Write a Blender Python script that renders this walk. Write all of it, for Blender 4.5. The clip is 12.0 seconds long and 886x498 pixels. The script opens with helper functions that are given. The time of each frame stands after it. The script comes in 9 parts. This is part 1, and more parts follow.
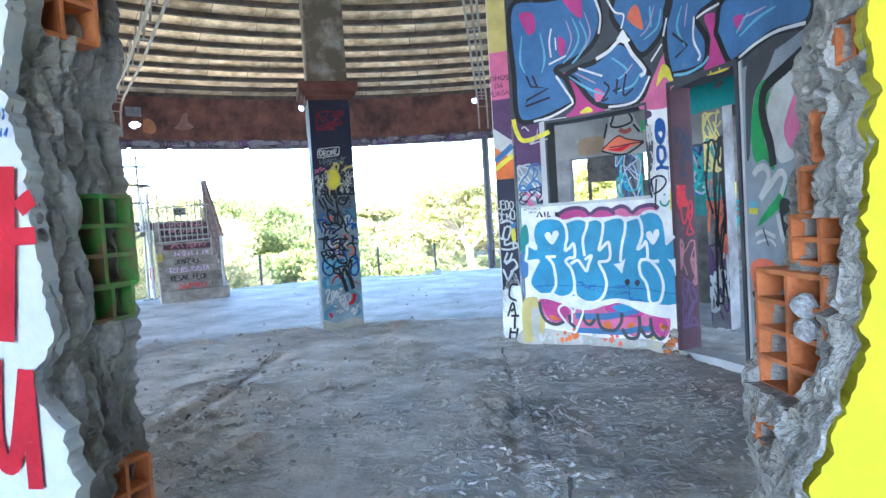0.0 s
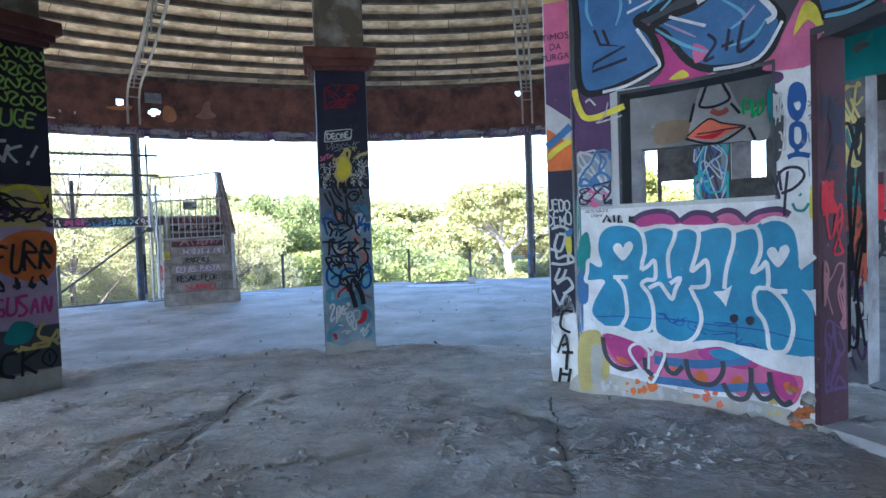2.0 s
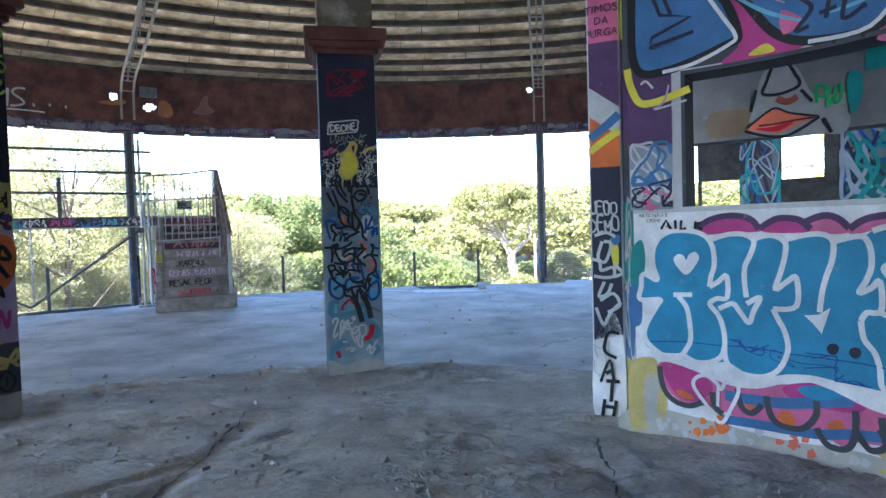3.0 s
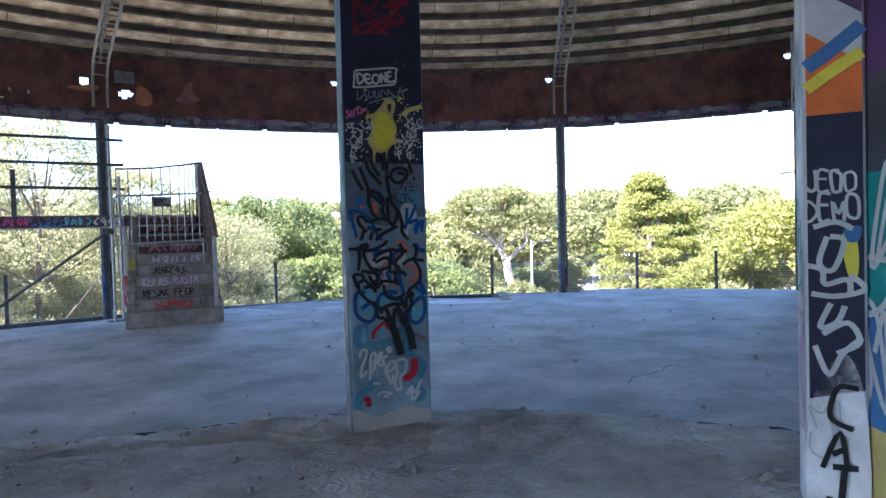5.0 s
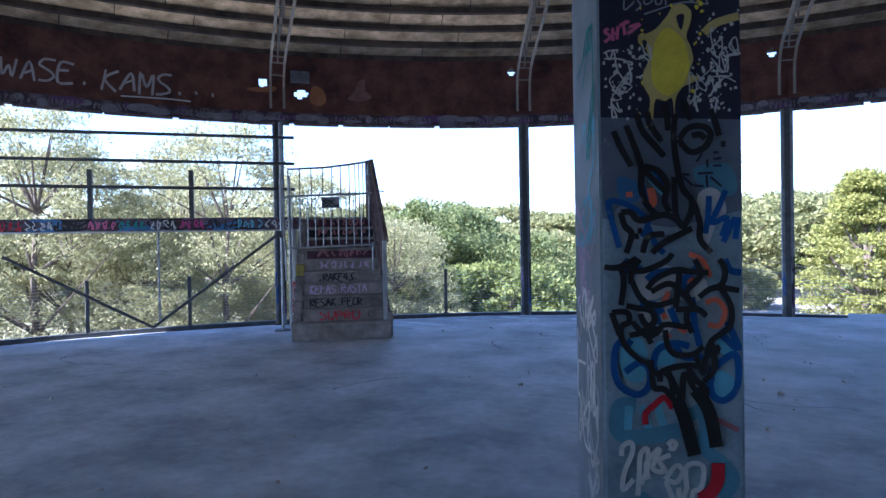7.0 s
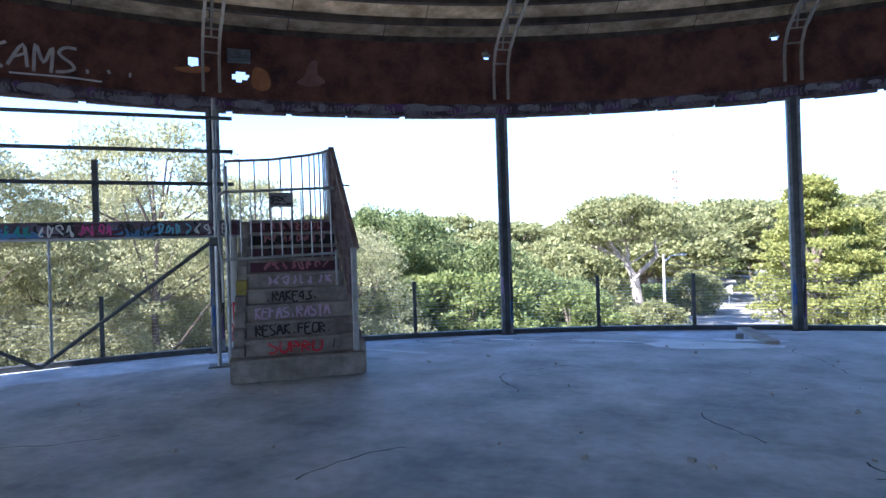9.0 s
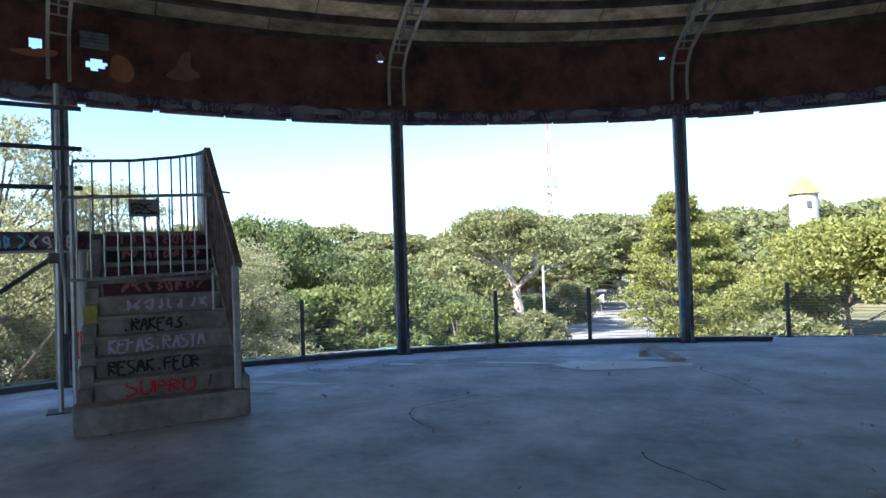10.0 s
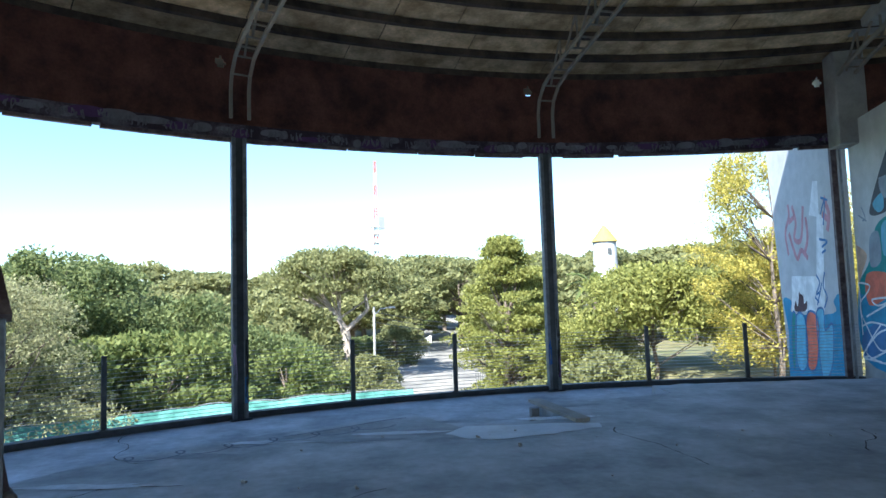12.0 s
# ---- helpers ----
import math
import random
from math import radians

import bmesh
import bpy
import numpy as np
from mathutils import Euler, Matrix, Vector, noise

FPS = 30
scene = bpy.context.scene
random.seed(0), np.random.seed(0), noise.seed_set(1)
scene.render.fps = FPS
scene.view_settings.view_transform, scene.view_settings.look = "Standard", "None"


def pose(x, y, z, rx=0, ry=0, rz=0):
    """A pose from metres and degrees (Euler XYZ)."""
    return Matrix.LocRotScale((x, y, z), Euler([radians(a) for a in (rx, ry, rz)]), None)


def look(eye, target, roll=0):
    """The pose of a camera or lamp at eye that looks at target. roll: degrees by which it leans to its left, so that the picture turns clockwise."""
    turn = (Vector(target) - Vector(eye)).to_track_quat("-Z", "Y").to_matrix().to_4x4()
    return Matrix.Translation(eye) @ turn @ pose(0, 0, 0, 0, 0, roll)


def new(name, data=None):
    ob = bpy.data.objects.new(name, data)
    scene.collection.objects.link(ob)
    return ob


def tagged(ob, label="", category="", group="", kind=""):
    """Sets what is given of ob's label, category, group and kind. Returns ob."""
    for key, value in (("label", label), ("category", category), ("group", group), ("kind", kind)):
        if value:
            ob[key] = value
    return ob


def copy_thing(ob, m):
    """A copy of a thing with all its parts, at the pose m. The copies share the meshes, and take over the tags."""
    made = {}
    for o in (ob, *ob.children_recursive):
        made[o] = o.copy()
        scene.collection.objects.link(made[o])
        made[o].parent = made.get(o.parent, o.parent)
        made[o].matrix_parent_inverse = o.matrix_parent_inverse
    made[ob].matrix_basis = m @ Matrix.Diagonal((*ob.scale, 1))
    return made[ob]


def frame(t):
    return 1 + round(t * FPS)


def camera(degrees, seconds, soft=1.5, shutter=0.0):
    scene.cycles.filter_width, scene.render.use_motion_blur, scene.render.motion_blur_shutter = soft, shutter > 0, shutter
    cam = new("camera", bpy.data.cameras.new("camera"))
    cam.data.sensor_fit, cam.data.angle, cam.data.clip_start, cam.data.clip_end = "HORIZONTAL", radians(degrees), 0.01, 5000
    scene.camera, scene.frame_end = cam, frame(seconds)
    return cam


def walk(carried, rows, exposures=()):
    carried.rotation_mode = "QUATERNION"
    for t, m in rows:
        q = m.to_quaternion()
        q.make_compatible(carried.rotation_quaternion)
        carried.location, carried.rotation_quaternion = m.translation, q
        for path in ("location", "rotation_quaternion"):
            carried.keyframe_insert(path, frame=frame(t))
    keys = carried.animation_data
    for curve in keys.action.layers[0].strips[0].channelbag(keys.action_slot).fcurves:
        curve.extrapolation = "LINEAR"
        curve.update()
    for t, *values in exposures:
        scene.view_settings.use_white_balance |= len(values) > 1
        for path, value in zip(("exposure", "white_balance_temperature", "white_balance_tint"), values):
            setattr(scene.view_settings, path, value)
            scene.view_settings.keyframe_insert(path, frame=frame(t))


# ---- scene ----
cam = camera(71.4, 12.0)
PATH = [
    (0, (0.802, -0.594, 1.317), (0.503, 1.382, 1.234), -3.6),
    (0.5, (0.804, -0.191, 1.359), (0.457, 1.777, 1.282), -4.6),
    (1, (0.756, 0.15, 1.331), (0.365, 2.109, 1.254), -3.6),
    (1.5, (0.671, 0.56, 1.34), (0.262, 2.516, 1.268), -2.5),
    (2, (0.618, 0.984, 1.327), (0.199, 2.939, 1.256), -2.0),
    (2.5, (0.51, 1.346, 1.34), (0.083, 3.298, 1.267), -1.5),
    (3, (0.314, 1.698, 1.367), (-0.111, 3.651, 1.298), -1.7),
    (3.2, (0.244, 1.826, 1.363), (-0.185, 3.778, 1.295), -2.2),
    (5, (-0.591, 3.245, 1.296), (-0.981, 5.206, 1.247), -1.6),
    (5.5, (-0.818, 3.61, 1.312), (-1.421, 5.516, 1.259), -0.7),
    (6, (-1.055, 3.932, 1.32), (-1.866, 5.759, 1.274), -0.5),
    (6.5, (-1.295, 4.266, 1.317), (-2.143, 6.077, 1.284), -0.8),
    (7, (-1.498, 4.695, 1.319), (-2.376, 6.492, 1.298), -1.0),
    (7.2, (-1.584, 4.83, 1.323), (-2.469, 6.623, 1.301), -1.0),
    (8.8, (-2.62, 6.13, 1.284), (-3.402, 7.971, 1.29), -2.0),
    (9, (-2.775, 6.263, 1.283), (-3.489, 8.131, 1.292), -1.8),
    (9.5, (-3.044, 6.564, 1.325), (-3.562, 8.495, 1.338), -1.9),
    (10, (-3.202, 6.933, 1.356), (-3.551, 8.902, 1.389), -1.9),
    (10.5, (-3.341, 7.28, 1.392), (-3.522, 9.271, 1.464), -2.2),
    (11, (-3.561, 7.624, 1.408), (-3.506, 9.619, 1.525), -2.3),
    (11.5, (-3.742, 7.97, 1.393), (-3.607, 9.962, 1.511), -2.3),
    (12, (-3.91, 8.343, 1.418), (-3.692, 10.326, 1.565), -1.8),
]
walk(cam, [(t, look(eye, target, roll)) for t, eye, target, roll in PATH], [(0.0, 4.85, 5700, 10), (0.5, 4.7, 5650, 10), (1.0, 4.3, 5600, 11), (1.5, 4.05, 5550, 12), (3.0, 3.75, 5600, 13), (5.0, 3.2, 5550, 17), (5.5, 2.9, 5400, 19), (6.0, 2.38, 5300, 20), (6.5, 2.55, 5150, 21), (7.0, 2.65, 5050, 21), (9.0, 2.6, 5300, 17), (10.0, 2.1, 5550, 10), (12.0, 2.05, 5600, 4)])

# ---- world, sun, exposure ----
world = bpy.data.worlds.new("world")
scene.world = world
world.use_nodes = True
wn = world.node_tree.nodes
sky = wn.new("ShaderNodeTexSky")
sky.sky_type, sky.sun_disc = "NISHITA", False
SUN_DIR = Vector((-0.42, -0.62, 0.66)).normalized()
sky.sun_elevation = math.asin(SUN_DIR.z)
sky.sun_rotation = math.atan2(SUN_DIR.x, SUN_DIR.y)
sky.dust_density, sky.air_density, sky.ozone_density = 0.2, 1.0, 3.0
wn["Background"].inputs[1].default_value = 0.09
world.node_tree.links.new(sky.outputs[0], wn["Background"].inputs[0])
sun_data = bpy.data.lights.new("sun", "SUN")
sun_data.energy, sun_data.angle, sun_data.color = 5.0, radians(0.5), (1.0, 0.93, 0.82)
sun_lamp = new("sun", sun_data)
sun_lamp.matrix_world = look(SUN_DIR * 60, (0, 0, 0))

# fill lamps added on far, unseen sides of the round floor, as sky light
for name, ang, power in (("opening_southwest", 207, 68), ("opening_south", 262, 28), ("opening_southeast", 318, 155), ("opening_east", 20, 25)):
    lamp = bpy.data.lights.new(name, "AREA")
    lamp.shape, lamp.size, lamp.size_y, lamp.energy, lamp.color = "RECTANGLE", 6.5, 3.6, power, (0.72, 0.86, 1.0)
    a = radians(ang)
    eye = Vector((0.15 + 15.3 * math.cos(a), 4.1 + 15.3 * math.sin(a), 2.0))
    new(name, lamp).matrix_world = look(eye, (0.15, 4.1, 1.6))

# ---- materials ----
MATS = {}


def material(name, color, rough=0.8, vary=0.25, scale=3.0, fine=40.0, bump=0.3, metal=0.0, second=None, spots=0.55, rand=0.0, island=0.0, spec=0.4):
    """A surface with stains at one scale and grain at another; second: the colour of its worn patches."""
    if name in MATS:
        return MATS[name]
    m = bpy.data.materials.new(name)
    m.use_nodes = True
    n, l = m.node_tree.nodes, m.node_tree.links
    b = n["Principled BSDF"]
    b.inputs["Roughness"].default_value, b.inputs["Metallic"].default_value = rough, metal
    b.inputs["Specular IOR Level"].default_value = spec
    co = n.new("ShaderNodeTexCoord")
    big, small = n.new("ShaderNodeTexNoise"), n.new("ShaderNodeTexNoise")
    big.inputs["Scale"].default_value, big.inputs["Detail"].default_value = scale, 5.0
    big.inputs["Roughness"].default_value = 0.65
    small.inputs["Scale"].default_value, small.inputs["Detail"].default_value = fine, 3.0
    for t in (big, small):
        l.new(co.outputs["Object"], t.inputs["Vector"])
    ramp = n.new("ShaderNodeValToRGB")
    c1 = [max(0.0, c * (1 - vary)) for c in color]
    c2 = second or [min(1.0, c * (1 + vary)) for c in color]
    ramp.color_ramp.elements[0].color, ramp.color_ramp.elements[1].color = (*c1, 1), (*c2, 1)
    ramp.color_ramp.elements[0].position, ramp.color_ramp.elements[1].position = spots - 0.2, spots + 0.15
    l.new(big.outputs[0], ramp.inputs[0])
    grain = n.new("ShaderNodeMapRange")
    grain.inputs[3].default_value, grain.inputs[4].default_value = 1 - vary * 0.7, 1 + vary * 0.7
    l.new(small.outputs[0], grain.inputs[0])
    mul = n.new("ShaderNodeMix")
    mul.data_type, mul.blend_type = "RGBA", "MULTIPLY"
    mul.inputs[0].default_value = 1.0
    l.new(ramp.outputs[0], mul.inputs[6])
    l.new(grain.outputs[0], mul.inputs[7])
    out = mul.outputs[2]
    if rand or island:
        src = n.new("ShaderNodeObjectInfo") if rand else n.new("ShaderNodeNewGeometry")
        r = n.new("ShaderNodeMapRange")
        k = rand or island
        r.inputs[3].default_value, r.inputs[4].default_value = 1 - k, 1 + k
        l.new(src.outputs["Random" if rand else "Random Per Island"], r.inputs[0])
        mm = n.new("ShaderNodeMix")
        mm.data_type, mm.blend_type = "RGBA", "MULTIPLY"
        mm.inputs[0].default_value = 1.0
        l.new(out, mm.inputs[6])
        l.new(r.outputs[0], mm.inputs[7])
        out = mm.outputs[2]
    l.new(out, b.inputs["Base Color"])
    if bump:
        add = n.new("ShaderNodeMath")
        add.operation = "MULTIPLY_ADD"
        add.inputs[1].default_value = 0.35
        l.new(small.outputs[0], add.inputs[0])
        l.new(big.outputs[0], add.inputs[2])
        bp = n.new("ShaderNodeBump")
        bp.inputs["Strength"].default_value, bp.inputs["Distance"].default_value = bump, 0.03
        l.new(add.outputs[0], bp.inputs["Height"])
        l.new(bp.outputs[0], b.inputs["Normal"])
    MATS[name] = m
    return m


def spray(name, color):
    """Spray paint: matt, a little cloudy, worn through by specks."""
    m = material("paint_" + name, color, rough=0.62, vary=0.2, scale=4.0, fine=90.0, bump=0.15)
    if m.get("worn"):
        return m
    m["worn"] = 1
    n, l = m.node_tree.nodes, m.node_tree.links
    b = n["Principled BSDF"]
    co, chips, gate = n.new("ShaderNodeTexCoord"), n.new("ShaderNodeTexNoise"), n.new("ShaderNodeMapRange")
    chips.inputs["Scale"].default_value, chips.inputs["Detail"].default_value, chips.inputs["Roughness"].default_value = 9.0, 9.0, 0.72
    gate.inputs[1].default_value, gate.inputs[2].default_value, gate.inputs[4].default_value = 0.62, 0.72, 0.6
    l.new(co.outputs["Object"], chips.inputs["Vector"])
    l.new(chips.outputs[0], gate.inputs[0])
    mix = n.new("ShaderNodeMix")
    mix.data_type = "RGBA"
    mix.inputs[7].default_value = (0.34, 0.33, 0.31, 1)
    l.new(gate.outputs[0], mix.inputs[0])
    l.new(b.inputs["Base Color"].links[0].from_socket, mix.inputs[6])
    l.new(mix.outputs[2], b.inputs["Base Color"])
    return m


CONCRETE = material("concrete", (0.36, 0.35, 0.33), 0.9, 0.25, 1.6, 45, 0.5, second=(0.46, 0.45, 0.43))
SMOOTH_FLOOR = material("screed", (0.36, 0.39, 0.435), 0.66, 0.34, 1.1, 11, 0.5, second=(0.55, 0.58, 0.625), spec=0.38)


def crusty_floor():
    """Bare broken concrete: grey, with a paler scabby crust of small ridges in the worn stretch."""
    m = material("rough_concrete", (0.57, 0.56, 0.555), 0.92, 0.35, 2.2, 34, 1.0, second=(0.72, 0.71, 0.705))
    n, l = m.node_tree.nodes, m.node_tree.links
    b = n["Principled BSDF"]
    co = n.new("ShaderNodeTexCoord")
    mp = n.new("ShaderNodeMapping")
    mp.inputs["Scale"].default_value = (0.75, 1.5, 1.0)
    mp.inputs["Rotation"].default_value = (0, 0, 0.2)
    l.new(co.outputs["Object"], mp.inputs[0])
    ridge = n.new("ShaderNodeTexNoise")
    ridge.inputs["Scale"].default_value, ridge.inputs["Detail"].default_value, ridge.inputs["Roughness"].default_value, ridge.inputs["Distortion"].default_value = 6.0, 5.0, 0.62, 0.6
    l.new(mp.outputs[0], ridge.inputs["Vector"])
    mid = n.new("ShaderNodeMath")
    mid.operation = "SUBTRACT"
    mid.inputs[1].default_value = 0.54
    l.new(ridge.outputs[0], mid.inputs[0])
    fold = n.new("ShaderNodeMath")
    fold.operation = "ABSOLUTE"
    l.new(mid.outputs[0], fold.inputs[0])
    cut = n.new("ShaderNodeMapRange")
    cut.inputs[1].default_value, cut.inputs[2].default_value, cut.inputs[3].default_value, cut.inputs[4].default_value = 0.004, 0.035, 1.0, 0.0
    l.new(fold.outputs[0], cut.inputs[0])
    area = n.new("ShaderNodeTexNoise")
    area.inputs["Scale"].default_value, area.inputs["Detail"].default_value = 1.3, 4.0
    l.new(co.outputs["Object"], area.inputs["Vector"])
    where = n.new("ShaderNodeMapRange")
    where.inputs[1].default_value, where.inputs[2].default_value = 0.44, 0.60
    l.new(area.outputs[0], where.inputs[0])
    both = n.new("ShaderNodeMath")
    both.operation = "MULTIPLY"
    l.new(cut.outputs[0], both.inputs[0])
    l.new(where.outputs[0], both.inputs[1])
    old = b.inputs["Base Color"].links[0].from_socket
    mix = n.new("ShaderNodeMix")
    mix.data_type = "RGBA"
    mix.inputs[7].default_value = (0.86, 0.85, 0.84, 1)
    soft = n.new("ShaderNodeMath")
    soft.operation = "MULTIPLY"
    soft.inputs[1].default_value = 0.75
    l.new(both.outputs[0], soft.inputs[0])
    l.new(soft.outputs[0], mix.inputs[0])
    l.new(old, mix.inputs[6])
    l.new(mix.outputs[2], b.inputs["Base Color"])
    bp = n.new("ShaderNodeBump")
    bp.inputs["Strength"].default_value, bp.inputs["Distance"].default_value = 0.9, 0.035
    l.new(both.outputs[0], bp.inputs["Height"])
    l.new(b.inputs["Normal"].links[0].from_socket, bp.inputs["Normal"])
    l.new(bp.outputs[0], b.inputs["Normal"])
    return m


ROUGH_FLOOR = crusty_floor()
STEP_STONE = material("step_concrete", (0.20, 0.175, 0.165), 0.9, 0.35, 4, 60, 0.5, second=(0.30, 0.275, 0.265))
PLASTER_GREY = material("grey_plaster", (0.24, 0.20, 0.15), 0.95, 0.3, 3.2, 60, 0.8, second=(0.60, 0.58, 0.54), spots=0.66)
WHITE_WALL = material("white_plaster", (0.60, 0.60, 0.60), 0.85, 0.12, 2.5, 50, 0.2)
YELLOW_WALL = material("yellow_plaster", (0.62, 0.55, 0.02), 0.75, 0.1, 3, 50, 0.15)
RUST = material("rusty_sheet", (0.085, 0.034, 0.028), 0.8, 0.5, 1.7, 26, 0.45, second=(0.165, 0.066, 0.048))
RUST_DARK = material("dark_flashing", (0.09, 0.06, 0.085), 0.75, 0.5, 3.0, 40, 0.3, second=(0.26, 0.24, 0.28), spots=0.66)
STEEL_GREY = material("grey_steel", (0.16, 0.17, 0.19), 0.55, 0.3, 6, 60, 0.15, second=(0.24, 0.25, 0.27))
STEEL_DARK = material("dark_steel", (0.07, 0.075, 0.08), 0.6, 0.3, 6, 60, 0.15)
GALV = material("galvanised_tube", (0.30, 0.31, 0.33), 0.45, 0.25, 7, 60, 0.1, metal=0.5)
RAIL_RED = material("oxide_red_rail", (0.12, 0.075, 0.08), 0.7, 0.35, 7, 60, 0.2, second=(0.22, 0.17, 0.17))
TRUSS_PAINT = material("truss_paint", (0.40, 0.37, 0.31), 0.7, 0.35, 5, 50, 0.2, second=(0.26, 0.17, 0.11), spots=0.62)
CEIL_BOARD = material("roof_board", (0.58, 0.39, 0.19), 0.9, 0.5, 2.4, 22, 0.7, second=(0.80, 0.60, 0.36), island=0.2)
# CEIL_DARK is darkened to put shade into the gaps between boards
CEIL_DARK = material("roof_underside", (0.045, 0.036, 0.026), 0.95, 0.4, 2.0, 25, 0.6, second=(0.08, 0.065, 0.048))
CAP_RED = material("capital_paint", (0.16, 0.05, 0.042), 0.7, 0.3, 5, 50, 0.25, second=(0.22, 0.09, 0.075))
BRICK = material("hollow_clay", (0.58, 0.19, 0.07), 0.9, 0.18, 9, 70, 0.3)
MORTAR = material("mortar", (0.42, 0.40, 0.375), 0.95, 0.3, 7, 70, 1.0, second=(0.55, 0.53, 0.50))

# ---- helpers ----
CX, CY, RR = 0.15, 4.1, 15.6


def ring(ang, r, z=0.0):
    a = radians(ang)
    return Vector((CX + r * math.cos(a), CY + r * math.sin(a), z))


def part(name, bm, mat, parent=None, label="", smooth=False):
    me = bpy.data.meshes.new(name)
    bm.normal_update()
    bm.to_mesh(me)
    bm.free()
    me.materials.append(mat)
    if smooth:
        for p in me.polygons:
            p.use_smooth = True
    ob = new(name, me)
    if parent:
        ob.parent = parent
    if label:
        ob["label"] = label
    return ob


def thing(name, at, label, category, group="", kind="", turn=0.0):
    ob = new(name)
    ob.matrix_basis = pose(*at, 0, 0, turn)
    ob.empty_display_size = 0.2
    return tagged(ob, label, category, group, kind)


def add_box(bm, lo, hi, m=None, bevel=0.0):
    r = bmesh.ops.create_cube(bm, size=1.0)
    lo, hi = Vector(lo), Vector(hi)
    s = hi - lo
    bmesh.ops.transform(bm, matrix=(m or Matrix()) @ Matrix.Translation((lo + hi) / 2) @ Matrix.Diagonal((*s, 1)), verts=r["verts"])
    if bevel:
        edges = list({e for v in r["verts"] for e in v.link_edges})
        bmesh.ops.bevel(bm, geom=edges, offset=bevel, segments=1, affect="EDGES", profile=0.5)
    return bm


def box(lo, hi, m=None, bevel=0.0):
    return add_box(bmesh.new(), lo, hi, m, bevel)


def add_bar(bm, a, b, w, h=None, up=(0, 0, 1), round_=0, cap=True):
    """A bar from a to b: w by h, or a tube of diameter w with round_ sides."""
    a, b = Vector(a), Vector(b)
    d = b - a
    z = d.normalized()
    x = z.cross(Vector(up))
    if x.length < 1e-3:
        x = z.cross(Vector((1, 0, 0)))
    x.normalize()
    y = z.cross(x)
    if round_:
        prof = [(math.cos(2 * math.pi * i / round_) * w / 2, math.sin(2 * math.pi * i / round_) * w / 2) for i in range(round_)]
    else:
        h = h or w
        prof = [(-w / 2, -h / 2), (w / 2, -h / 2), (w / 2, h / 2), (-w / 2, h / 2)]
    va = [bm.verts.new(a + x * p + y * q) for p, q in prof]
    vb = [bm.verts.new(b + x * p + y * q) for p, q in prof]
    k = len(prof)
    for i in range(k):
        bm.faces.new((va[i], va[(i + 1) % k], vb[(i + 1) % k], vb[i]))
    if cap:
        bm.faces.new(va[::-1])
        bm.faces.new(vb)
    return bm


def bar(a, b, w, h=None, up=(0, 0, 1), round_=0):
    return add_bar(bmesh.new(), a, b, w, h, up, round_)


def add_path(bm, pts, w, h=None, up=(0, 0, 1), round_=0):
    for a, b in zip(pts, pts[1:]):
        add_bar(bm, a, b, w, h, up, round_)
    return bm


def sweep(pts, w, up=(0, 1, 0), round_=0):
    """One connected bar along a line of points."""
    bm = bmesh.new()
    pts = [Vector(p) for p in pts]
    prev = None
    k = round_ or 4
    for i, p in enumerate(pts):
        d = (pts[min(i + 1, len(pts) - 1)] - pts[max(i - 1, 0)]).normalized()
        x = d.cross(Vector(up))
        if x.length < 1e-3:
            x = d.cross(Vector((1, 0, 0)))
        x.normalize()
        y = d.cross(x)
        ro = 0.5 if round_ else 0.7071
        row = [bm.verts.new(p + (x * math.cos(2 * math.pi * (j + 0.5) / k) + y * math.sin(2 * math.pi * (j + 0.5) / k)) * w * ro) for j in range(k)]
        if prev:
            for j in range(k):
                bm.faces.new((prev[j], prev[(j + 1) % k], row[(j + 1) % k], row[j]))
        else:
            bm.faces.new(row[::-1])
        prev = row
    bm.faces.new(prev)
    return bm


def add_arc(bm, c, r0, r1, z0, z1, a0, a1, n):
    """A curved wall or slab strip between two radii and two heights (z as numbers or functions of the radius)."""
    f0 = z0 if callable(z0) else (lambda r: z0)
    f1 = z1 if callable(z1) else (lambda r: z1)
    rows = []
    for i in range(n + 1):
        a = radians(a0 + (a1 - a0) * i / n)
        cs, sn = math.cos(a), math.sin(a)
        rows.append([bm.verts.new((c[0] + r * cs, c[1] + r * sn, f(r))) for r, f in ((r0, f0), (r1, f0), (r1, f1), (r0, f1))])
    for p, q in zip(rows, rows[1:]):
        for k in range(4):
            bm.faces.new((p[k], p[(k + 1) % 4], q[(k + 1) % 4], q[k]))
    if abs(a1 - a0) < 359.9:
        bm.faces.new(rows[0][::-1])
        bm.faces.new(rows[-1])
    return bm


def arc(c, r0, r1, z0, z1, a0, a1, n):
    return add_arc(bmesh.new(), c, r0, r1, z0, z1, a0, a1, n)


# ---- the large structure ----
C = (CX, CY)
LOW = -0.42
POST_ANG = [93 + 20.5 * k for k in range(-8, 9)]


def slab_edge(ang):
    """Radius at which the upper floor breaks off above the lower rim."""
    return 12.25 + 0.25 * noise.noise((ang * 0.11, 0, 0)) + 0.09 * noise.noise((ang * 0.9, 3, 0)) + (0.7 if ang < 90.6 else 0.0) - 0.5 * max(0, min(1, (ang - 122) / 8)) - 1.05 * max(0, min(1, (ang - 99.7) / 0.5)) * max(0, min(1, (107.2 - ang) / 0.8))


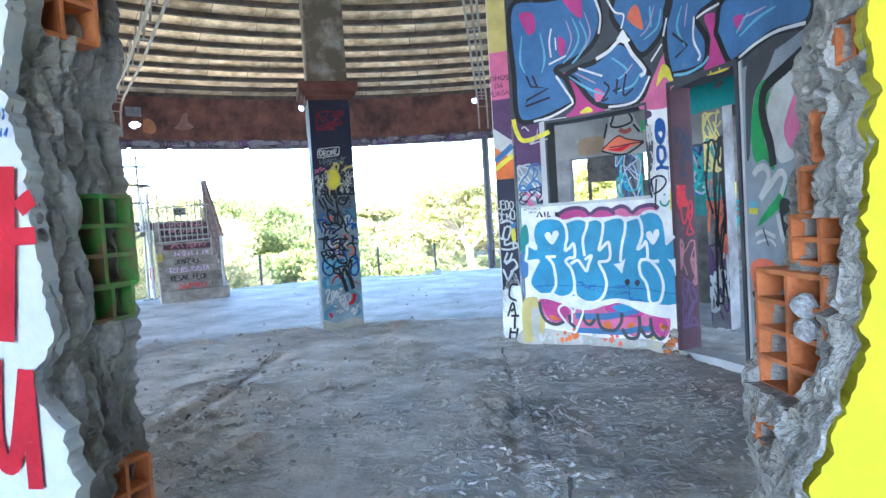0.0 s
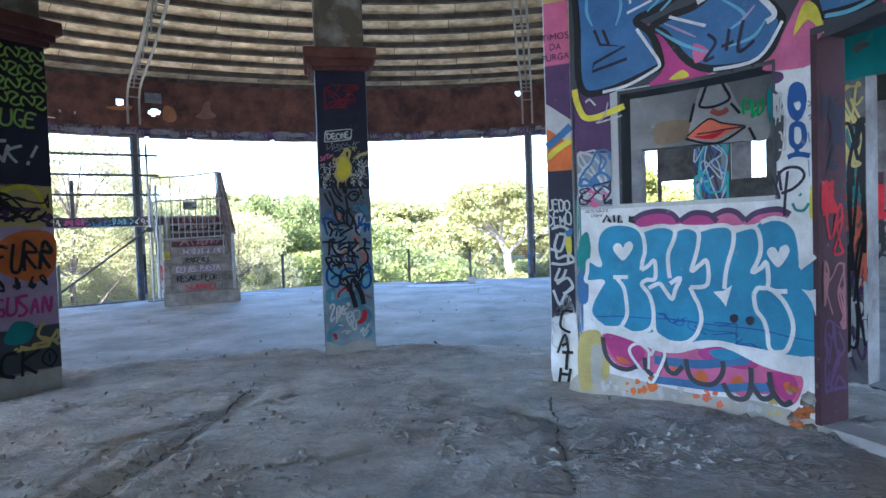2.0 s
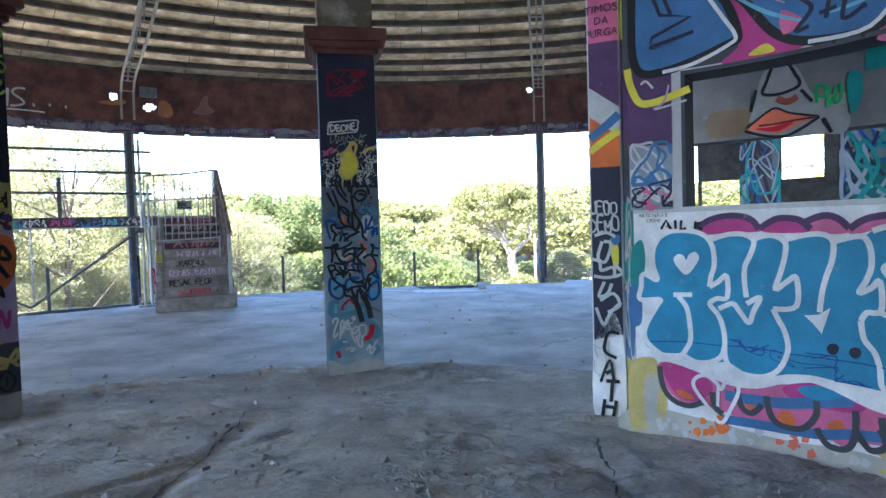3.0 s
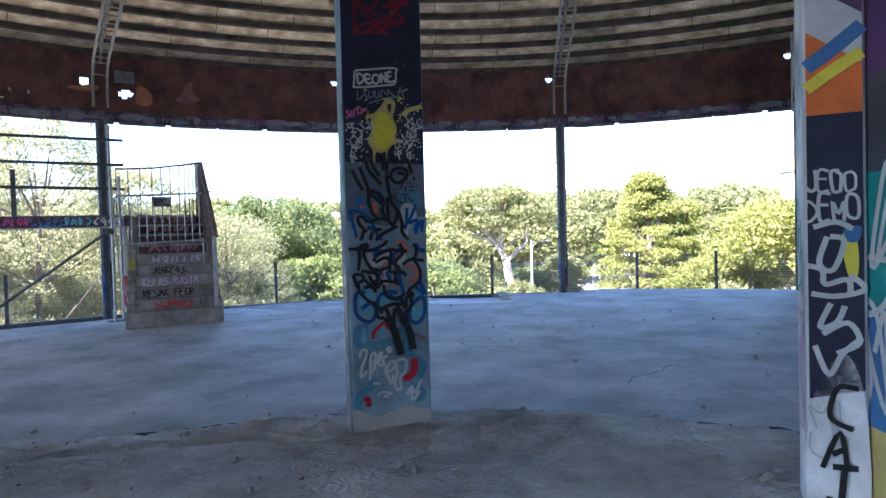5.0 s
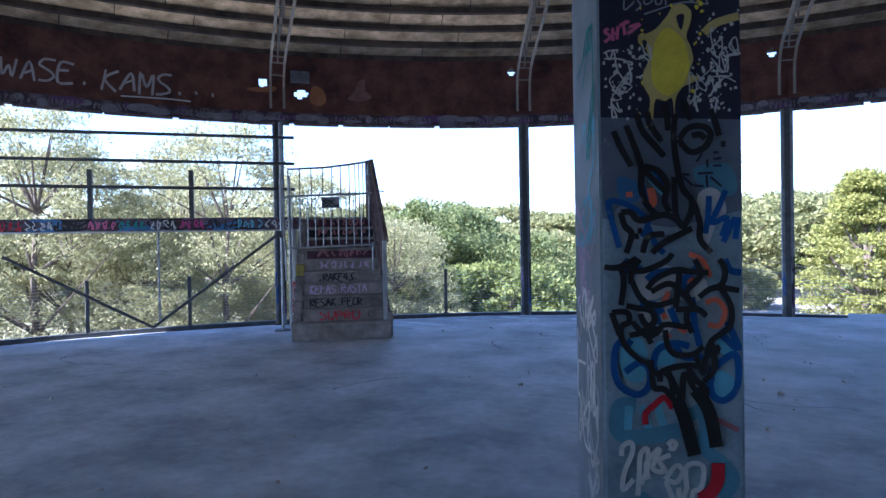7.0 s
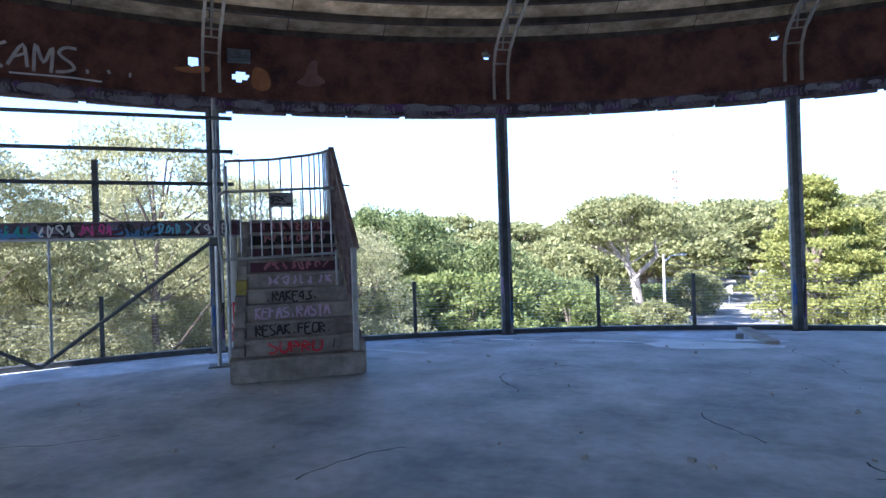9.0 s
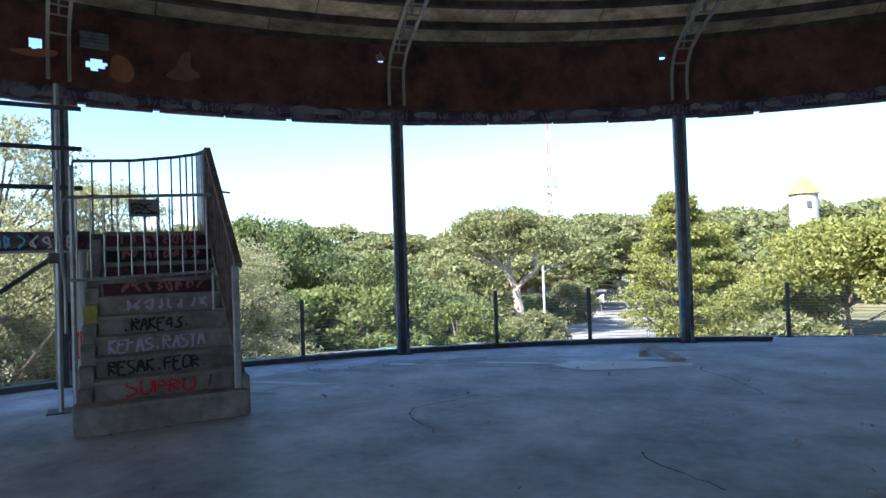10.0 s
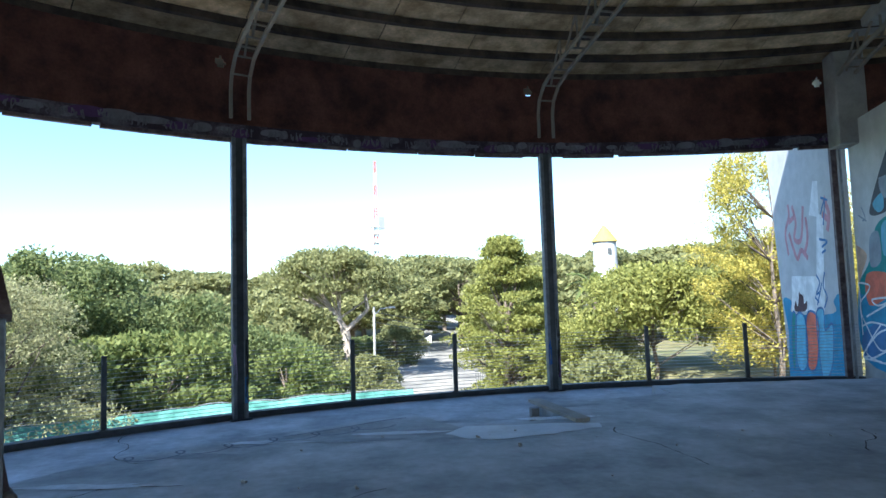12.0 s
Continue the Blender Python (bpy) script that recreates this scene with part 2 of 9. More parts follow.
def build_floor():
    bm = bmesh.new()
    n, radii = 1080, [0.0, 3, 6, 9, 10.6]
    centre = bm.verts.new((CX, CY, 0))
    prev = None
    for r in radii[1:]:
        row = [bm.verts.new(ring(360 * i / n, r)) for i in range(n)]
        for i in range(n):
            j = (i + 1) % n
            bm.faces.new((centre, row[i], row[j]) if prev is None else (prev[i], row[i], row[j], prev[j]))
        prev = row
    drops = [(0.0, 0.0), (0.05, -0.025), (0.09, LOW + 0.06), (0.2, LOW)]
    for dr, z in drops:
        row = [bm.verts.new(ring(360 * i / n, slab_edge((360 * i / n) if i < n - 90 else 360 * i / n - 360) + dr, z)) for i in range(n)]
        for i in range(n):
            j = (i + 1) % n
            bm.faces.new((prev[i], row[i], row[j], prev[j]))
        prev = row
    row = [bm.verts.new(ring(360 * i / n, 15.95, LOW)) for i in range(n)]
    bot = [bm.verts.new(ring(360 * i / n, 15.95, LOW - 0.5)) for i in range(n)]
    for i in range(n):
        j = (i + 1) % n
        bm.faces.new((prev[i], row[i], row[j], prev[j]))
        bm.faces.new((row[i], bot[i], bot[j], row[j]))
    bm.faces.new(bot)
    return tagged(part("floor", bm, SMOOTH_FLOOR), "bluish grey worn concrete screed floor", "floor", kind="structure")


build_floor()


def rough_radius(ang):
    """Outline of the rough slab about (-0.8, 2.6)."""
    return 5.0 + 0.07 * noise.noise((ang * 0.08, 1, 0)) + 0.03 * noise.noise((ang * 0.5, 2, 0))


def trench(x, y, ax, ay, bx, by, w):
    """Depth factor of a broken groove from a to b."""
    dx, dy = bx - ax, by - ay
    q = max(0, min(1, ((x - ax) * dx + (y - ay) * dy) / (dx * dx + dy * dy)))
    d = math.hypot(x - ax - dx * q + 0.05 * noise.noise((x * 4, y * 4, 2)), y - ay - dy * q + 0.05 * noise.noise((x * 4, y * 4, 6)))
    return max(0.0, 1 - d / w)


def slab_height(x, y):
    crust = max(0.0, noise.noise((x * 0.9, y * 0.9, 9)) + 0.25)
    h = 0.03 + 0.012 * noise.noise((x * 1.1, y * 1.1, 0)) + 0.010 * noise.noise((x * 4.2, y * 4.2, 4))
    ridge = 1 - abs(noise.noise((x * 5.5, y * 9, 3)))
    h += crust * 0.085 * max(0.0, ridge - 0.72) / 0.28 * (0.4 + max(0, noise.noise((x * 14, y * 14, 1))))
    h += 0.008 * noise.noise((x * 17, y * 17, 8)) * (0.4 + crust)
    h -= 0.04 * max(trench(x, y, -1.95, 5.6, -1.75, 3.3, 0.1), trench(x, y, -1.6, 5.5, -2.3, 4.3, 0.06), trench(x, y, 0.15, 5.3, 0.53, 4.85, 0.09), trench(x, y, 0.53, 4.85, 0.68, 2.0, 0.05), trench(x, y, -3.6, 6.4, -1.9, 7.1, 0.07))
    return max(0.003, h)


def build_rough_slab():
    bm = bmesh.new()
    step = 0.045
    x0, x1, y0, y1 = -5.85, 4.2, -3.0, 7.62
    nx, ny = int((x1 - x0) / step), int((y1 - y0) / step)
    grid = {}
    for i in range(nx + 1):
        for j in range(ny + 1):
            x, y = x0 + i * step, y0 + j * step
            a = math.degrees(math.atan2(y - 2.6, x + 0.8))
            if (x + 0.8) ** 2 + (y - 2.6) ** 2 < rough_radius(a) ** 2:
                grid[i, j] = bm.verts.new((x, y, slab_height(x, y)))
    for (i, j), v in grid.items():
        q = [grid.get(k) for k in ((i, j), (i + 1, j), (i + 1, j + 1), (i, j + 1))]
        if all(q):
            bm.faces.new(q)
    edges = [e for e in bm.edges if e.is_boundary]
    r = bmesh.ops.extrude_edge_only(bm, edges=edges)
    for v in (g for g in r["geom"] if isinstance(g, bmesh.types.BMVert)):
        v.co.z = -0.03
    slab = tagged(part("rough_floor", bm, ROUGH_FLOOR, smooth=True), "rough broken grey concrete slab with grooves", "floor", kind="structure")
    # broken dark joint along the slab's rim
    bm = bmesh.new()
    prev = None
    for i in range(1400):
        a = -180 + 360 * i / 1400
        w = 0.085 * max(0.0, 0.42 + noise.noise((a * 0.35, 0, 4)) + 0.6 * noise.noise((a * 2.1, 0, 7)))
        if w < 0.006:
            prev = None
            continue
        ra = radians(a)
        r0 = rough_radius(a) + 0.02
        row = [bm.verts.new((-0.8 + r * math.cos(ra), 2.6 + r * math.sin(ra), 0.005)) for r in (r0 - 0.05, r0 + w)]
        if prev:
            bm.faces.new((prev[0], prev[1], row[1], row[0]))
        prev = row
    tagged(part("floor_joint", bm, CRACK), "broken dark joint between two floor slabs", "floor", kind="structure")
    # one long open crack and a scraped groove across the rough slab
    for line, wide in (([(0.40, 5.6), (0.44, 5.11), (0.5, 4.6), (0.59, 4.14), (0.63, 3.7), (0.71, 3.23), (0.77, 2.86), (0.85, 2.48), (0.88, 2.29), (0.95, 1.6)], 0.010), ([(-2.1, 5.8), (-2.04, 5.5), (-1.92, 4.8), (-1.82, 4.16), (-1.8, 3.7), (-1.79, 3.44), (-1.7, 3.0)], 0.012)):
        bm = bmesh.new()
        prev = None
        for (xa, ya), (xb, yb) in zip(line, line[1:]):
            for i in range(16):
                f = i / 16
                x, y = xa + (xb - xa) * f, ya + (yb - ya) * f
                x += 0.05 * noise.noise((y * 2.3, 0, 1)) + 0.02 * noise.noise((y * 11, 0, 2))
                w = wide * max(0.12, 0.7 + 1.3 * noise.noise((y * 4.5, 3, wide * 90)))
                z = slab_height(x, y) + 0.004
                row = [bm.verts.new((x - w, y, z)), bm.verts.new((x + w, y, z))]
                if prev:
                    bm.faces.new((prev[0], prev[1], row[1], row[0]))
                prev = row
        tagged(part("floor_crack", bm, DUSTY), "long open crack in the rough concrete floor", "floor", kind="structure")
    # scabs of pale crust on the worn stretch
    rnd = random.Random(31)
    bm = bmesh.new()
    for k in range(4200):
        x, y = rnd.uniform(-2.5, 2.1), 0.75 + 4.2 * rnd.random() ** 1.35
        if noise.noise((x * 1.3, y * 1.9, 4)) < -0.12 + 0.1 * (y - 2.5):
            continue
        ln, wd, d = rnd.uniform(0.01, 0.05), rnd.uniform(0.006, 0.018), rnd.gauss(0.25, 0.9)
        rim = []
        for i in range(8):
            q = 6.283 * i / 8
            u, v = math.cos(q) * ln * rnd.uniform(0.6, 1.2), math.sin(q) * wd * rnd.uniform(0.5, 1.4) + 0.3 * wd * math.sin(3 * q + k)
            px, py = x + u * math.cos(d) - v * math.sin(d), y + u * math.sin(d) + v * math.cos(d)
            rim.append(bm.verts.new((px, py, slab_height(px, py) + 0.001)))
        top = bm.verts.new((x, y - 0.3 * wd, slab_height(x, y) + rnd.uniform(0.008, 0.022)))
        for i in range(8):
            bm.faces.new((rim[i], rim[(i + 1) % 8], top))
    tagged(part("floor_crust", bm, material("pale_crust", (0.50, 0.495, 0.49), 0.95, 0.3, 8, 70, 0.6, second=(0.68, 0.675, 0.67), island=0.25)), "scabby pale crust on the rough concrete floor", "rubble", kind="stuff")
    # cracks and worn lines in the screed
    rnd = random.Random(21)
    bm = bmesh.new()
    for k in range(16):
        x, y = rnd.uniform(-9, 3), rnd.uniform(8.2, 14.5)
        d = rnd.uniform(0, 6.28)
        prev = None
        for i in range(rnd.randint(8, 30)):
            w = rnd.uniform(0.002, 0.009)
            row = [bm.verts.new((x - math.sin(d) * s * w, y + math.cos(d) * s * w, 0.004)) for s in (-1, 1)]
            if prev:
                bm.faces.new((prev[0], prev[1], row[1], row[0]))
            prev = row
            d += rnd.uniform(-0.5, 0.5)
            x, y = x + math.cos(d) * 0.07, y + math.sin(d) * 0.07
    tagged(part("floor_cracks", bm, CRACK), "thin dark cracks in the screed", "floor", kind="structure")
    bm = bmesh.new()
    for k in range(420):
        x, y = (rnd.gauss(-1.2, 2.6), rnd.gauss(4.5, 2.0)) if k < 300 else (rnd.uniform(-9, 3), rnd.uniform(7.8, 15))
        if math.hypot(x - CX, y - CY) > 11.4 or y < 0.9:
            continue
        s = rnd.choice((0.008, 0.012, 0.018, 0.03))
        z = slab_height(x, y) if (x + 0.8) ** 2 + (y - 2.6) ** 2 < 24 else 0.0
        q = bmesh.ops.create_cube(bm, size=s, matrix=pose(x, y, z + s * 0.25, rnd.uniform(0, 90), rnd.uniform(0, 90), rnd.uniform(0, 90)) @ Matrix.Diagonal((1, 1.4, 0.7, 1)))
    tagged(part("rubble_crumbs", bm, MORTAR), "scattered crumbs of concrete on the floor", "rubble", kind="stuff")
    # paler worn streaks near the rim of the floor
    for k in range(9):
        a, r0 = 98 + k * 3.6 + rnd.uniform(-1, 1), rnd.uniform(11.2, 11.9)
        bm = bmesh.new()
        c = ring(a, r0, 0.0045)
        n = 26
        rim = [bm.verts.new(c + Vector((math.cos(q) * rnd.uniform(0.35, 0.6), math.sin(q) * rnd.uniform(0.05, 0.1) - math.cos(q) * 0.02 * (a - 90) / 10, 0))) for q in [6.283 * i / n for i in range(n)]]
        bm.faces.new(rim)
        tagged(part("floor_scuff", bm, SCUFF if k % 2 else DARK_SCUFF), "scuffed patch on the worn screed", "floor", kind="structure")


DUSTY = material("dusty_crack", (0.17, 0.165, 0.16), 0.95, 0.4, 10, 60, 0.5)
CRACK = material("dark_crack", (0.05, 0.05, 0.052), 0.95, 0.3, 10, 60, 0.3)
SCUFF = material("pale_scuff", (0.60, 0.64, 0.70), 0.6, 0.25, 3, 20, 0.3)
DARK_SCUFF = material("dark_scuff", (0.30, 0.33, 0.37), 0.7, 0.25, 3, 20, 0.3)
build_rough_slab()


def roof_z(r):
    return 5.62 + (RR - r) * 0.155


def build_ceiling():
    bm = bmesh.new()
    n = 108
    prev = None
    for r in (0.3, 4, 8, 12, 16.6):
        row = [bm.verts.new(ring(360 * i / n, r, roof_z(r) + 0.16)) for i in range(n)]
        if prev:
            for i in range(n):
                j = (i + 1) % n
                bm.faces.new((prev[i], prev[j], row[j], row[i]))
        prev = row
    ob = part("ceiling", bm, CEIL_DARK)
    mod = ob.modifiers.new("thick", "SOLIDIFY")
    mod.thickness, mod.offset = 0.12, 1
    tagged(ob, "dark timber underside of the round roof", "ceiling", kind="structure")
    bm = bmesh.new()
    rnd = random.Random(5)
    r = 15.67
    rings = []
    while r > 3.0:
        for k in range(18):
            a0 = 93 - 8 * 20.5 + 20.5 * k
            if a0 > 330:
                break
            cuts = [a0 + 20.5 * f for f in (0, 0.33 + rnd.uniform(-.1, .1), 0.66 + rnd.uniform(-.1, .1), 1.0)]
            for b0, b1 in zip(cuts, cuts[1:]):
                dz = rnd.uniform(-0.012, 0.012)
                add_arc(bm, C, r - 0.69 + rnd.uniform(-0.012, 0.012), r, (lambda q, dz=dz: roof_z(q) + 0.02 + dz), (lambda q: roof_z(q) + 0.08), b0 + 0.04, b1 - 0.04, 3)
        rings.append(r)
        r -= 0.71
    boards = tagged(part("ceiling_boards", bm, CEIL_BOARD), "pale weathered boards in rings under the roof", "ceiling", kind="structure")
    for r in rings:
        part("purlin", arc(C, r - 0.035, r + 0.045, lambda q: roof_z(q) - 0.10, lambda q: roof_z(q) + 0.012, -71, 259, 96), PURLIN, boards, "dark curved roof purlin")


PURLIN = material("dark_purlin", (0.05, 0.038, 0.03), 0.9, 0.4, 3.0, 30, 0.5, second=(0.11, 0.08, 0.06))
build_ceiling()
tagged(part("roof_covering", arc(C, 0.0001, 16.7, lambda r: roof_z(r) + 0.3, lambda r: roof_z(r) + 0.36, 0, 360, 72), CEIL_DARK), "outer covering of the round roof", "roof", kind="structure")


def build_band():
    """Rusty sheet-metal band above the glazing, with torn holes beside the posts."""
    bm = bmesh.new()
    r, z0, z1 = RR + 0.05, 4.22, 5.72
    holes = [(135.1, 4.89, 0.34, 0.10), (132.1, 4.68, 0.55, 0.085)]
    da, dz = 0.125, 0.05
    na, nz = int(330 / da), int((z1 - z0) / dz)
    vs = {}
    for i in range(na + 1):
        for j in range(nz + 1):
            a, z = -71 + i * da, z0 + j * dz
            vs[i, j] = bm.verts.new(ring(a, r + 0.012 * noise.noise((a * 0.7, z * 1.5, 0)), z))
    for i in range(na):
        for j in range(nz):
            a, z = -71 + (i + .5) * da, z0 + (j + .5) * dz
            torn = 0.25 * noise.noise((a * 2.1, z * 6, 2))
            if any(((a - h[0]) / h[2]) ** 2 + ((z - h[1]) / h[3]) ** 2 < 1 + torn * 2 for h in holes):
                continue
            hit = False
            for pa in POST_ANG:
                if pa not in (POST_ANG[10],) and ((a - pa - 0.95) / 0.28) ** 2 + ((z - 5.26) / 0.09) ** 2 < 1:
                    hit = True
            if not hit:
                bm.faces.new((vs[i, j], vs[i + 1, j], vs[i + 1, j + 1], vs[i, j + 1]))
    ob = part("rusty_band", bm, RUST)
    mod = ob.modifiers.new("thick", "SOLIDIFY")
    mod.thickness, mod.offset = 0.02, 0
    tagged(ob, "rust-red sheet metal band with torn holes above the glazing", "wall", kind="structure")
    part("flashing", arc(C, RR - 0.06, RR + 0.1, 4.02, 4.24, -71, 259, 150), RUST_DARK, ob, "dark peeling flashing")
    rnd = random.Random(3)
    bm = bmesh.new()
    a = 60.0
    while a < 200:
        w = rnd.uniform(2.5, 5.5)
        add_arc(bm, C, RR - 0.05, RR + 0.03, 3.955 + rnd.uniform(0, 0.02), 4.015, a, a + w, 6)
        a += w + rnd.choice((0.0, 0.1, 0.4))
    for k in range(5):
        part("slat", arc(C, RR - 0.005, RR + 0.03, 4.92 + 0.055 * k, 4.96 + 0.055 * k, 131.4, 132.9, 3), STEEL_GREY, ob, "grey louvre slat")
    part("drip_strip", bm, RAIL_RED, ob, "bent loose drip strips")
    return ob


build_band()


# ---- posts, glazing, trusses ----
def build_post(ang):
    t = thing("steel_post", ring(ang, RR, LOW), "grey painted steel glazing post with scribbled foot", "post", "perimeter posts", turn=ang - 90)
    for s in (-1, 1):
        part("flange", box((s * 0.085 - 0.03, -0.11, 0), (s * 0.085 + 0.03, 0.05, 4.44), None, 0.006), STEEL_GREY, t)
    part("web", box((-0.06, -0.07, 0), (0.06, 0.0, 4.44)), STEEL_DARK, t)
    part("base_plate", box((-0.16, -0.16, 0), (0.16, 0.14, 0.02)), STEEL_DARK, t)
    return t


POSTS = [a for a in POST_ANG if a > 60]
first = build_post(93)
for a in POSTS:
    if a != 93 and a != 72.5:
        copy_thing(first, pose(*ring(a, RR, LOW), 0, 0, a - 90))


def truss_profile():
    pts = [(15.42, 4.3), (15.42, 4.75), (15.33, 4.98), (15.05, 5.17), (14.5, 5.27)]
    r = 13.7
    while r > 3:
        pts.append((r, 5.27 + (14.5 - r) * 0.075 + max(0, 12 - r) * 0.09))
        r -= 0.75
    return pts


def build_truss():
    t = thing("roof_truss", (CX, CY, 0), "pale painted lattice roof truss curving down to a post", "truss", "radial roof trusses", turn=0)
    prof = truss_profile()
    for s in (-1, 1):
        part("chord", sweep([(r, s * 0.14, z) for r, z in prof], 0.05), TRUSS_PAINT, t)
    shared = None
    for (r0, z0), (r1, z1) in zip(prof[2:], prof[3:]):
        k = max(1, round((r0 - r1) / 0.36))
        for i in range(k):
            f = i / k
            if shared is None:
                ob = part("rung", bar((0, -0.14, 0), (0, 0.14, 0.01), 0.025, 0.025), TRUSS_PAINT, t)
                shared = ob.data
            else:
                ob = new("rung", shared)
                ob.parent = t
            ob.location = (r0 + (r1 - r0) * f, 0, z0 + (z1 - z0) * f)
    bm = bmesh.new()
    for i, ((r0, z0), (r1, z1)) in enumerate(zip(prof[3:], prof[4:])):
        add_bar(bm, (r0, 0, z0 + 0.02), (r1, 0, roof_z(r1) + 0.03), 0.03, 0.03)
        add_bar(bm, (r1, 0, roof_z(r1) + 0.03), (r1, 0, z1), 0.03, 0.03)
    part("lattice", bm, TRUSS_PAINT, t)
    return t


tr = build_truss()
for i, a in enumerate(POST_ANG):
    if i == 0:
        tr.matrix_basis = pose(CX, CY, 0, 0, 0, a)
    else:
        copy_thing(tr, pose(CX, CY, 0, 0, 0, a))

GLASS = bpy.data.materials.new("dusty_glass")
GLASS.use_nodes = True
gb = GLASS.node_tree.nodes["Principled BSDF"]
gb.inputs["Transmission Weight"].default_value, gb.inputs["Roughness"].default_value, gb.inputs["IOR"].default_value = 1.0, 0.0, 1.02
gb.inputs["Base Color"].default_value = (0.93, 0.97, 0.95, 1)


def build_guard():
    """Low glass guard with thin posts between the main posts, on a dark kerb."""
    tagged(part("kerb", arc(C, RR - 0.03, RR + 0.14, LOW, LOW + 0.09, 50, 215, 160), STEEL_DARK), "dark steel kerb rail under the glass guard", "kerb", kind="structure")
    post = thing("guard_post", ring(100, RR + 0.06, LOW), "thin dark steel guard post holding wire mesh", "guard post", "guard posts", turn=10)
    part("upright", box((-0.035, -0.03, 0.08), (0.035, 0.03, 1.12), None, 0.006), STEEL_DARK, post)
    part("foot", box((-0.06, -0.05, 0.085), (0.06, 0.05, 0.1)), STEEL_DARK, post)
    for a in [93 + 20.5 * k / 3 for k in range(-4, 19)]:
        if abs(a - 99.8333) > 0.01 and abs((a - 93) / 20.5 - round((a - 93) / 20.5)) > 0.01:
            copy_thing(post, pose(*ring(a, RR + 0.06, LOW), 0, 0, a - 90))
    post.matrix_basis = pose(*ring(99.8333, RR + 0.06, LOW), 0, 0, 9.83)
    for k in range(-2, 6):
        a0, a1 = 93 + 20.5 * k, 93 + 20.5 * (k + 1)
        t = thing("wire_guard", ring((a0 + a1) / 2, RR + 0.06, LOW), "fine horizontal wire guard between steel posts", "guard rail", "wire guards", turn=0)
        first_wire = part("wire", sweep([ring(a0 + (a1 - a0) * j / 8, RR + 0.09, LOW + 0.14) - t.matrix_basis.translation for j in range(9)], 0.007, up=(0, 0, 1)), GALV, t)
        for i in range(1, 16):
            ob = new("wire", first_wire.data)
            ob.parent, ob.location = t, (0, 0, i * 0.06)


build_guard()


# ---- inner columns ----
def build_column(at, turn, label):
    t = thing("column", (*at, 0), label, "column", turn=turn)
    part("shaft", box((-0.265, -0.265, 0), (0.265, 0.265, 3.02), None, 0.012), COLUMN_BLUE, t)
    part("pier", box((-0.255, -0.255, 3.2), (0.255, 0.255, 7.4), None, 0.015), PLASTER_GREY, t)
    bm = bmesh.new()
    for w, z0, z1 in ((0.30, 3.0, 3.05), (0.335, 3.045, 3.11), (0.375, 3.105, 3.22)):
        add_box(bm, (-w, -w, z0), (w, w, z1), None, 0.01)
    part("capital", bm, CAP_RED, t, "chipped dark red capital")
    return t


COLUMN_BLUE = material("column_paint", (0.26, 0.36, 0.46), 0.7, 0.35, 2.5, 50, 0.25, second=(0.36, 0.47, 0.56))
COL_A = build_column((-4.18, 5.40), 72.0, "square concrete column covered in orange and dark graffiti")
COL_B = build_column((-1.85, 7.40), 24.0, "square concrete column painted blue with tangled black graffiti")

# ---- the room with the curved wall ----
KX, KY, KR = 0.1, 3.5, 2.35
WALL_PAINT = material("painted_wall", (0.55, 0.55, 0.57), 0.8, 0.15, 3, 50, 0.25)
# INNER_WALL: base colour darkened to stand in for the inner room's shade
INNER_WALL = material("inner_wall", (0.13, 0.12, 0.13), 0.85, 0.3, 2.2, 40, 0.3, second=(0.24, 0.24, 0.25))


def build_curved_wall():
    K = (KX, KY)
    bm = bmesh.new()
    t = 0.22
    add_arc(bm, K, KR, KR + t, 0, 1.43, 37.2, 76, 22)
    add_arc(bm, K, KR, KR + t, 2.26, 2.37, 37.2, 76, 22)
    add_arc(bm, K, KR, KR + t, 1.43, 2.26, 68.6, 76, 6)
    add_arc(bm, K, KR, KR + t, 1.43, 2.26, 37.2, 42.8, 4)
    add_arc(bm, K, KR, KR + t, 2.37, 6.9, -12, 76, 50)
    add_arc(bm, K, KR, KR + t, 0, 2.37, -12, 18.3, 14)
    add_arc(bm, K, KR + 0.02, KR + t, 0, 0.09, 18.3, 37.2, 8)
    tagged(part("wall_curved", bm, WALL_PAINT), "curved interior wall covered in bright graffiti murals", "wall", kind="structure")


build_curved_wall()
tagged(part("wall_return", box((-0.05, -0.2, 0), (0.05, 0.2, 6.9), pose(0.70, 5.98, 0, 0, 0, 8), 0.005), WALL_PAINT), "short return between the curved wall and its end pillar", "wall", kind="structure")
tagged(part("wall_end_pillar", box((-0.112, -0.02, 0), (0.112, 0.3, 6.9), pose(0.52, 6.11, 0, 0, 0, -14), 0.01), WALL_PAINT), "narrow end pillar of the curved wall with white tags", "pillar", kind="structure")



# ---- broken wall at the start ----
def broken_edge(z, side):
    return 0.02 * noise.noise((z * 6, side * 5, 3)) + 0.012 * noise.noise((z * 27, side * 7, 1)) + 0.006 * noise.noise((z * 80, side * 2, 6)) - (0.03 if side < 0 else 0.0)


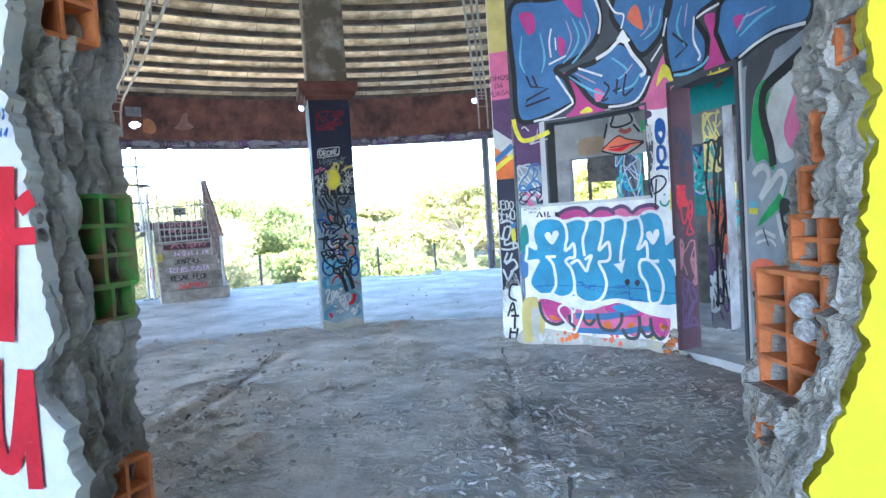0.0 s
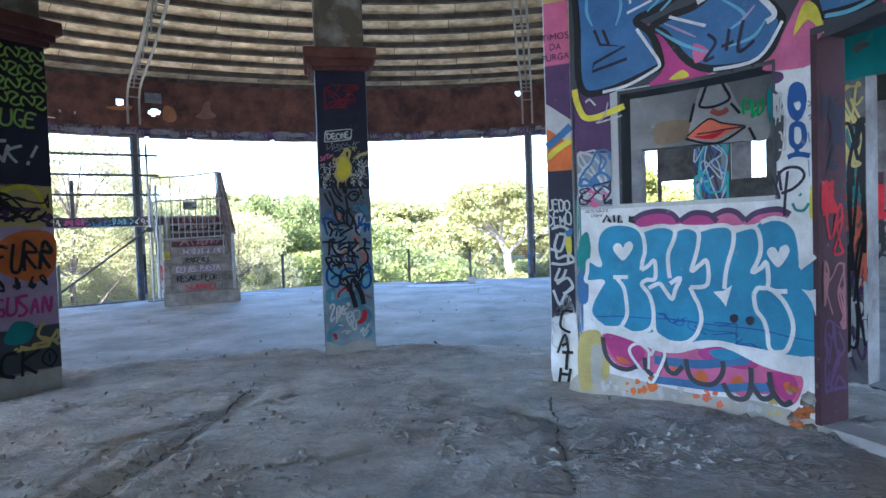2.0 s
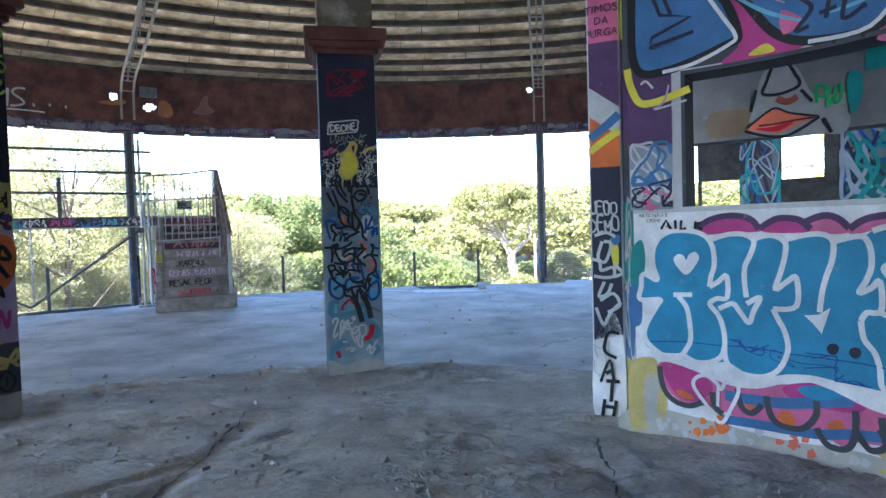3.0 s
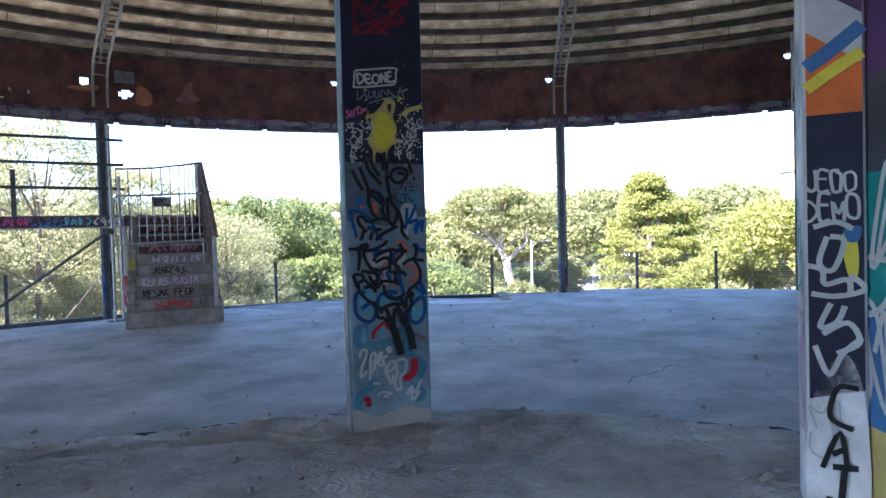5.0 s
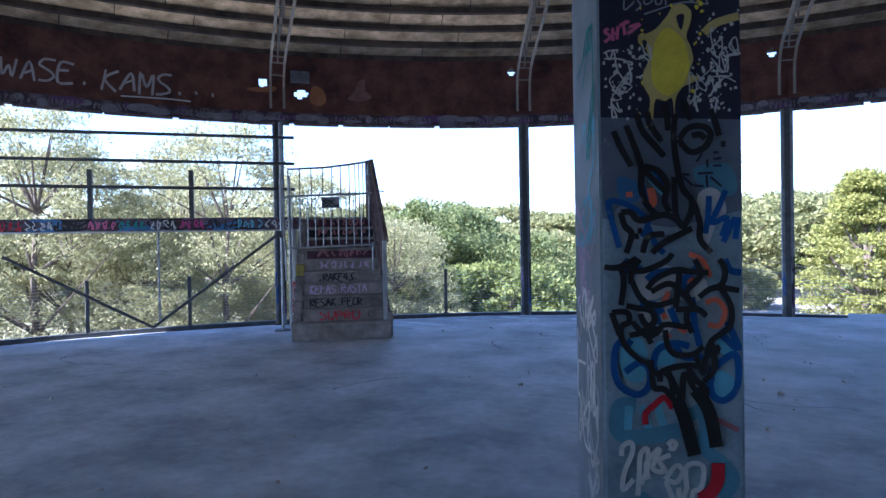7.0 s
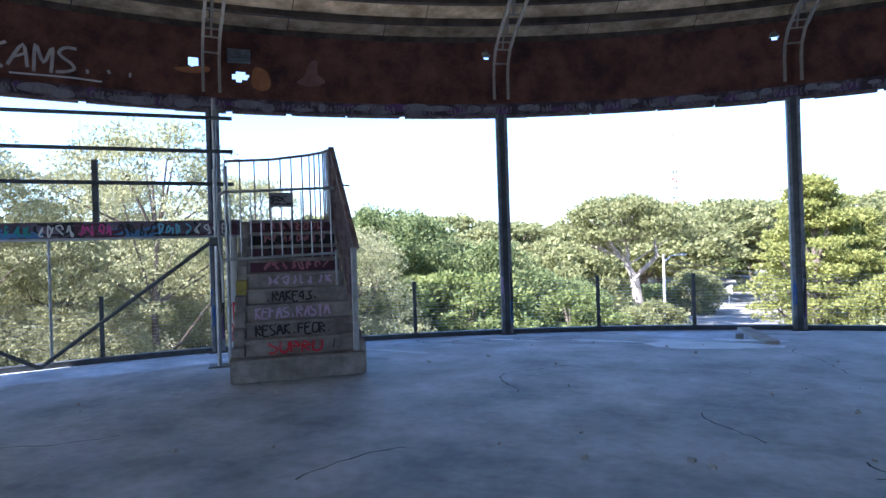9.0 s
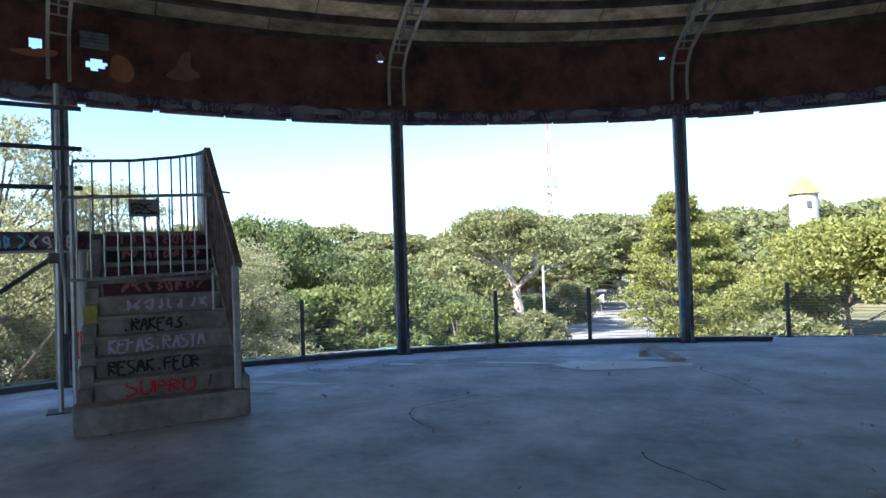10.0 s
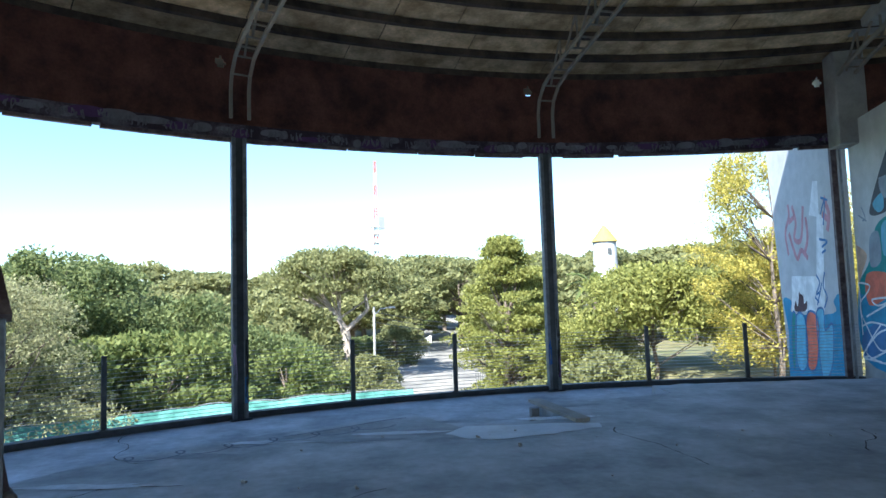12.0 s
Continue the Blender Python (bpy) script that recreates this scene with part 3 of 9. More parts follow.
def jamb(name, far, near, outer, side, mat, label, holes):
    """A wall of hollow bricks whose broken edge runs between a near and a far outline, each (x, z)."""
    bm = bmesh.new()

    def at(line, z):
        for (x0, z0), (x1, z1) in zip(line, line[1:]):
            if z0 <= z <= z1:
                return x0 + (x1 - x0) * (z - z0) / (z1 - z0)
        return line[0][0] if z < line[0][1] else line[-1][0]

    nz, nt = 260, 44
    rows = []
    for i in range(nz + 1):
        z = 2.5 * i / nz
        row = []
        for j in range(nt + 1):
            f = j / nt
            y = 0.36 + 0.34 * f
            x = at(near, z) * (1 - f) + at(far, z) * f
            near_cell, next_cell = noise.voronoi(Vector((z * (9 if side > 0 else 5), y * 17, side * 3)))[0][:2]
            rough = 0.05 * (0.32 - near_cell) + 0.012 * noise.noise((z * 25, y * 22, side * 3)) + (0.018 if next_cell - near_cell < 0.07 else 0.0) * side
            rough *= 0.3 + 0.7 * math.sin(math.pi * min(1, max(0, f)))
            edge = broken_edge(z, side)
            if any(abs(y - hy) < hw / 2 - 0.006 and abs(z - hz) < hh / 2 - 0.006 for hx, hy, hz, hr, hc, hw, hh, hm in holes):
                rough = side * 0.2
            row.append(bm.verts.new((x + rough + edge, y, z)))
        rows.append(row)
    for p, q in zip(rows, rows[1:]):
        for j in range(nt):
            bm.faces.new((p[j], p[j + 1], q[j + 1], q[j]))
    wall = tagged(part(name, bm, MORTAR if side > 0 else MORTAR_BROWN, smooth=False), label, "wall", kind="structure")
    for y, tag in ((0.36, 0), (0.70, 1)):
        bm = bmesh.new()
        prev = None
        for i in range(nz + 1):
            z = 2.5 * i / nz
            x = at(near if tag == 0 else far, z) + broken_edge(z, side)
            x += side * (0.03 * abs(noise.noise((z * 7, tag, side * 9))) + 0.02 * abs(noise.noise((z * 31, tag, side * 4))) - 0.006)
            a, b = bm.verts.new((x, y + (-0.012 if tag == 0 else 0.012), z)), bm.verts.new((outer, y + (-0.012 if tag == 0 else 0.012), z))
            c = bm.verts.new((x + side * 0.004, y + (0.03 if tag == 0 else -0.03), z))
            if prev:
                bm.faces.new((prev[0], a, b, prev[1]))
                bm.faces.new((prev[0], prev[2], c, a))
            prev = (a, b, c)
        part("plaster", bm, mat if tag == 0 else (MORTAR if side > 0 else MORTAR_BROWN), wall, "painted plaster with a ragged broken edge")
    return wall


MORTAR_BROWN = material("brown_mortar", (0.36, 0.325, 0.295), 0.95, 0.35, 5, 50, 1.0, second=(0.54, 0.52, 0.50), spots=0.55)
BRICK_DARK = material("hollow_clay_green", (0.05, 0.55, 0.08), 0.7, 0.25, 14, 70, 0.2, second=(0.28, 0.16, 0.10), spots=0.5)
BRICKS_R = [(1.232, 0.57, 1.08, 4, 2, 0.2, 0.22, BRICK), (1.262, 0.505, 1.25, 2, 2, 0.16, 0.08, BRICK), (1.272, 0.55, 1.335, 2, 1, 0.07, 0.075, BRICK), (1.279, 0.52, 1.425, 2, 1, 0.055, 0.08, BRICK), (1.28, 0.41, 1.555, 1, 2, 0.09, 0.065, BRICK), (1.19, 0.57, 0.9, 1, 1, 0.08, 0.04, BRICK)]
BRICKS_L = [(-0.062, 0.585, 1.325, 3, 2, 0.15, 0.19, BRICK_DARK), (-0.07, 0.61, 1.19, 1, 2, 0.1, 0.07, BRICK_DARK), (-0.058, 0.59, 0.78, 2, 2, 0.12, 0.13, BRICK), (-0.045, 0.5, 1.80, 2, 2, 0.15, 0.15, BRICK)]
FAR_R = [(1.195, 0.0), (1.205, 0.75), (1.205, 0.88), (1.195, 0.96), (1.235, 1.06), (1.275, 1.17), (1.295, 1.28), (1.315, 1.5), (1.355, 1.7), (1.375, 2.5)]
NEAR_R = [(1.16, 0.0), (1.18, 0.9), (1.22, 1.0), (1.255, 1.1), (1.26, 1.29), (1.27, 1.4), (1.29, 1.6), (1.3, 2.5)]
FAR_L = [(-0.11, 0.0), (-0.11, 0.75), (-0.095, 0.85), (-0.11, 0.98), (-0.09, 1.11), (-0.095, 1.3), (-0.1, 1.49), (-0.08, 1.86), (-0.08, 2.5)]
NEAR_L = [(0.005, 0.0), (0.015, 0.91), (0.005, 1.0), (-0.035, 1.09), (0.015, 1.2), (-0.015, 1.3), (-0.035, 1.51), (-0.045, 1.65), (-0.015, 2.5)]
wall_r = jamb("wall_broken_yellow", FAR_R, NEAR_R, 3.4, 1, YELLOW_WALL, "broken hollow-brick wall with yellow painted face", BRICKS_R)
wall_l = jamb("wall_broken_white", FAR_L, NEAR_L, -4.5, -1, WHITE_WALL, "broken hollow-brick wall with white painted face", BRICKS_L)
tagged(part("wall_lintel", box((-4.5, 0.36, 2.5), (3.4, 0.70, 6.9)), WHITE_WALL), "plain white wall above the broken opening", "wall", kind="structure")
tagged(part("wall_left_core", box((-5.2, 0.30, 0), (-4.5, 0.76, 6.9)), WHITE_WALL), "plain white end of the broken wall", "wall", kind="structure")
# the unseen room behind the start: walls added, opening sized to set its light
tagged(part("wall_back", box((-4.5, -3.4, 0), (-0.6, -3.15, 6.9)), WHITE_WALL), "added plain white back wall, out of view", "wall", kind="structure")
# side wall added to block light from the southwest
tagged(part("wall_back_left", box((-4.7, -3.4, 0), (-4.5, 0.36, 6.9)), WHITE_WALL), "added plain white side wall, out of view", "wall", kind="structure")
tagged(part("wall_back_side", box((2.0, -3.4, 0), (3.4, -3.15, 6.9)), WHITE_WALL), "added plain white back wall, out of view", "wall", kind="structure")
tagged(part("wall_back_head", box((-0.6, -3.4, 2.4), (2.0, -3.15, 6.9)), WHITE_WALL), "added plain white wall over an opening sized for light", "wall", kind="structure")
tagged(part("wall_back_right", box((3.4, -3.4, 0), (3.6, 3.4, 6.9)), WHITE_WALL), "added plain white side wall, out of view", "wall", kind="structure")


def hollow_brick(rows, cols, w, h, depth):
    """The open end of a hollow clay brick: a rim and thin webs round deep cells."""
    bm = bmesh.new()
    t = 0.009
    for i in range(cols + 1):
        x = -w / 2 + w * i / cols
        add_box(bm, (x - t / 2, 0, -h / 2), (x + t / 2, depth, h / 2))
    for j in range(rows + 1):
        z = -h / 2 + h * j / rows
        add_box(bm, (-w / 2, 0.001, z - t / 2), (w / 2, depth, z + t / 2))
    add_box(bm, (-w / 2, depth - 0.01, -h / 2), (w / 2, depth, h / 2))
    return bm


GREY_FOIL = material("grey_crumpled_paper", (0.5, 0.5, 0.52), 0.6, 0.3, 40, 120, 0.8)
for wall, bricks, turn in ((wall_r, BRICKS_R, -80), (wall_l, BRICKS_L, 76)):
    for x, y, z, r, c, w, h, m in bricks:
        ob = part("brick", hollow_brick(r, c, w, h, 0.19), m, wall)
        ob.matrix_basis = pose(x + (0.002 if turn < 0 else -0.034), y, z, 0, 0, turn)
for k, (y, z) in enumerate(((0.52, 1.14), (0.515, 1.10))):
    bm = bmesh.new()
    bmesh.ops.create_icosphere(bm, subdivisions=2, radius=0.022)
    for v in bm.verts:
        v.co *= 1 + 0.25 * noise.noise(v.co * 60 + Vector((k, 0, 0)))
    tagged(part("crumpled_paper", bm, GREY_FOIL), "crumpled grey paper ball stuffed in a brick", "litter").location = (1.245, y, z)


# ---- inner room behind the curved wall ----
def build_inner_room():
    K = (KX, KY)
    bm = bmesh.new()
    add_arc(bm, K, 3.85, 4.05, 2.0, 3.0, 47, 76, 20)
    add_arc(bm, K, 3.85, 4.05, 0, 3.0, 45.6, 48.8, 2)
    add_arc(bm, K, 3.85, 4.05, 0, 2.0, 72.5, 76, 4)
    add_arc(bm, K, 3.85, 4.05, 2.38, 3.0, 10, 45.6, 12)
    tagged(part("wall_inner", bm, INNER_WALL), "inner wall in a shade-darkened colour, with a painted mouth and tags", "wall", kind="structure")
    # low slab added out of view so less light reaches the inner room
    tagged(part("ceiling_inner", arc(K, KR + 0.2, 9.5, 3.0, 3.15, -20, 75, 24), CEIL_DARK), "low dark slab added over the inner room to block light", "ceiling", kind="structure")
    # cross wall with two small openings, seen through the window; near-black as painted shade
    bm = bmesh.new()

    def at(u):
        return 76 - math.degrees(u / 5.6)

    edges = [(74.0, at(0.17), ((0, 3.0),)), (at(0.17), at(0.58), ((0, 1.46), (1.79, 3.0))), (at(0.58), at(0.96), ((0, 3.0),)), (at(0.96), at(1.35), ((0, 1.76), (2.21, 3.0))), (at(1.35), 55.0, ((0, 3.0),))]
    for a1, a0, zs in edges:
        for z0, z1 in zs:
            add_arc(bm, K, 5.6, 5.75, z0, z1, a0, a1, max(1, int((a1 - a0) / 2)))
    tagged(part("wall_cross", bm, material("shaded_wall", (0.05, 0.047, 0.045), 0.95, 0.4, 3, 40, 0.4, second=(0.11, 0.10, 0.10))), "cross wall of the inner room with two small openings, coloured dark for shade", "wall", kind="structure")
    # far wall with windows to the right
    bm = bmesh.new()
    # stretch from -5 to 38 degrees added to keep sky light out
    add_arc(bm, C, 12.2, 12.4, 0, 5.8, -5, 38, 16)
    for a0, a1, z0, z1 in ((38, 71.4, 0, 2.15), (38, 71.4, 3.4, 5.8), (38, 55.0, 2.15, 3.4), (58.0, 59.8, 2.15, 3.4), (62.2, 66.0, 2.15, 3.4), (59.8, 60.9, 2.62, 2.86), (60.9, 61.4, 2.62, 2.68), (60.9, 61.4, 2.81, 2.86), (69.6, 71.4, 2.15, 3.4)):
        add_arc(bm, C, 12.2, 12.4, z0, z1, a0, a1, 8)
    tagged(part("wall_far_room", bm, INNER_WALL), "far room wall with window openings and red lettering", "wall", kind="structure")


build_inner_room()


# ---- partition and outer fin wall beside the last post ----
def radial_box(r0, r1, z0, z1, ang, half):
    return box((r0, -half, z0), (r1, half, z1), pose(CX, CY, 0, 0, 0, ang), 0.01)


tagged(part("wall_partition", radial_box(12.4, 15.5, 0, 4.35, 71.6, 0.12), WHITE_WALL), "pale partition wall with blue and white mural", "wall", kind="structure")
tagged(part("partition_footing", radial_box(12.6, 15.5, LOW, 0.0, 71.6, 0.12), CONCRETE), "concrete footing of the partition wall", "wall", kind="structure")
tagged(part("wall_pier", box((15.0, -0.3, 3.9), (15.5, 0.2, 5.65), pose(CX, CY, 0, 0, 0, 72.5), 0.02), CONCRETE), "bare concrete pier head", "pier", kind="structure")
tagged(part("roof_beam", box((11.5, -0.2, 5.0), (15.1, 0.2, 5.5), pose(CX, CY, 0, 0, -3.5, 71.9) @ pose(0, 0, -0.15), 0.02), CONCRETE), "bare concrete roof beam", "beam", kind="structure")
bm = bmesh.new()
M = pose(CX, CY, 0, 0, 0, 72.2)
vs = [bm.verts.new(M @ Vector(p)) for p in ((15.75, -.1, -1.5), (19.0, -.1, -1.5), (19.95, -.1, 6.5), (15.75, -.1, 6.5), (15.75, .1, -1.5), (19.0, .1, -1.5), (19.95, .1, 6.5), (15.75, .1, 6.5))]
for f in ((0, 1, 2, 3), (7, 6, 5, 4), (1, 5, 6, 2), (2, 6, 7, 3), (0, 4, 5, 1), (3, 7, 4, 0)):
    bm.faces.new([vs[i] for i in f])
FIN_WALL = tagged(part("wall_outer_fin", bm, material("board_marked_concrete", (0.52, 0.52, 0.53), 0.85, 0.12, 2, 40, 0.3)), "pale concrete outer fin wall with faded graffiti", "wall", kind="structure")
t = thing("steel_post", ring(72.9, RR, LOW), "slim rusty steel post against the concrete wall", "post", "perimeter posts", turn=-17)
part("upright", box((-0.05, -0.06, 0), (0.05, 0.05, 4.44), None, 0.006), RAIL_RED, t)
part("pipe", bar((0.11, -0.05, 0.05), (0.11, -0.05, 4.4), 0.05, round_=10), GALV, t)


# ---- stairs ----
DULL_YELLOW = material("dull_yellow", (0.34, 0.29, 0.08), 0.85, 0.3, 6, 50, 0.2)
STAIR = thing("concrete_stairs", (-6.42, 11.80, 0), "worn concrete stairs with painted words on the risers", "stairs", turn=37.0)


def build_stairs(t):
    z = 0.0
    for i in range(10):
        h = 0.24 if i == 0 else 0.17
        x0, x1 = (-0.80, 0.575) if i == 0 else (-0.66 + i * 0.005, 0.53 - i * 0.006)
        bm = box((x0, i * 0.2, 0 if i == 0 else z - 0.03), (x1, i * 0.2 + 0.34 if i < 9 else 3.2, z + h), None, 0.012)
        bmesh.ops.subdivide_edges(bm, edges=bm.edges[:], cuts=3, use_grid_fill=True)
        for v in bm.verts:
            v.co += Vector((0, 0.006 * noise.noise(v.co * 7 + Vector((i, 0, 0))), 0.006 * noise.noise(v.co * 5)))
        part("step", bm, STEP_STONE, t)
        bm = box((x0 - 0.004, i * 0.2 - 0.022, z + h - 0.036), (x1 + 0.004, i * 0.2 + 0.2, z + h + 0.004), None, 0.009)
        bmesh.ops.subdivide_edges(bm, edges=bm.edges[:], cuts=4, use_grid_fill=True)
        for v in bm.verts:
            v.co += Vector((0, 0.012 * noise.noise(v.co * 9 + Vector((i, 3, 0))), 0.006 * noise.noise(v.co * 6)))
        part("nosing", bm, STEP_STONE, t)
        if i:
            part("string_block", box((x0 - 0.13, i * 0.2 - 0.03, 0 if i < 3 else z - 0.5), (x0 - 0.005, i * 0.2 + 0.26, z + 0.1), None, 0.01), STEP_STONE if i != 5 else DULL_YELLOW, t)
        z += h
    part("soffit", box((-0.6, 0.6, 0.0), (0.45, 0.75, 0.62), None, 0.01), STEP_STONE, t)
    part("side_wall", box((0.535, 0.05, 0), (0.60, 0.32, 0.36), None, 0.015), STEP_STONE, t)
    part("landing_slab", box((-0.75, 1.85, 1.58), (0.62, 3.6, 1.76), None, 0.01), STEP_STONE, t)
    # side rail: newel, sloping plate, bars
    part("newel", box((0.47, 0.06, 0.22), (0.53, 0.12, 1.36), None, 0.008), GALV, t)
    bm = sweep([(0.53, 0.09, 1.36), (0.50, 0.9, 2.03), (0.46, 1.66, 2.7)], 0.06, up=(1, 0, 0))
    part("handrail", bm, RAIL_RED, t)
    part("lower_rail", sweep([(0.55, 0.16, 0.34), (0.47, 1.66, 1.75)], 0.05, up=(1, 0, 0)), RAIL_RED, t)
    for k in range(9):
        f = 0.1 + k * 0.1
        y = 0.09 + f * 1.57
        part("baluster", bar((0.545 - 0.075 * f, y, 0.3 + f * 1.43), (0.525 - 0.07 * f, y, 1.36 + f * 1.3), 0.022 if k % 2 else 0.03), RAIL_RED, t)
    part("top_post", box((0.42, 1.62, 1.7), (0.49, 1.70, 2.72), None, 0.006), RAIL_RED, t)
    part("spike", bar((0.52, 0.98, 2.14), (0.60, 0.98, 2.13), 0.02), STEEL_DARK, t)


build_stairs(STAIR)

gate = thing("metal_barrier", (-6.42, 11.80, 0), "grey tubular metal barrier across the stairs", "barrier", turn=37.0)
part("frame", sweep([(0.42, 0.9, 1.31), (-0.86, 0.9, 1.27), (-0.9, 0.9, 1.24), (-0.92, 0.9, 1.4), (-0.94, 0.9, 1.9), (-0.92, 0.9, 2.02), (-0.86, 0.9, 2.05), (0.4, 0.9, 2.1)], 0.035, up=(0, 1, 0), round_=8), GALV, gate)
for k in range(11):
    x = -0.8 + k * 0.115
    part("bar", bar((x, 0.9, 1.27), (x, 0.9, 2.06), 0.018, round_=6), GALV, gate)
part("leg", bar((-0.9, 0.9, 0.78), (-0.9, 0.9, 1.3), 0.03, round_=8), GALV, gate)
part("leg", bar((0.4, 0.9, 0.86), (0.4, 0.9, 1.35), 0.03, round_=8), GALV, gate)
SIGN = part("sign", box((-0.36, 0.875, 1.87), (-0.09, 0.885, 2.04), None, 0.003), STEEL_GREY, gate, "small grey sign with black scribble")

rail = thing("landing_railing", (-6.42, 11.80, 0), "rusty railing round the stair landing", "railing", turn=37.0)
line = [(0.46, 1.72, 2.7), (0.47, 2.3, 2.78), (0.42, 2.6, 2.8), (0.2, 2.75, 2.78), (-0.3, 2.8, 2.72), (-0.95, 2.75, 2.68)]
part("top_rail", sweep(line, 0.035, up=(0, 0, 1)), RAIL_RED, rail)
for k in range(17):
    f = k / 16 * (len(line) - 1)
    i = min(int(f), len(line) - 2)
    p = Vector(line[i]).lerp(Vector(line[i + 1]), f - i)
    part("bar", bar((p.x, p.y, 1.76), p, 0.02), RAIL_RED, rail)

# ---- mezzanine beam and scaffold beside the stairs ----
beam = thing("edge_beam", (-6.42, 11.80, 0), "concrete edge beam striped with graffiti", "beam", turn=37.0)
part("beam_body", box((-7.2, 1.75, 1.58), (-0.72, 2.0, 1.78), None, 0.008), material("beam_paint", (0.09, 0.08, 0.11), 0.8, 0.5, 5, 40, 0.3, second=(0.17, 0.13, 0.18)), beam)
part("flange", box((-7.2, 1.72, 1.565), (-0.72, 2.03, 1.585)), GALV, beam)
scaf = thing("scaffold_rails", (-6.42, 11.80, 0), "galvanised scaffold tubes bracing the mezzanine edge", "scaffold", turn=37.0)
for z in (3.05, 2.63, 2.22):
    part("ledger", bar((-7.2, 1.6, z + 0.09), (-0.78, 1.6, z), 0.05, round_=8), STEEL_DARK, scaf)
for x, y, h in ((-0.98, 1.2, 2.35), (-0.86, 1.25, 2.4)):
    part("standard", bar((x, y, 0), (x, y, h), 0.05, round_=8), GALV, scaf)
part("standard", bar((-2.9, 1.75, 0.1), (-2.9, 1.75, 1.57), 0.035, round_=8), GALV, scaf)
part("standard", bar((-1.0, 1.62, 1.5), (-1.0, 1.62, 3.3), 0.05, round_=8), GALV, scaf)
part("brace", bar((-2.86, 1.2, 0.13), (-1.02, 1.2, 1.5), 0.045, round_=8), STEEL_DARK, scaf)
part("brace", bar((-2.86, 1.2, 0.13), (-4.85, 1.2, 1.22), 0.045, round_=8), STEEL_DARK, scaf)
part("clamp", box((-1.06, 1.14, 1.44), (-0.94, 1.26, 1.54), None, 0.015), STEEL_DARK, scaf)
part("foot_plate", box((-1.1, 1.1, 0), (-0.78, 1.35, 0.012)), STEEL_DARK, scaf)
pole = thing("white_pole", (-6.42, 11.80, 0), "white painted pole with red scribble under the landing", "pole", turn=37.0)
part("shaft", bar((-0.84, 1.9, 0), (-0.84, 1.9, 1.6), 0.13, round_=14), WHITE_WALL, pole)
for x in (-2.42, -3.92, -5.42):
    gp = thing("mesh_post", (-6.42, 11.80, 0), "thin dark post of the upper mesh guard", "guard post", "upper guard posts", turn=37.0)
    part("upright", box((x - 0.035, 1.87, 1.775), (x + 0.035, 1.93, 2.56), None, 0.005), STEEL_DARK, gp)

# ---- floor recess with a board ----
board = thing("loose_board", (-1.6, 15.35, 0.0), "loose grey board at the edge of the floor recess", "board", turn=0)
part("plank", bar((-0.12, -0.42, 0.02), (-0.33, 0.86, 0.03), 0.17, 0.04), CONCRETE, board)
part("prop", box((-0.46, 0.5, LOW), (-0.36, 0.62, 0.0), None, 0.01), CONCRETE, board)
PATCH = material("pale_patch", (0.62, 0.66, 0.72), 0.6, 0.15, 2, 30, 0.2)
bm = bmesh.new()
rim = []
shape = [(-3.25, 14.7), (-3.05, 14.45), (-2.84, 14.32), (-2.55, 14.38), (-2.31, 14.43), (-1.95, 14.52), (-1.63, 14.63), (-1.58, 14.8), (-2.0, 14.92), (-2.5, 14.95), (-3.0, 15.0)]
for (xa, ya), (xb, yb) in zip(shape, shape[1:] + shape[:1]):
    for f in (0, 0.33, 0.66):
        x, y = xa + (xb - xa) * f, ya + (yb - ya) * f
        rim.append(bm.verts.new((x, y + 0.05 * noise.noise((x * 7, y * 7, 0)), 0.0055)))
bm.faces.new(rim)
tagged(part("floor_patch", bm, PATCH), "pale cement patch on the floor", "floor", kind="structure")

# wall added on the unseen side of the round floor to block light
tagged(part("wall_west", arc(C, 15.7, 15.95, LOW, 4.02, 162, 198, 20), WHITE_WALL), "plain wall added out of view to block light from the west", "wall", kind="structure")


# ---- outside: ground, road, trees, far things ----
def ground_z(x, y):
    d = math.hypot(x, y - 4)
    z = -8.0
    z += 4.2 * max(0, min(1, (x - 8) / 6)) * max(0, min(1, (75 - y) / 15))
    z += 4.0 * max(0, min(1, (-x - 15) / 12)) * max(0, min(1, (60 - y) / 15))
    if d > 130:
        z += min(9.0, (d - 130) * 0.05)
    return z


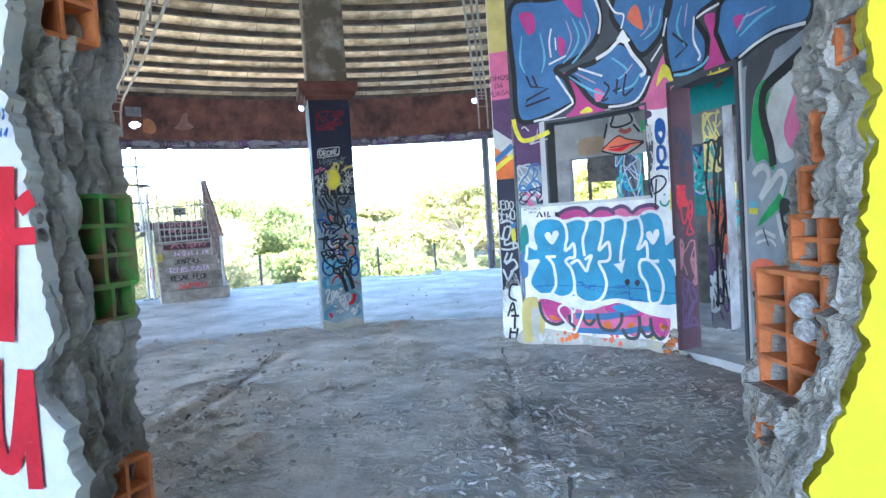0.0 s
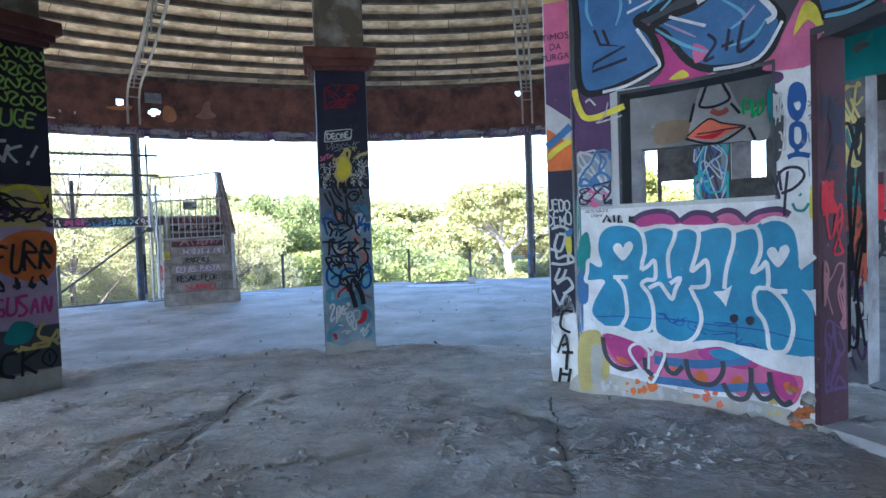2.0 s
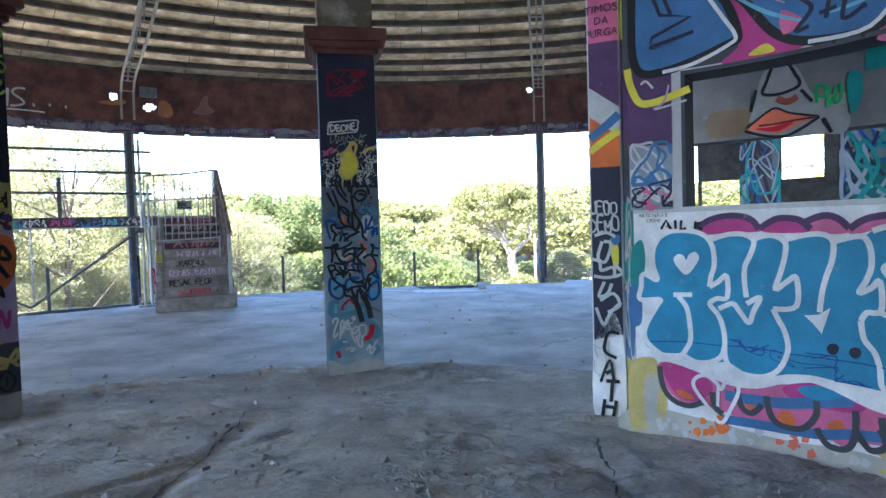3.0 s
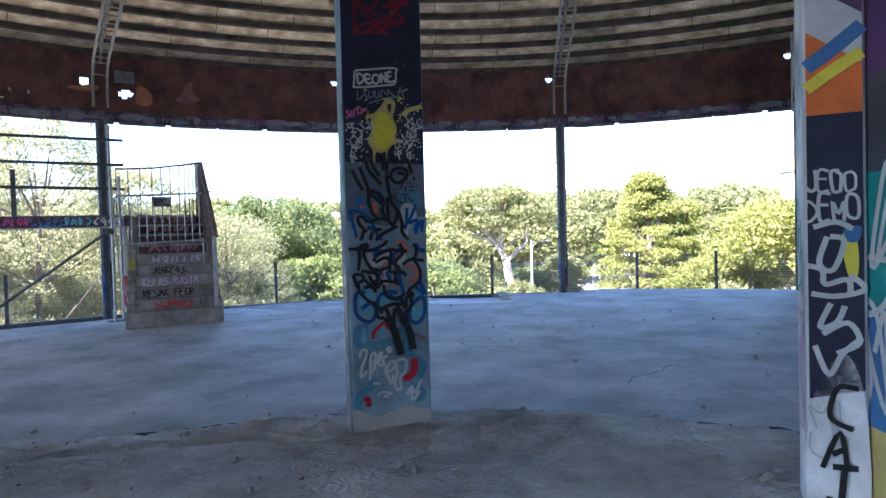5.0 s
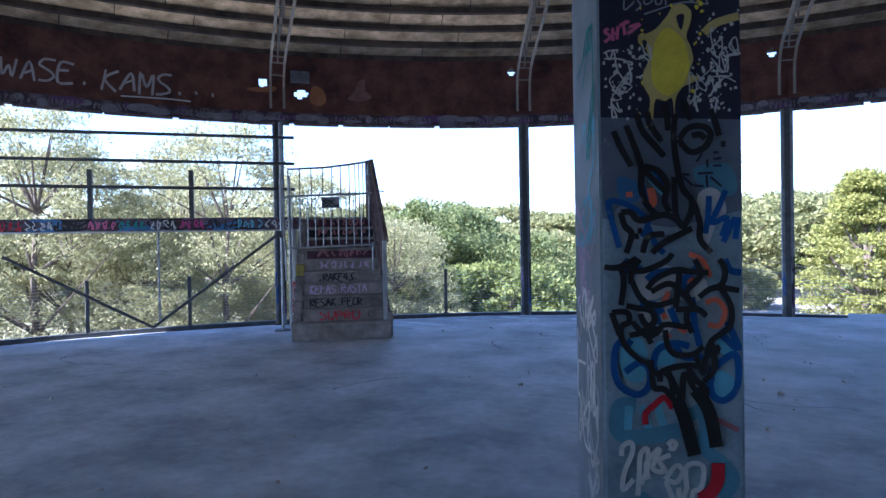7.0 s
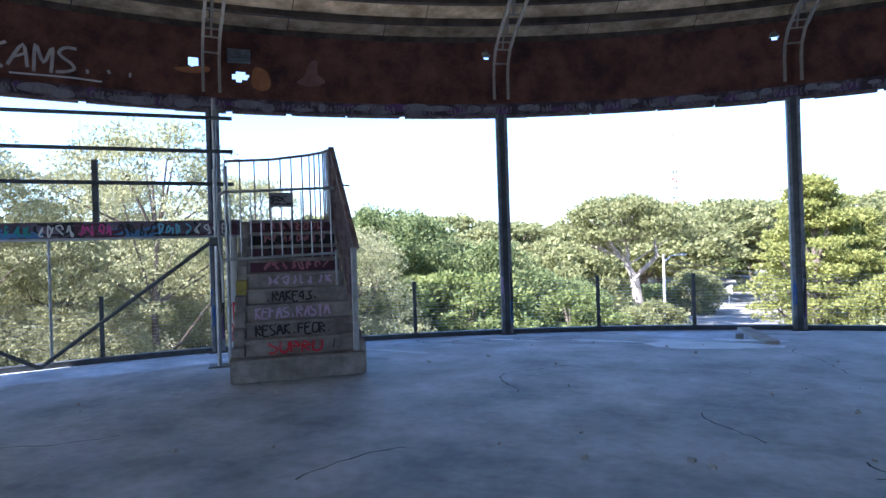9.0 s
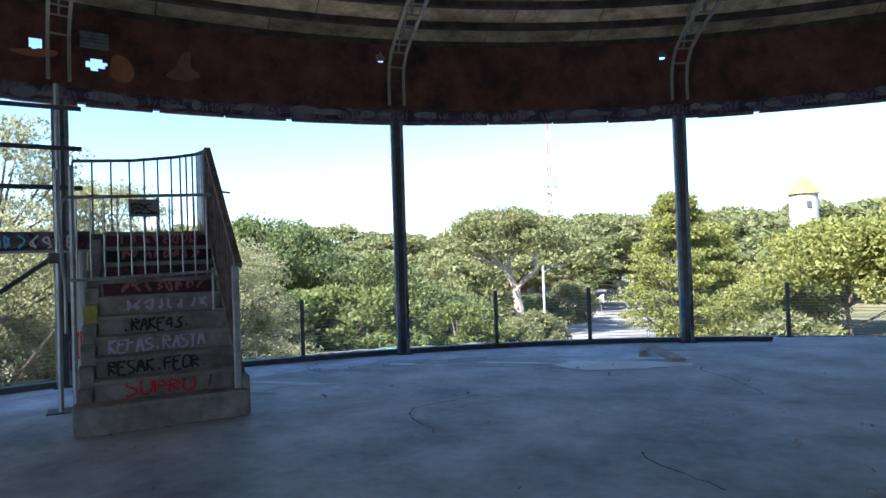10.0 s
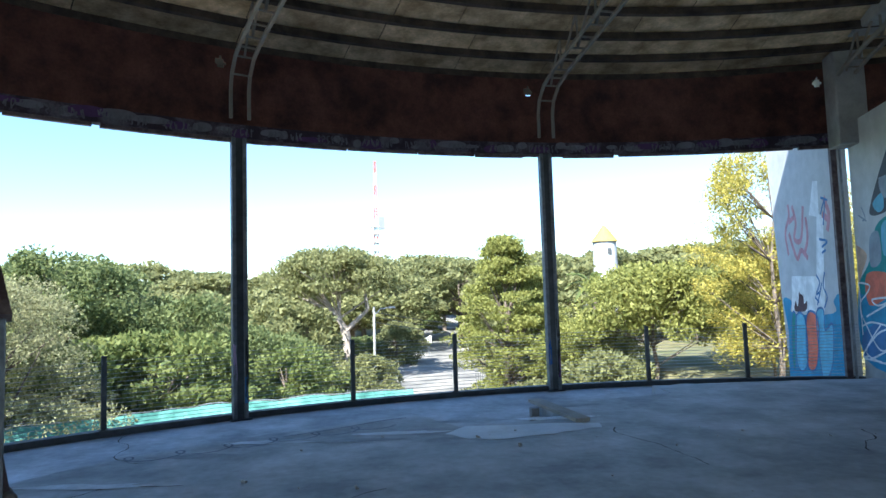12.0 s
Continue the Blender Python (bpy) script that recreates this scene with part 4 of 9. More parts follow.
def build_ground():
    bm = bmesh.new()
    radii = [0, 12, 20, 28, 36, 44, 52, 60, 70, 80, 95, 110, 130, 160, 220, 320, 600, 1200, 2600]
    n = 96
    prev = [bm.verts.new((0, 4, -8))] * n
    for r in radii[1:]:
        row = []
        for i in range(n):
            a = 2 * math.pi * i / n
            x, y = r * math.cos(a), 4 + r * math.sin(a)
            row.append(bm.verts.new((x, y, ground_z(x, y) + 0.3 * noise.noise((x * 0.05, y * 0.05, 0)))))
        for i in range(n):
            j = (i + 1) % n
            if prev[i] is prev[j]:
                bm.faces.new((prev[i], row[i], row[j]))
            else:
                bm.faces.new((prev[i], row[i], row[j], prev[j]))
        prev = row
    m = material("dry_ground", (0.12, 0.13, 0.045), 0.95, 0.35, 0.2, 4, 0.3, second=(0.24, 0.2, 0.11))
    tagged(part("ground", bm, m), "dry grassy ground of the wooded park", "ground", kind="structure")
    bm = bmesh.new()
    mid = [(1.2, 60, 7.5), (1.2, 68, 6.2), (2.5, 80, 5), (4.5, 95, 4.6), (7, 115, 4.5), (10.5, 150, 4.5), (16, 190, 4.5)]
    prev = None
    for x, y, w in mid:
        z = ground_z(x, y) + 0.75
        row = [bm.verts.new((x - w, y, z)), bm.verts.new((x + w, y, z))]
        if prev:
            bm.faces.new((prev[0], prev[1], row[1], row[0]))
        prev = row
    tagged(part("road", bm, material("pale_asphalt", (0.17, 0.16, 0.15), 0.9, 0.25, 0.25, 8, 0.1, second=(0.36, 0.33, 0.29))), "pale sunlit lane leading away", "road", kind="structure")
    tagged(part("tower_base", arc(C, 0.5, 13.5, -8.2, LOW - 0.5, 0, 360, 72), CONCRETE), "round concrete lower storey", "building", kind="structure")


build_ground()


def leaf_material(name, c1, c2):
    m = bpy.data.materials.new(name)
    m.use_nodes = True
    n, l = m.node_tree.nodes, m.node_tree.links
    b = n["Principled BSDF"]
    geo, ramp = n.new("ShaderNodeNewGeometry"), n.new("ShaderNodeValToRGB")
    ramp.color_ramp.elements[0].color, ramp.color_ramp.elements[1].color = (*c1, 1), (*c2, 1)
    l.new(geo.outputs["Random Per Island"], ramp.inputs[0])
    l.new(ramp.outputs[0], b.inputs["Base Color"])
    b.inputs["Roughness"].default_value = 0.6
    b.inputs["Specular IOR Level"].default_value = 0.25
    tr = n.new("ShaderNodeBsdfTranslucent")
    l.new(ramp.outputs[0], tr.inputs[0])
    mix = n.new("ShaderNodeMixShader")
    mix.inputs[0].default_value = 0.5
    l.new(b.outputs[0], mix.inputs[1])
    l.new(tr.outputs[0], mix.inputs[2])
    l.new(mix.outputs[0], n["Material Output"].inputs[0])
    return m


LEAF_GREEN = leaf_material("pine_green", (0.085, 0.115, 0.045), (0.25, 0.275, 0.105))
LEAF_OLIVE = leaf_material("pine_olive", (0.13, 0.14, 0.055), (0.33, 0.32, 0.14))
LEAF_AIRY = leaf_material("sparse_olive", (0.18, 0.18, 0.09), (0.42, 0.40, 0.21))
LEAF_LIGHT = leaf_material("cypress_light", (0.14, 0.155, 0.04), (0.37, 0.36, 0.105))
LEAF_GOLD = leaf_material("autumn_gold", (0.2, 0.2, 0.045), (0.58, 0.47, 0.11))
LEAF_BRIGHT = leaf_material("fresh_green", (0.09, 0.125, 0.04), (0.26, 0.28, 0.09))
BARK = material("bark", (0.13, 0.095, 0.07), 0.95, 0.35, 3, 30, 0.8, second=(0.2, 0.16, 0.13))
BARK_PALE = material("pale_bark", (0.36, 0.30, 0.25), 0.9, 0.25, 3, 30, 0.5)


def add_limb(bm, a, b, r0, r1, k=7):
    a, b = Vector(a), Vector(b)
    z = (b - a).normalized()
    x = z.cross(Vector((0.3, 0.2, 1))).normalized()
    y = z.cross(x)
    va = [bm.verts.new(a + (x * math.cos(2 * math.pi * i / k) + y * math.sin(2 * math.pi * i / k)) * r0) for i in range(k)]
    vb = [bm.verts.new(b + (x * math.cos(2 * math.pi * i / k) + y * math.sin(2 * math.pi * i / k)) * r1) for i in range(k)]
    for i in range(k):
        bm.faces.new((va[i], va[(i + 1) % k], vb[(i + 1) % k], vb[i]))


def crown_mesh(rng, clumps, per, leaf, mat, up=0.35):
    """Small leaf blades, three corners each, scattered round clump centres (x, y, z, radius, flatness)."""
    pts = []
    for cx, cy, cz, cr, fl in clumps:
        d = rng.normal(size=(per, 3))
        d /= np.linalg.norm(d, axis=1)[:, None]
        rad = cr * rng.uniform(0.55, 1.05, (per, 1))
        p = d * rad * np.array([1, 1, fl]) + np.array([cx, cy, cz])
        t1 = rng.normal(size=(per, 3))
        t1 += d * up
        t1[:, 2] += up
        t1 /= np.linalg.norm(t1, axis=1)[:, None]
        t2 = np.cross(t1, rng.normal(size=(per, 3)))
        t2 /= np.linalg.norm(t2, axis=1)[:, None]
        s = leaf * rng.uniform(0.6, 1.4, (per, 1))
        pts.append(np.stack([p - t2 * s * 0.45, p + t2 * s * 0.45, p + t1 * s * 1.3], axis=1))
    v = np.concatenate(pts).reshape(-1, 3)
    me = bpy.data.meshes.new("crown")
    me.from_pydata(v.tolist(), [], np.arange(len(v)).reshape(-1, 3).tolist())
    me.materials.append(mat)
    return me


def tree(kind, seed, label, mat, height, spread, base=0.35, clumps=70, per=90, leaf=0.3, bark=None, flat=0.55, airy=1.0, lean=0.0):
    """A tree of unit placing at its foot: trunk with limbs to the crown's clumps."""
    rng = np.random.default_rng(seed)
    t = thing(kind, (0, 0, 0), label, "tree", "trees of the park")
    bm = bmesh.new()
    top = Vector((lean, 0, height * 0.9))
    pts = [Vector((lean * f + 0.25 * noise.noise((seed, f * 3, 0)), 0.25 * noise.noise((seed, f * 3, 7)), height * 0.88 * f)) for f in (0, 0.2, 0.4, 0.6, 0.8, 1.0)]
    r = height * {"tall_pine": 0.016, "poplar": 0.013}.get(kind, 0.026)
    for i in range(5):
        add_limb(bm, pts[i], pts[i + 1], r * (1 - i * 0.17), r * (1 - (i + 1) * 0.17))
    cl = []
    for k in range(clumps):
        f = rng.uniform(0, 1) ** 0.8
        z = height * (base + (1 - base) * f)
        if kind == "conifer":
            w = spread * (1 - ((z / height - base) / (1 - base)) ** 1.5) * 0.95 + 0.3
        else:
            w = spread * math.sqrt(max(0.05, 1 - (1.7 * abs(f - 0.42)) ** 2 * 0.9))
        a = rng.uniform(0, 6.283)
        q = w * rng.uniform(0.25, 1.0) ** 0.6 * (1 + 0.25 * noise.noise((a * 1.3, z * 0.5, seed)))
        c = (math.cos(a) * q + lean * z / height, math.sin(a) * q, z)
        cl.append((*c, spread * rng.uniform(0.16, 0.30) * airy, flat))
        if k % (3 if kind != "tall_pine" else 9) == 0:
            root = pts[min(5, max(1, int((z / height - 0.12) / 0.88 * 5)))]
            add_limb(bm, root, c, r * 0.3, r * 0.08, 5)
    part("trunk", bm, bark or BARK, t)
    ob = new("crown", crown_mesh(rng, cl, per, leaf, mat))
    ob.parent = t
    return t


def plant(t, x, y, top, height, first=False, turn=0.0, z=None, wide=1.0):
    """Stands a tree so that its top reaches the height top."""
    g = ground_z(x, y) if z is None else z
    s = (top - g) / height
    m = pose(x, y, g, 0, 0, turn) @ Matrix.Diagonal((s * wide, s * wide, s, 1))
    if first:
        t.matrix_basis = m
        return t
    return copy_thing(t, m)


oak = tree("umbrella_pine", 1, "dense dark green pine with rounded crown", LEAF_GREEN, 11, 5.2, 0.3, 130, 300, 0.155, flat=0.6)
plant(oak, -19.3, 40.0, 3.6, 11, True)
for x, y, top, turn, w in ((-14.5, 42.5, 2.2, 60, 1.0), (-25.5, 39.0, 3.4, 140, 1.0), (-11.0, 46.0, 0.0, 200, 1.0), (-22, 48, 4.2, 20, 1.0), (-32, 44, 4.0, 75, 1.1), (-10.6, 53, -0.6, 250, 1.0)):
    plant(oak, x, y, top, 11, turn=turn, wide=w)
low = tree("young_pine", 2, "bright green young pine with loose crown", LEAF_BRIGHT, 7, 3.4, 0.35, 55, 240, 0.14, flat=0.5)
plant(low, -15.6, 34.0, -0.2, 7, True)
for x, y, top, turn in ((-12.6, 35.5, -0.7, 90), (-18.8, 34.5, -0.6, 200), (-8.6, 41, -1.8, 33), (-22, 36, 0.2, 120)):
    plant(low, x, y, top, 7, turn=turn)
airy = tree("tall_pine", 3, "tall thin pine with sparse olive needles", LEAF_AIRY, 12, 3.8, 0.24, 200, 200, 0.07, flat=0.45, airy=0.8)
plant(airy, -18.9, 21.8, 5.6, 12, True)
for k, (x, y, top) in enumerate(((-22.5, 17.0, 5.6), (-23.5, 23.5, 4.6), (-15.2, 28.0, 2.0), (-20.5, 28.5, 4.4), (-27.5, 13.5, 6.0), (-27, 28, 5.0), (-17.6, 25.2, 2.0), (-21, 20, 2.0), (-24.5, 19.5, 4.8), (-16.8, 31.5, 1.6), (-29, 21, 5.2), (-26, 10, 5.0), (-24, 5, 5.0), (-19.6, 24.5, 0.8), (-18.4, 19.0, -0.4), (-22.5, 13.4, 1.0))):
    plant(airy, x, y, top, 12, turn=47 * k + 20)
cedar = tree("conifer", 4, "tall light green conifer with layered boughs", LEAF_LIGHT, 12.5, 5.0, 0.08, 150, 250, 0.14, flat=0.26, airy=0.9)
plant(cedar, 6.0, 55.3, 5.6, 12.5, True)
plant(cedar, 9.3, 58.5, 2.5, 12.5, turn=80)
gold = tree("poplar", 5, "tall yellow-leaved autumn tree", LEAF_GOLD, 13, 4.2, 0.14, 190, 200, 0.095, flat=0.8, airy=0.8)
plant(gold, 15.6, 36.8, 8.2, 13, True)
plant(gold, 19.0, 37.5, 7.0, 13, turn=110)
plant(gold, 17.2, 39.6, 5.0, 13, turn=200, wide=0.9)
bushy = tree("stone_pine", 6, "wide yellow-green stone pine", LEAF_LIGHT, 7, 5.2, 0.42, 110, 180, 0.18, flat=0.5)
plant(bushy, 12.9, 44.8, 2.5, 7, True, wide=0.9)
plant(bushy, 20.5, 46, 2.6, 7, turn=70)
plant(bushy, 10.4, 49, -0.9, 7, turn=150)
dry = tree("leaning_pine", 7, "old leaning pine with forked pale trunk", LEAF_OLIVE, 12, 6.2, 0.72, 95, 220, 0.2, bark=BARK_PALE, flat=0.4, lean=-1.5)
bm = bmesh.new()
for a, b, r0, r1 in (((0, 0, 2), (-0.4, -0.3, 5.2), 0.36, 0.3), ((-0.4, -0.3, 5.2), (-2.6, -0.6, 8.6), 0.26, 0.15), ((-0.4, -0.3, 5.2), (1.5, -0.5, 7.0), 0.24, 0.18), ((1.5, -0.5, 7.0), (1.2, -0.5, 9.2), 0.18, 0.1), ((-1.4, -0.5, 6.8), (-4.6, -0.8, 8.4), 0.14, 0.06), ((-1.0, -0.4, 6.2), (-4.0, -1.0, 7.0), 0.1, 0.04)):
    add_limb(bm, a, b, r0, r1)
part("fork", bm, BARK_PALE, dry, "pale forked limbs")
plant(dry, -6.6, 73.3, 5.9, 12, True)
scrub = tree("bush", 8, "round olive-green garden bush", LEAF_OLIVE, 5, 3.2, 0.1, 60, 170, 0.18, flat=0.8)
plant(scrub, -12.6, 61, -1.8, 5, True)
for k, (x, y, top) in enumerate(((-4.5, 58, -4.4), (-6.5, 54, -4.6), (-1.5, 88, -3.5), (11.5, 72, -2.0), (9.8, 64, -3.0), (16.0, 95, -1.0), (-12, 66, -1.0), (2.2, 47, -5.4), (5.2, 44, -4.8), (8.0, 41, -3.6), (-3.2, 52, -5.6))):
    plant(scrub, x, y, top, 5, turn=61 * k)
far = tree("distant_pine", 9, "distant pine of the wooded ridge", LEAF_GREEN, 12, 5.5, 0.35, 60, 90, 0.42, flat=0.55)
far2 = tree("distant_oak", 10, "distant olive tree crown on the ridge", LEAF_OLIVE, 12, 5.5, 0.35, 60, 90, 0.42, flat=0.55)
rnd = random.Random(11)
k = 0
for d in (82, 98, 118, 140, 175):
    n = int(d * 0.36)
    for i in range(n):
        b = -78 + 140 * (i + rnd.uniform(0.1, 0.9)) / n
        x, y = d * math.sin(radians(b)) - 3, d * math.cos(radians(b)) + 6
        if abs(x - 1.2 - (y - 60) * 0.1) < 6.5 and y < 108:
            continue
        if 28 < x < 44 and 70 < y < 112:
            continue
        top = {82: 1.5, 98: 4.4, 118: 6.8, 140: 8.4, 175: 11.3}[d] + rnd.uniform(-0.9, 0.8) - (2.2 if -20 < b < -8 else 0)
        plant(far if rnd.random() < 0.45 else far2, x, y, top, 12, first=k in (0,), turn=rnd.uniform(0, 360), wide=1.25) if k else plant(far, x, y, top, 12, True, wide=1.25)
        k += 1
plant(far2, 20, 150, 8, 12, True, wide=1.2)

# tower, mast, lamp pole, gate, netting
WHITE_PAINT = material("white_paint", (0.78, 0.78, 0.76), 0.7, 0.08, 2, 30, 0.1)
TOWER_WALL = material("weathered_render", (0.36, 0.36, 0.37), 0.8, 0.15, 1.5, 20, 0.2)
tw = thing("round_tower", (35.5, 111.0, ground_z(35.5, 111.0)), "white round tower with a yellow conical roof", "tower")
h = 9.6 - ground_z(35.5, 111.0)
bm = bmesh.new()
bmesh.ops.create_cone(bm, cap_ends=True, segments=24, radius1=2.15, radius2=2.0, depth=h, matrix=Matrix.Translation((0, 0, h / 2)))
part("wall", bm, TOWER_WALL, tw)
bm = bmesh.new()
bmesh.ops.create_cone(bm, cap_ends=True, segments=24, radius1=2.35, radius2=0.05, depth=3.1, matrix=Matrix.Translation((0, 0, h + 1.55)))
part("roof", bm, material("yellow_tiles", (0.34, 0.24, 0.07), 0.8, 0.2, 4, 20, 0.2), tw)
part("annex", box((-5, -2, 0), (-1, 5, h - 6.0)), TOWER_WALL, tw)
part("window", box((-0.3, -2.2, h - 2.2), (0.3, -2.0, h - 1.2)), STEEL_DARK, tw)
house = thing("white_house", (58, 118, ground_z(58, 118)), "low white flat-roofed house behind trees", "house")
part("wall", box((-6, -3, 0), (6, 4, 8.5)), WHITE_PAINT, house)
part("roof", box((-6.3, -3.3, 8.5), (6.3, 4.3, 8.9)), CONCRETE, house)

mast = thing("radio_mast", (-3.4, 268.0, 0.5), "red and white lattice radio mast", "mast")
M_RED, M_WHITE = material("mast_red", (0.34, 0.10, 0.08), 0.6, 0.1), material("mast_grey", (0.36, 0.36, 0.36), 0.6, 0.1)
for k in range(12):
    z0, z1 = -2 + k * 5.0, 3 + k * 5.0
    w = 1.1 - k * 0.07
    bm = bmesh.new()
    for sx, sy in ((-1, -1), (1, -1), (1, 1), (-1, 1)):
        add_bar(bm, (sx * w, sy * w, z0), (sx * w, sy * w, z1), 0.48)
    for q in range(4):
        za, zb = z0 + q * 1.25, z0 + q * 1.25 + 1.25
        s = 1 if q % 2 else -1
        add_bar(bm, (-w * s, -w, za), (w * s, -w, zb), 0.3)
        add_bar(bm, (-w, -w, zb), (w, -w, zb), 0.3)
    part("section", bm, M_RED if k % 2 else M_WHITE, mast)
for z in (20, 23.5, 27, 30):
    part("dish_platform", box((-2.4, -2.2, z), (2.4, 2.2, z + 0.5)), WHITE_PAINT, mast)
part("antenna_box", box((1.2, -2.5, 29), (3.6, 0, 34)), STEEL_GREY, mast)

lp = thing("lamp_pole", (-4.2, 70.3, ground_z(-4.2, 70.3)), "slim concrete street lamp pole with cables", "street lamp")
part("shaft", bar((0, 0, 0), (0, 0, 8.4), 0.26, round_=8), CONCRETE, lp)
part("arm", sweep([(0, 0, 7.6), (0.7, 0, 8.2), (1.6, 0, 8.3)], 0.1), GALV, lp)
part("lamp_head", box((1.4, -0.15, 8.2), (2.1, 0.15, 8.4), None, 0.04), GALV, lp)
for k in range(3):
    bm = sweep([Vector((0, 0, 7.9 - 0.5 * k)).lerp(Vector((16, 14, 5.4 - 0.5 * k)), f) + Vector((0, 0, -1.6 * f * (1 - f))) for f in [i / 10 for i in range(11)]], 0.06)
    part("cable", bm, STEEL_DARK, lp)
sg = thing("road_sign", (3.2, 95, ground_z(3.2, 95)), "triangular road sign on a pole beside the lane", "road sign")
part("pole", bar((0, 0, 0), (0, 0, 3), 0.1, round_=6), GALV, sg)
bm = bmesh.new()
bmesh.ops.create_cone(bm, cap_ends=True, segments=3, radius1=0.75, radius2=0.75, depth=0.06, matrix=pose(0, 0, 3.2, 90, 0, 0) @ pose(0, 0, 0, 0, 0, 90))
part("plate", bm, WHITE_PAINT, sg)

gt = thing("park_gate", (6.8, 62.5, ground_z(6.8, 62.5)), "dark barred gate with white gatepost", "gate")
for k in range(12):
    part("bar", bar((-2.2 + k * 0.2, 0, 0.5), (-2.2 + k * 0.2, 0, 2.6), 0.05), STEEL_DARK, gt)
for z in (0.5, 2.6):
    part("rail", bar((-2.3, 0, z), (0.1, 0, z), 0.08), STEEL_DARK, gt)
part("gatepost", box((0.15, -0.3, 0), (1.3, 0.3, 2.7), None, 0.03), WHITE_PAINT, gt)
for x in (-11.5, -9.9):
    cb = thing("white_cabinet", (x + 5, 63, ground_z(x + 5, 63)), "white utility cabinet beside the lane", "cabinet", "utility cabinets")
    part("body", box((-0.65, -0.4, 0), (0.65, 0.4, 2.1), None, 0.03), WHITE_PAINT, cb)
    part("lid", box((-0.72, -0.45, 2.1), (0.72, 0.45, 2.2), None, 0.02), GALV, cb)

NET = material("green_netting", (0.05, 0.20, 0.165), 0.8, 0.5, 1.1, 14, 0.8, second=(0.15, 0.36, 0.31))
nt = thing("safety_netting", (0, 0, 0), "sagging teal safety netting along the terrace below", "netting")
bm = bmesh.new()
prev = None
for i in range(81):
    a = 158 - 62 * i / 80
    top = ring(a, 27.0, -1.95 + 0.10 * noise.noise((i * 0.35, 0, 0)))
    mid = ring(a, 26.4 + 0.5 * noise.noise((i * 0.5, 3, 0)), -2.6)
    bot = ring(a, 25.6, -4.2)
    row = [bm.verts.new(p) for p in (top, mid, bot)]
    if prev:
        for j in range(2):
            bm.faces.new((prev[j], prev[j + 1], row[j + 1], row[j]))
    prev = row
part("net", bm, NET, nt)
part("rope", sweep([ring(158 - 62 * i / 80, 27.0, -1.92 + 0.10 * noise.noise((i * 0.35, 0, 0))) for i in range(81)], 0.03), GALV, nt, "pale edge rope")
tagged(part("terrace", arc(C, 13.4, 26.5, -4.6, -4.3, 70, 165, 40), CONCRETE), "concrete terrace below the windows", "terrace", kind="structure")

pm = thing("palm_tree", (15.5, 62.0, ground_z(15.5, 62)), "palm tree with drooping fronds", "palm tree")
part("trunk", bar((0, 0, 0), (0, 0, 6.0), 0.5, round_=8), BARK, pm)
for k in range(16):
    a = k * 0.3927 + 0.1
    el = 0.5 + 0.5 * (k % 3)
    bm = bmesh.new()
    prev = None
    for j in range(7):
        f = j / 6
        p = Vector((math.cos(a) * 2.6 * f, math.sin(a) * 2.6 * f, 6 + el * 2.4 * f - 2.4 * f * f))
        s = Vector((-math.sin(a), math.cos(a), 0)) * (0.32 * math.sin(math.pi * (0.1 + 0.85 * f)))
        row = [bm.verts.new(p - s - Vector((0, 0, 0.1))), bm.verts.new(p), bm.verts.new(p + s - Vector((0, 0, 0.1)))]
        if prev:
            bm.faces.new((prev[0], prev[1], row[1], row[0]))
            bm.faces.new((prev[1], prev[2], row[2], row[1]))
        prev = row
    part("frond", bm, LEAF_BRIGHT, pm)


# ---- graffiti: thin coats of paint on the walls ----
import itertools
BLACK, WHITE = spray("black", (0.012, 0.012, 0.015)), spray("white", (0.78, 0.78, 0.8))
BLUE, NAVY = spray("bubble_blue", (0.035, 0.26, 0.46)), spray("navy", (0.02, 0.022, 0.05))
MURAL_BLUE, SKY_BLUE = spray("mural_blue", (0.06, 0.17, 0.38)), spray("sky_blue", (0.16, 0.45, 0.62))
PINK, MAGENTA = spray("pink", (0.62, 0.14, 0.3)), spray("magenta", (0.5, 0.05, 0.24))
YELLOW, ORANGE = spray("yellow", (0.72, 0.62, 0.06)), spray("orange", (0.68, 0.16, 0.035))
GREEN, TEAL = spray("green", (0.02, 0.33, 0.09)), spray("teal", (0.02, 0.25, 0.25))
CORAL, RED = spray("coral", (0.7, 0.16, 0.09)), spray("red", (0.5, 0.012, 0.03))
PURPLE, GREYB = spray("purple", (0.09, 0.04, 0.12)), spray("grey_blue", (0.27, 0.31, 0.37))
LILAC, CHARCOAL = spray("lilac", (0.45, 0.33, 0.5)), spray("charcoal", (0.06, 0.065, 0.08))
PALE, CONCRETE_BASE = spray("pale_grey", (0.55, 0.56, 0.57)), spray("bare_base", (0.46, 0.44, 0.40))
BLUE_LINE, OCHRE = spray("line_blue", (0.010, 0.085, 0.32)), spray("ochre", (0.55, 0.45, 0.16))
MAROON = spray("maroon", (0.06, 0.02, 0.035))
DIM_PINK = spray("dim_pink", (0.3, 0.12, 0.14))


def k_wall(u, z, off):
    a = radians(76) - u / KR
    return Vector((KX + (KR - off) * math.cos(a), KY + (KR - off) * math.sin(a), z))


def inner_wall(u, z, off):
    a = radians(76) - u / 3.85
    return Vector((KX + (3.85 - off) * math.cos(a), KY + (3.85 - off) * math.sin(a), z))


def band_wall(u, z, off):
    """u: metres along the band to the right of the angle 150."""
    a = radians(150) - u / 15.6
    return Vector((CX + (15.6 - off) * math.cos(a), CY + (15.6 - off) * math.sin(a), z))


def front(u, z, off):
    return Vector((u, -0.265 - off, z))


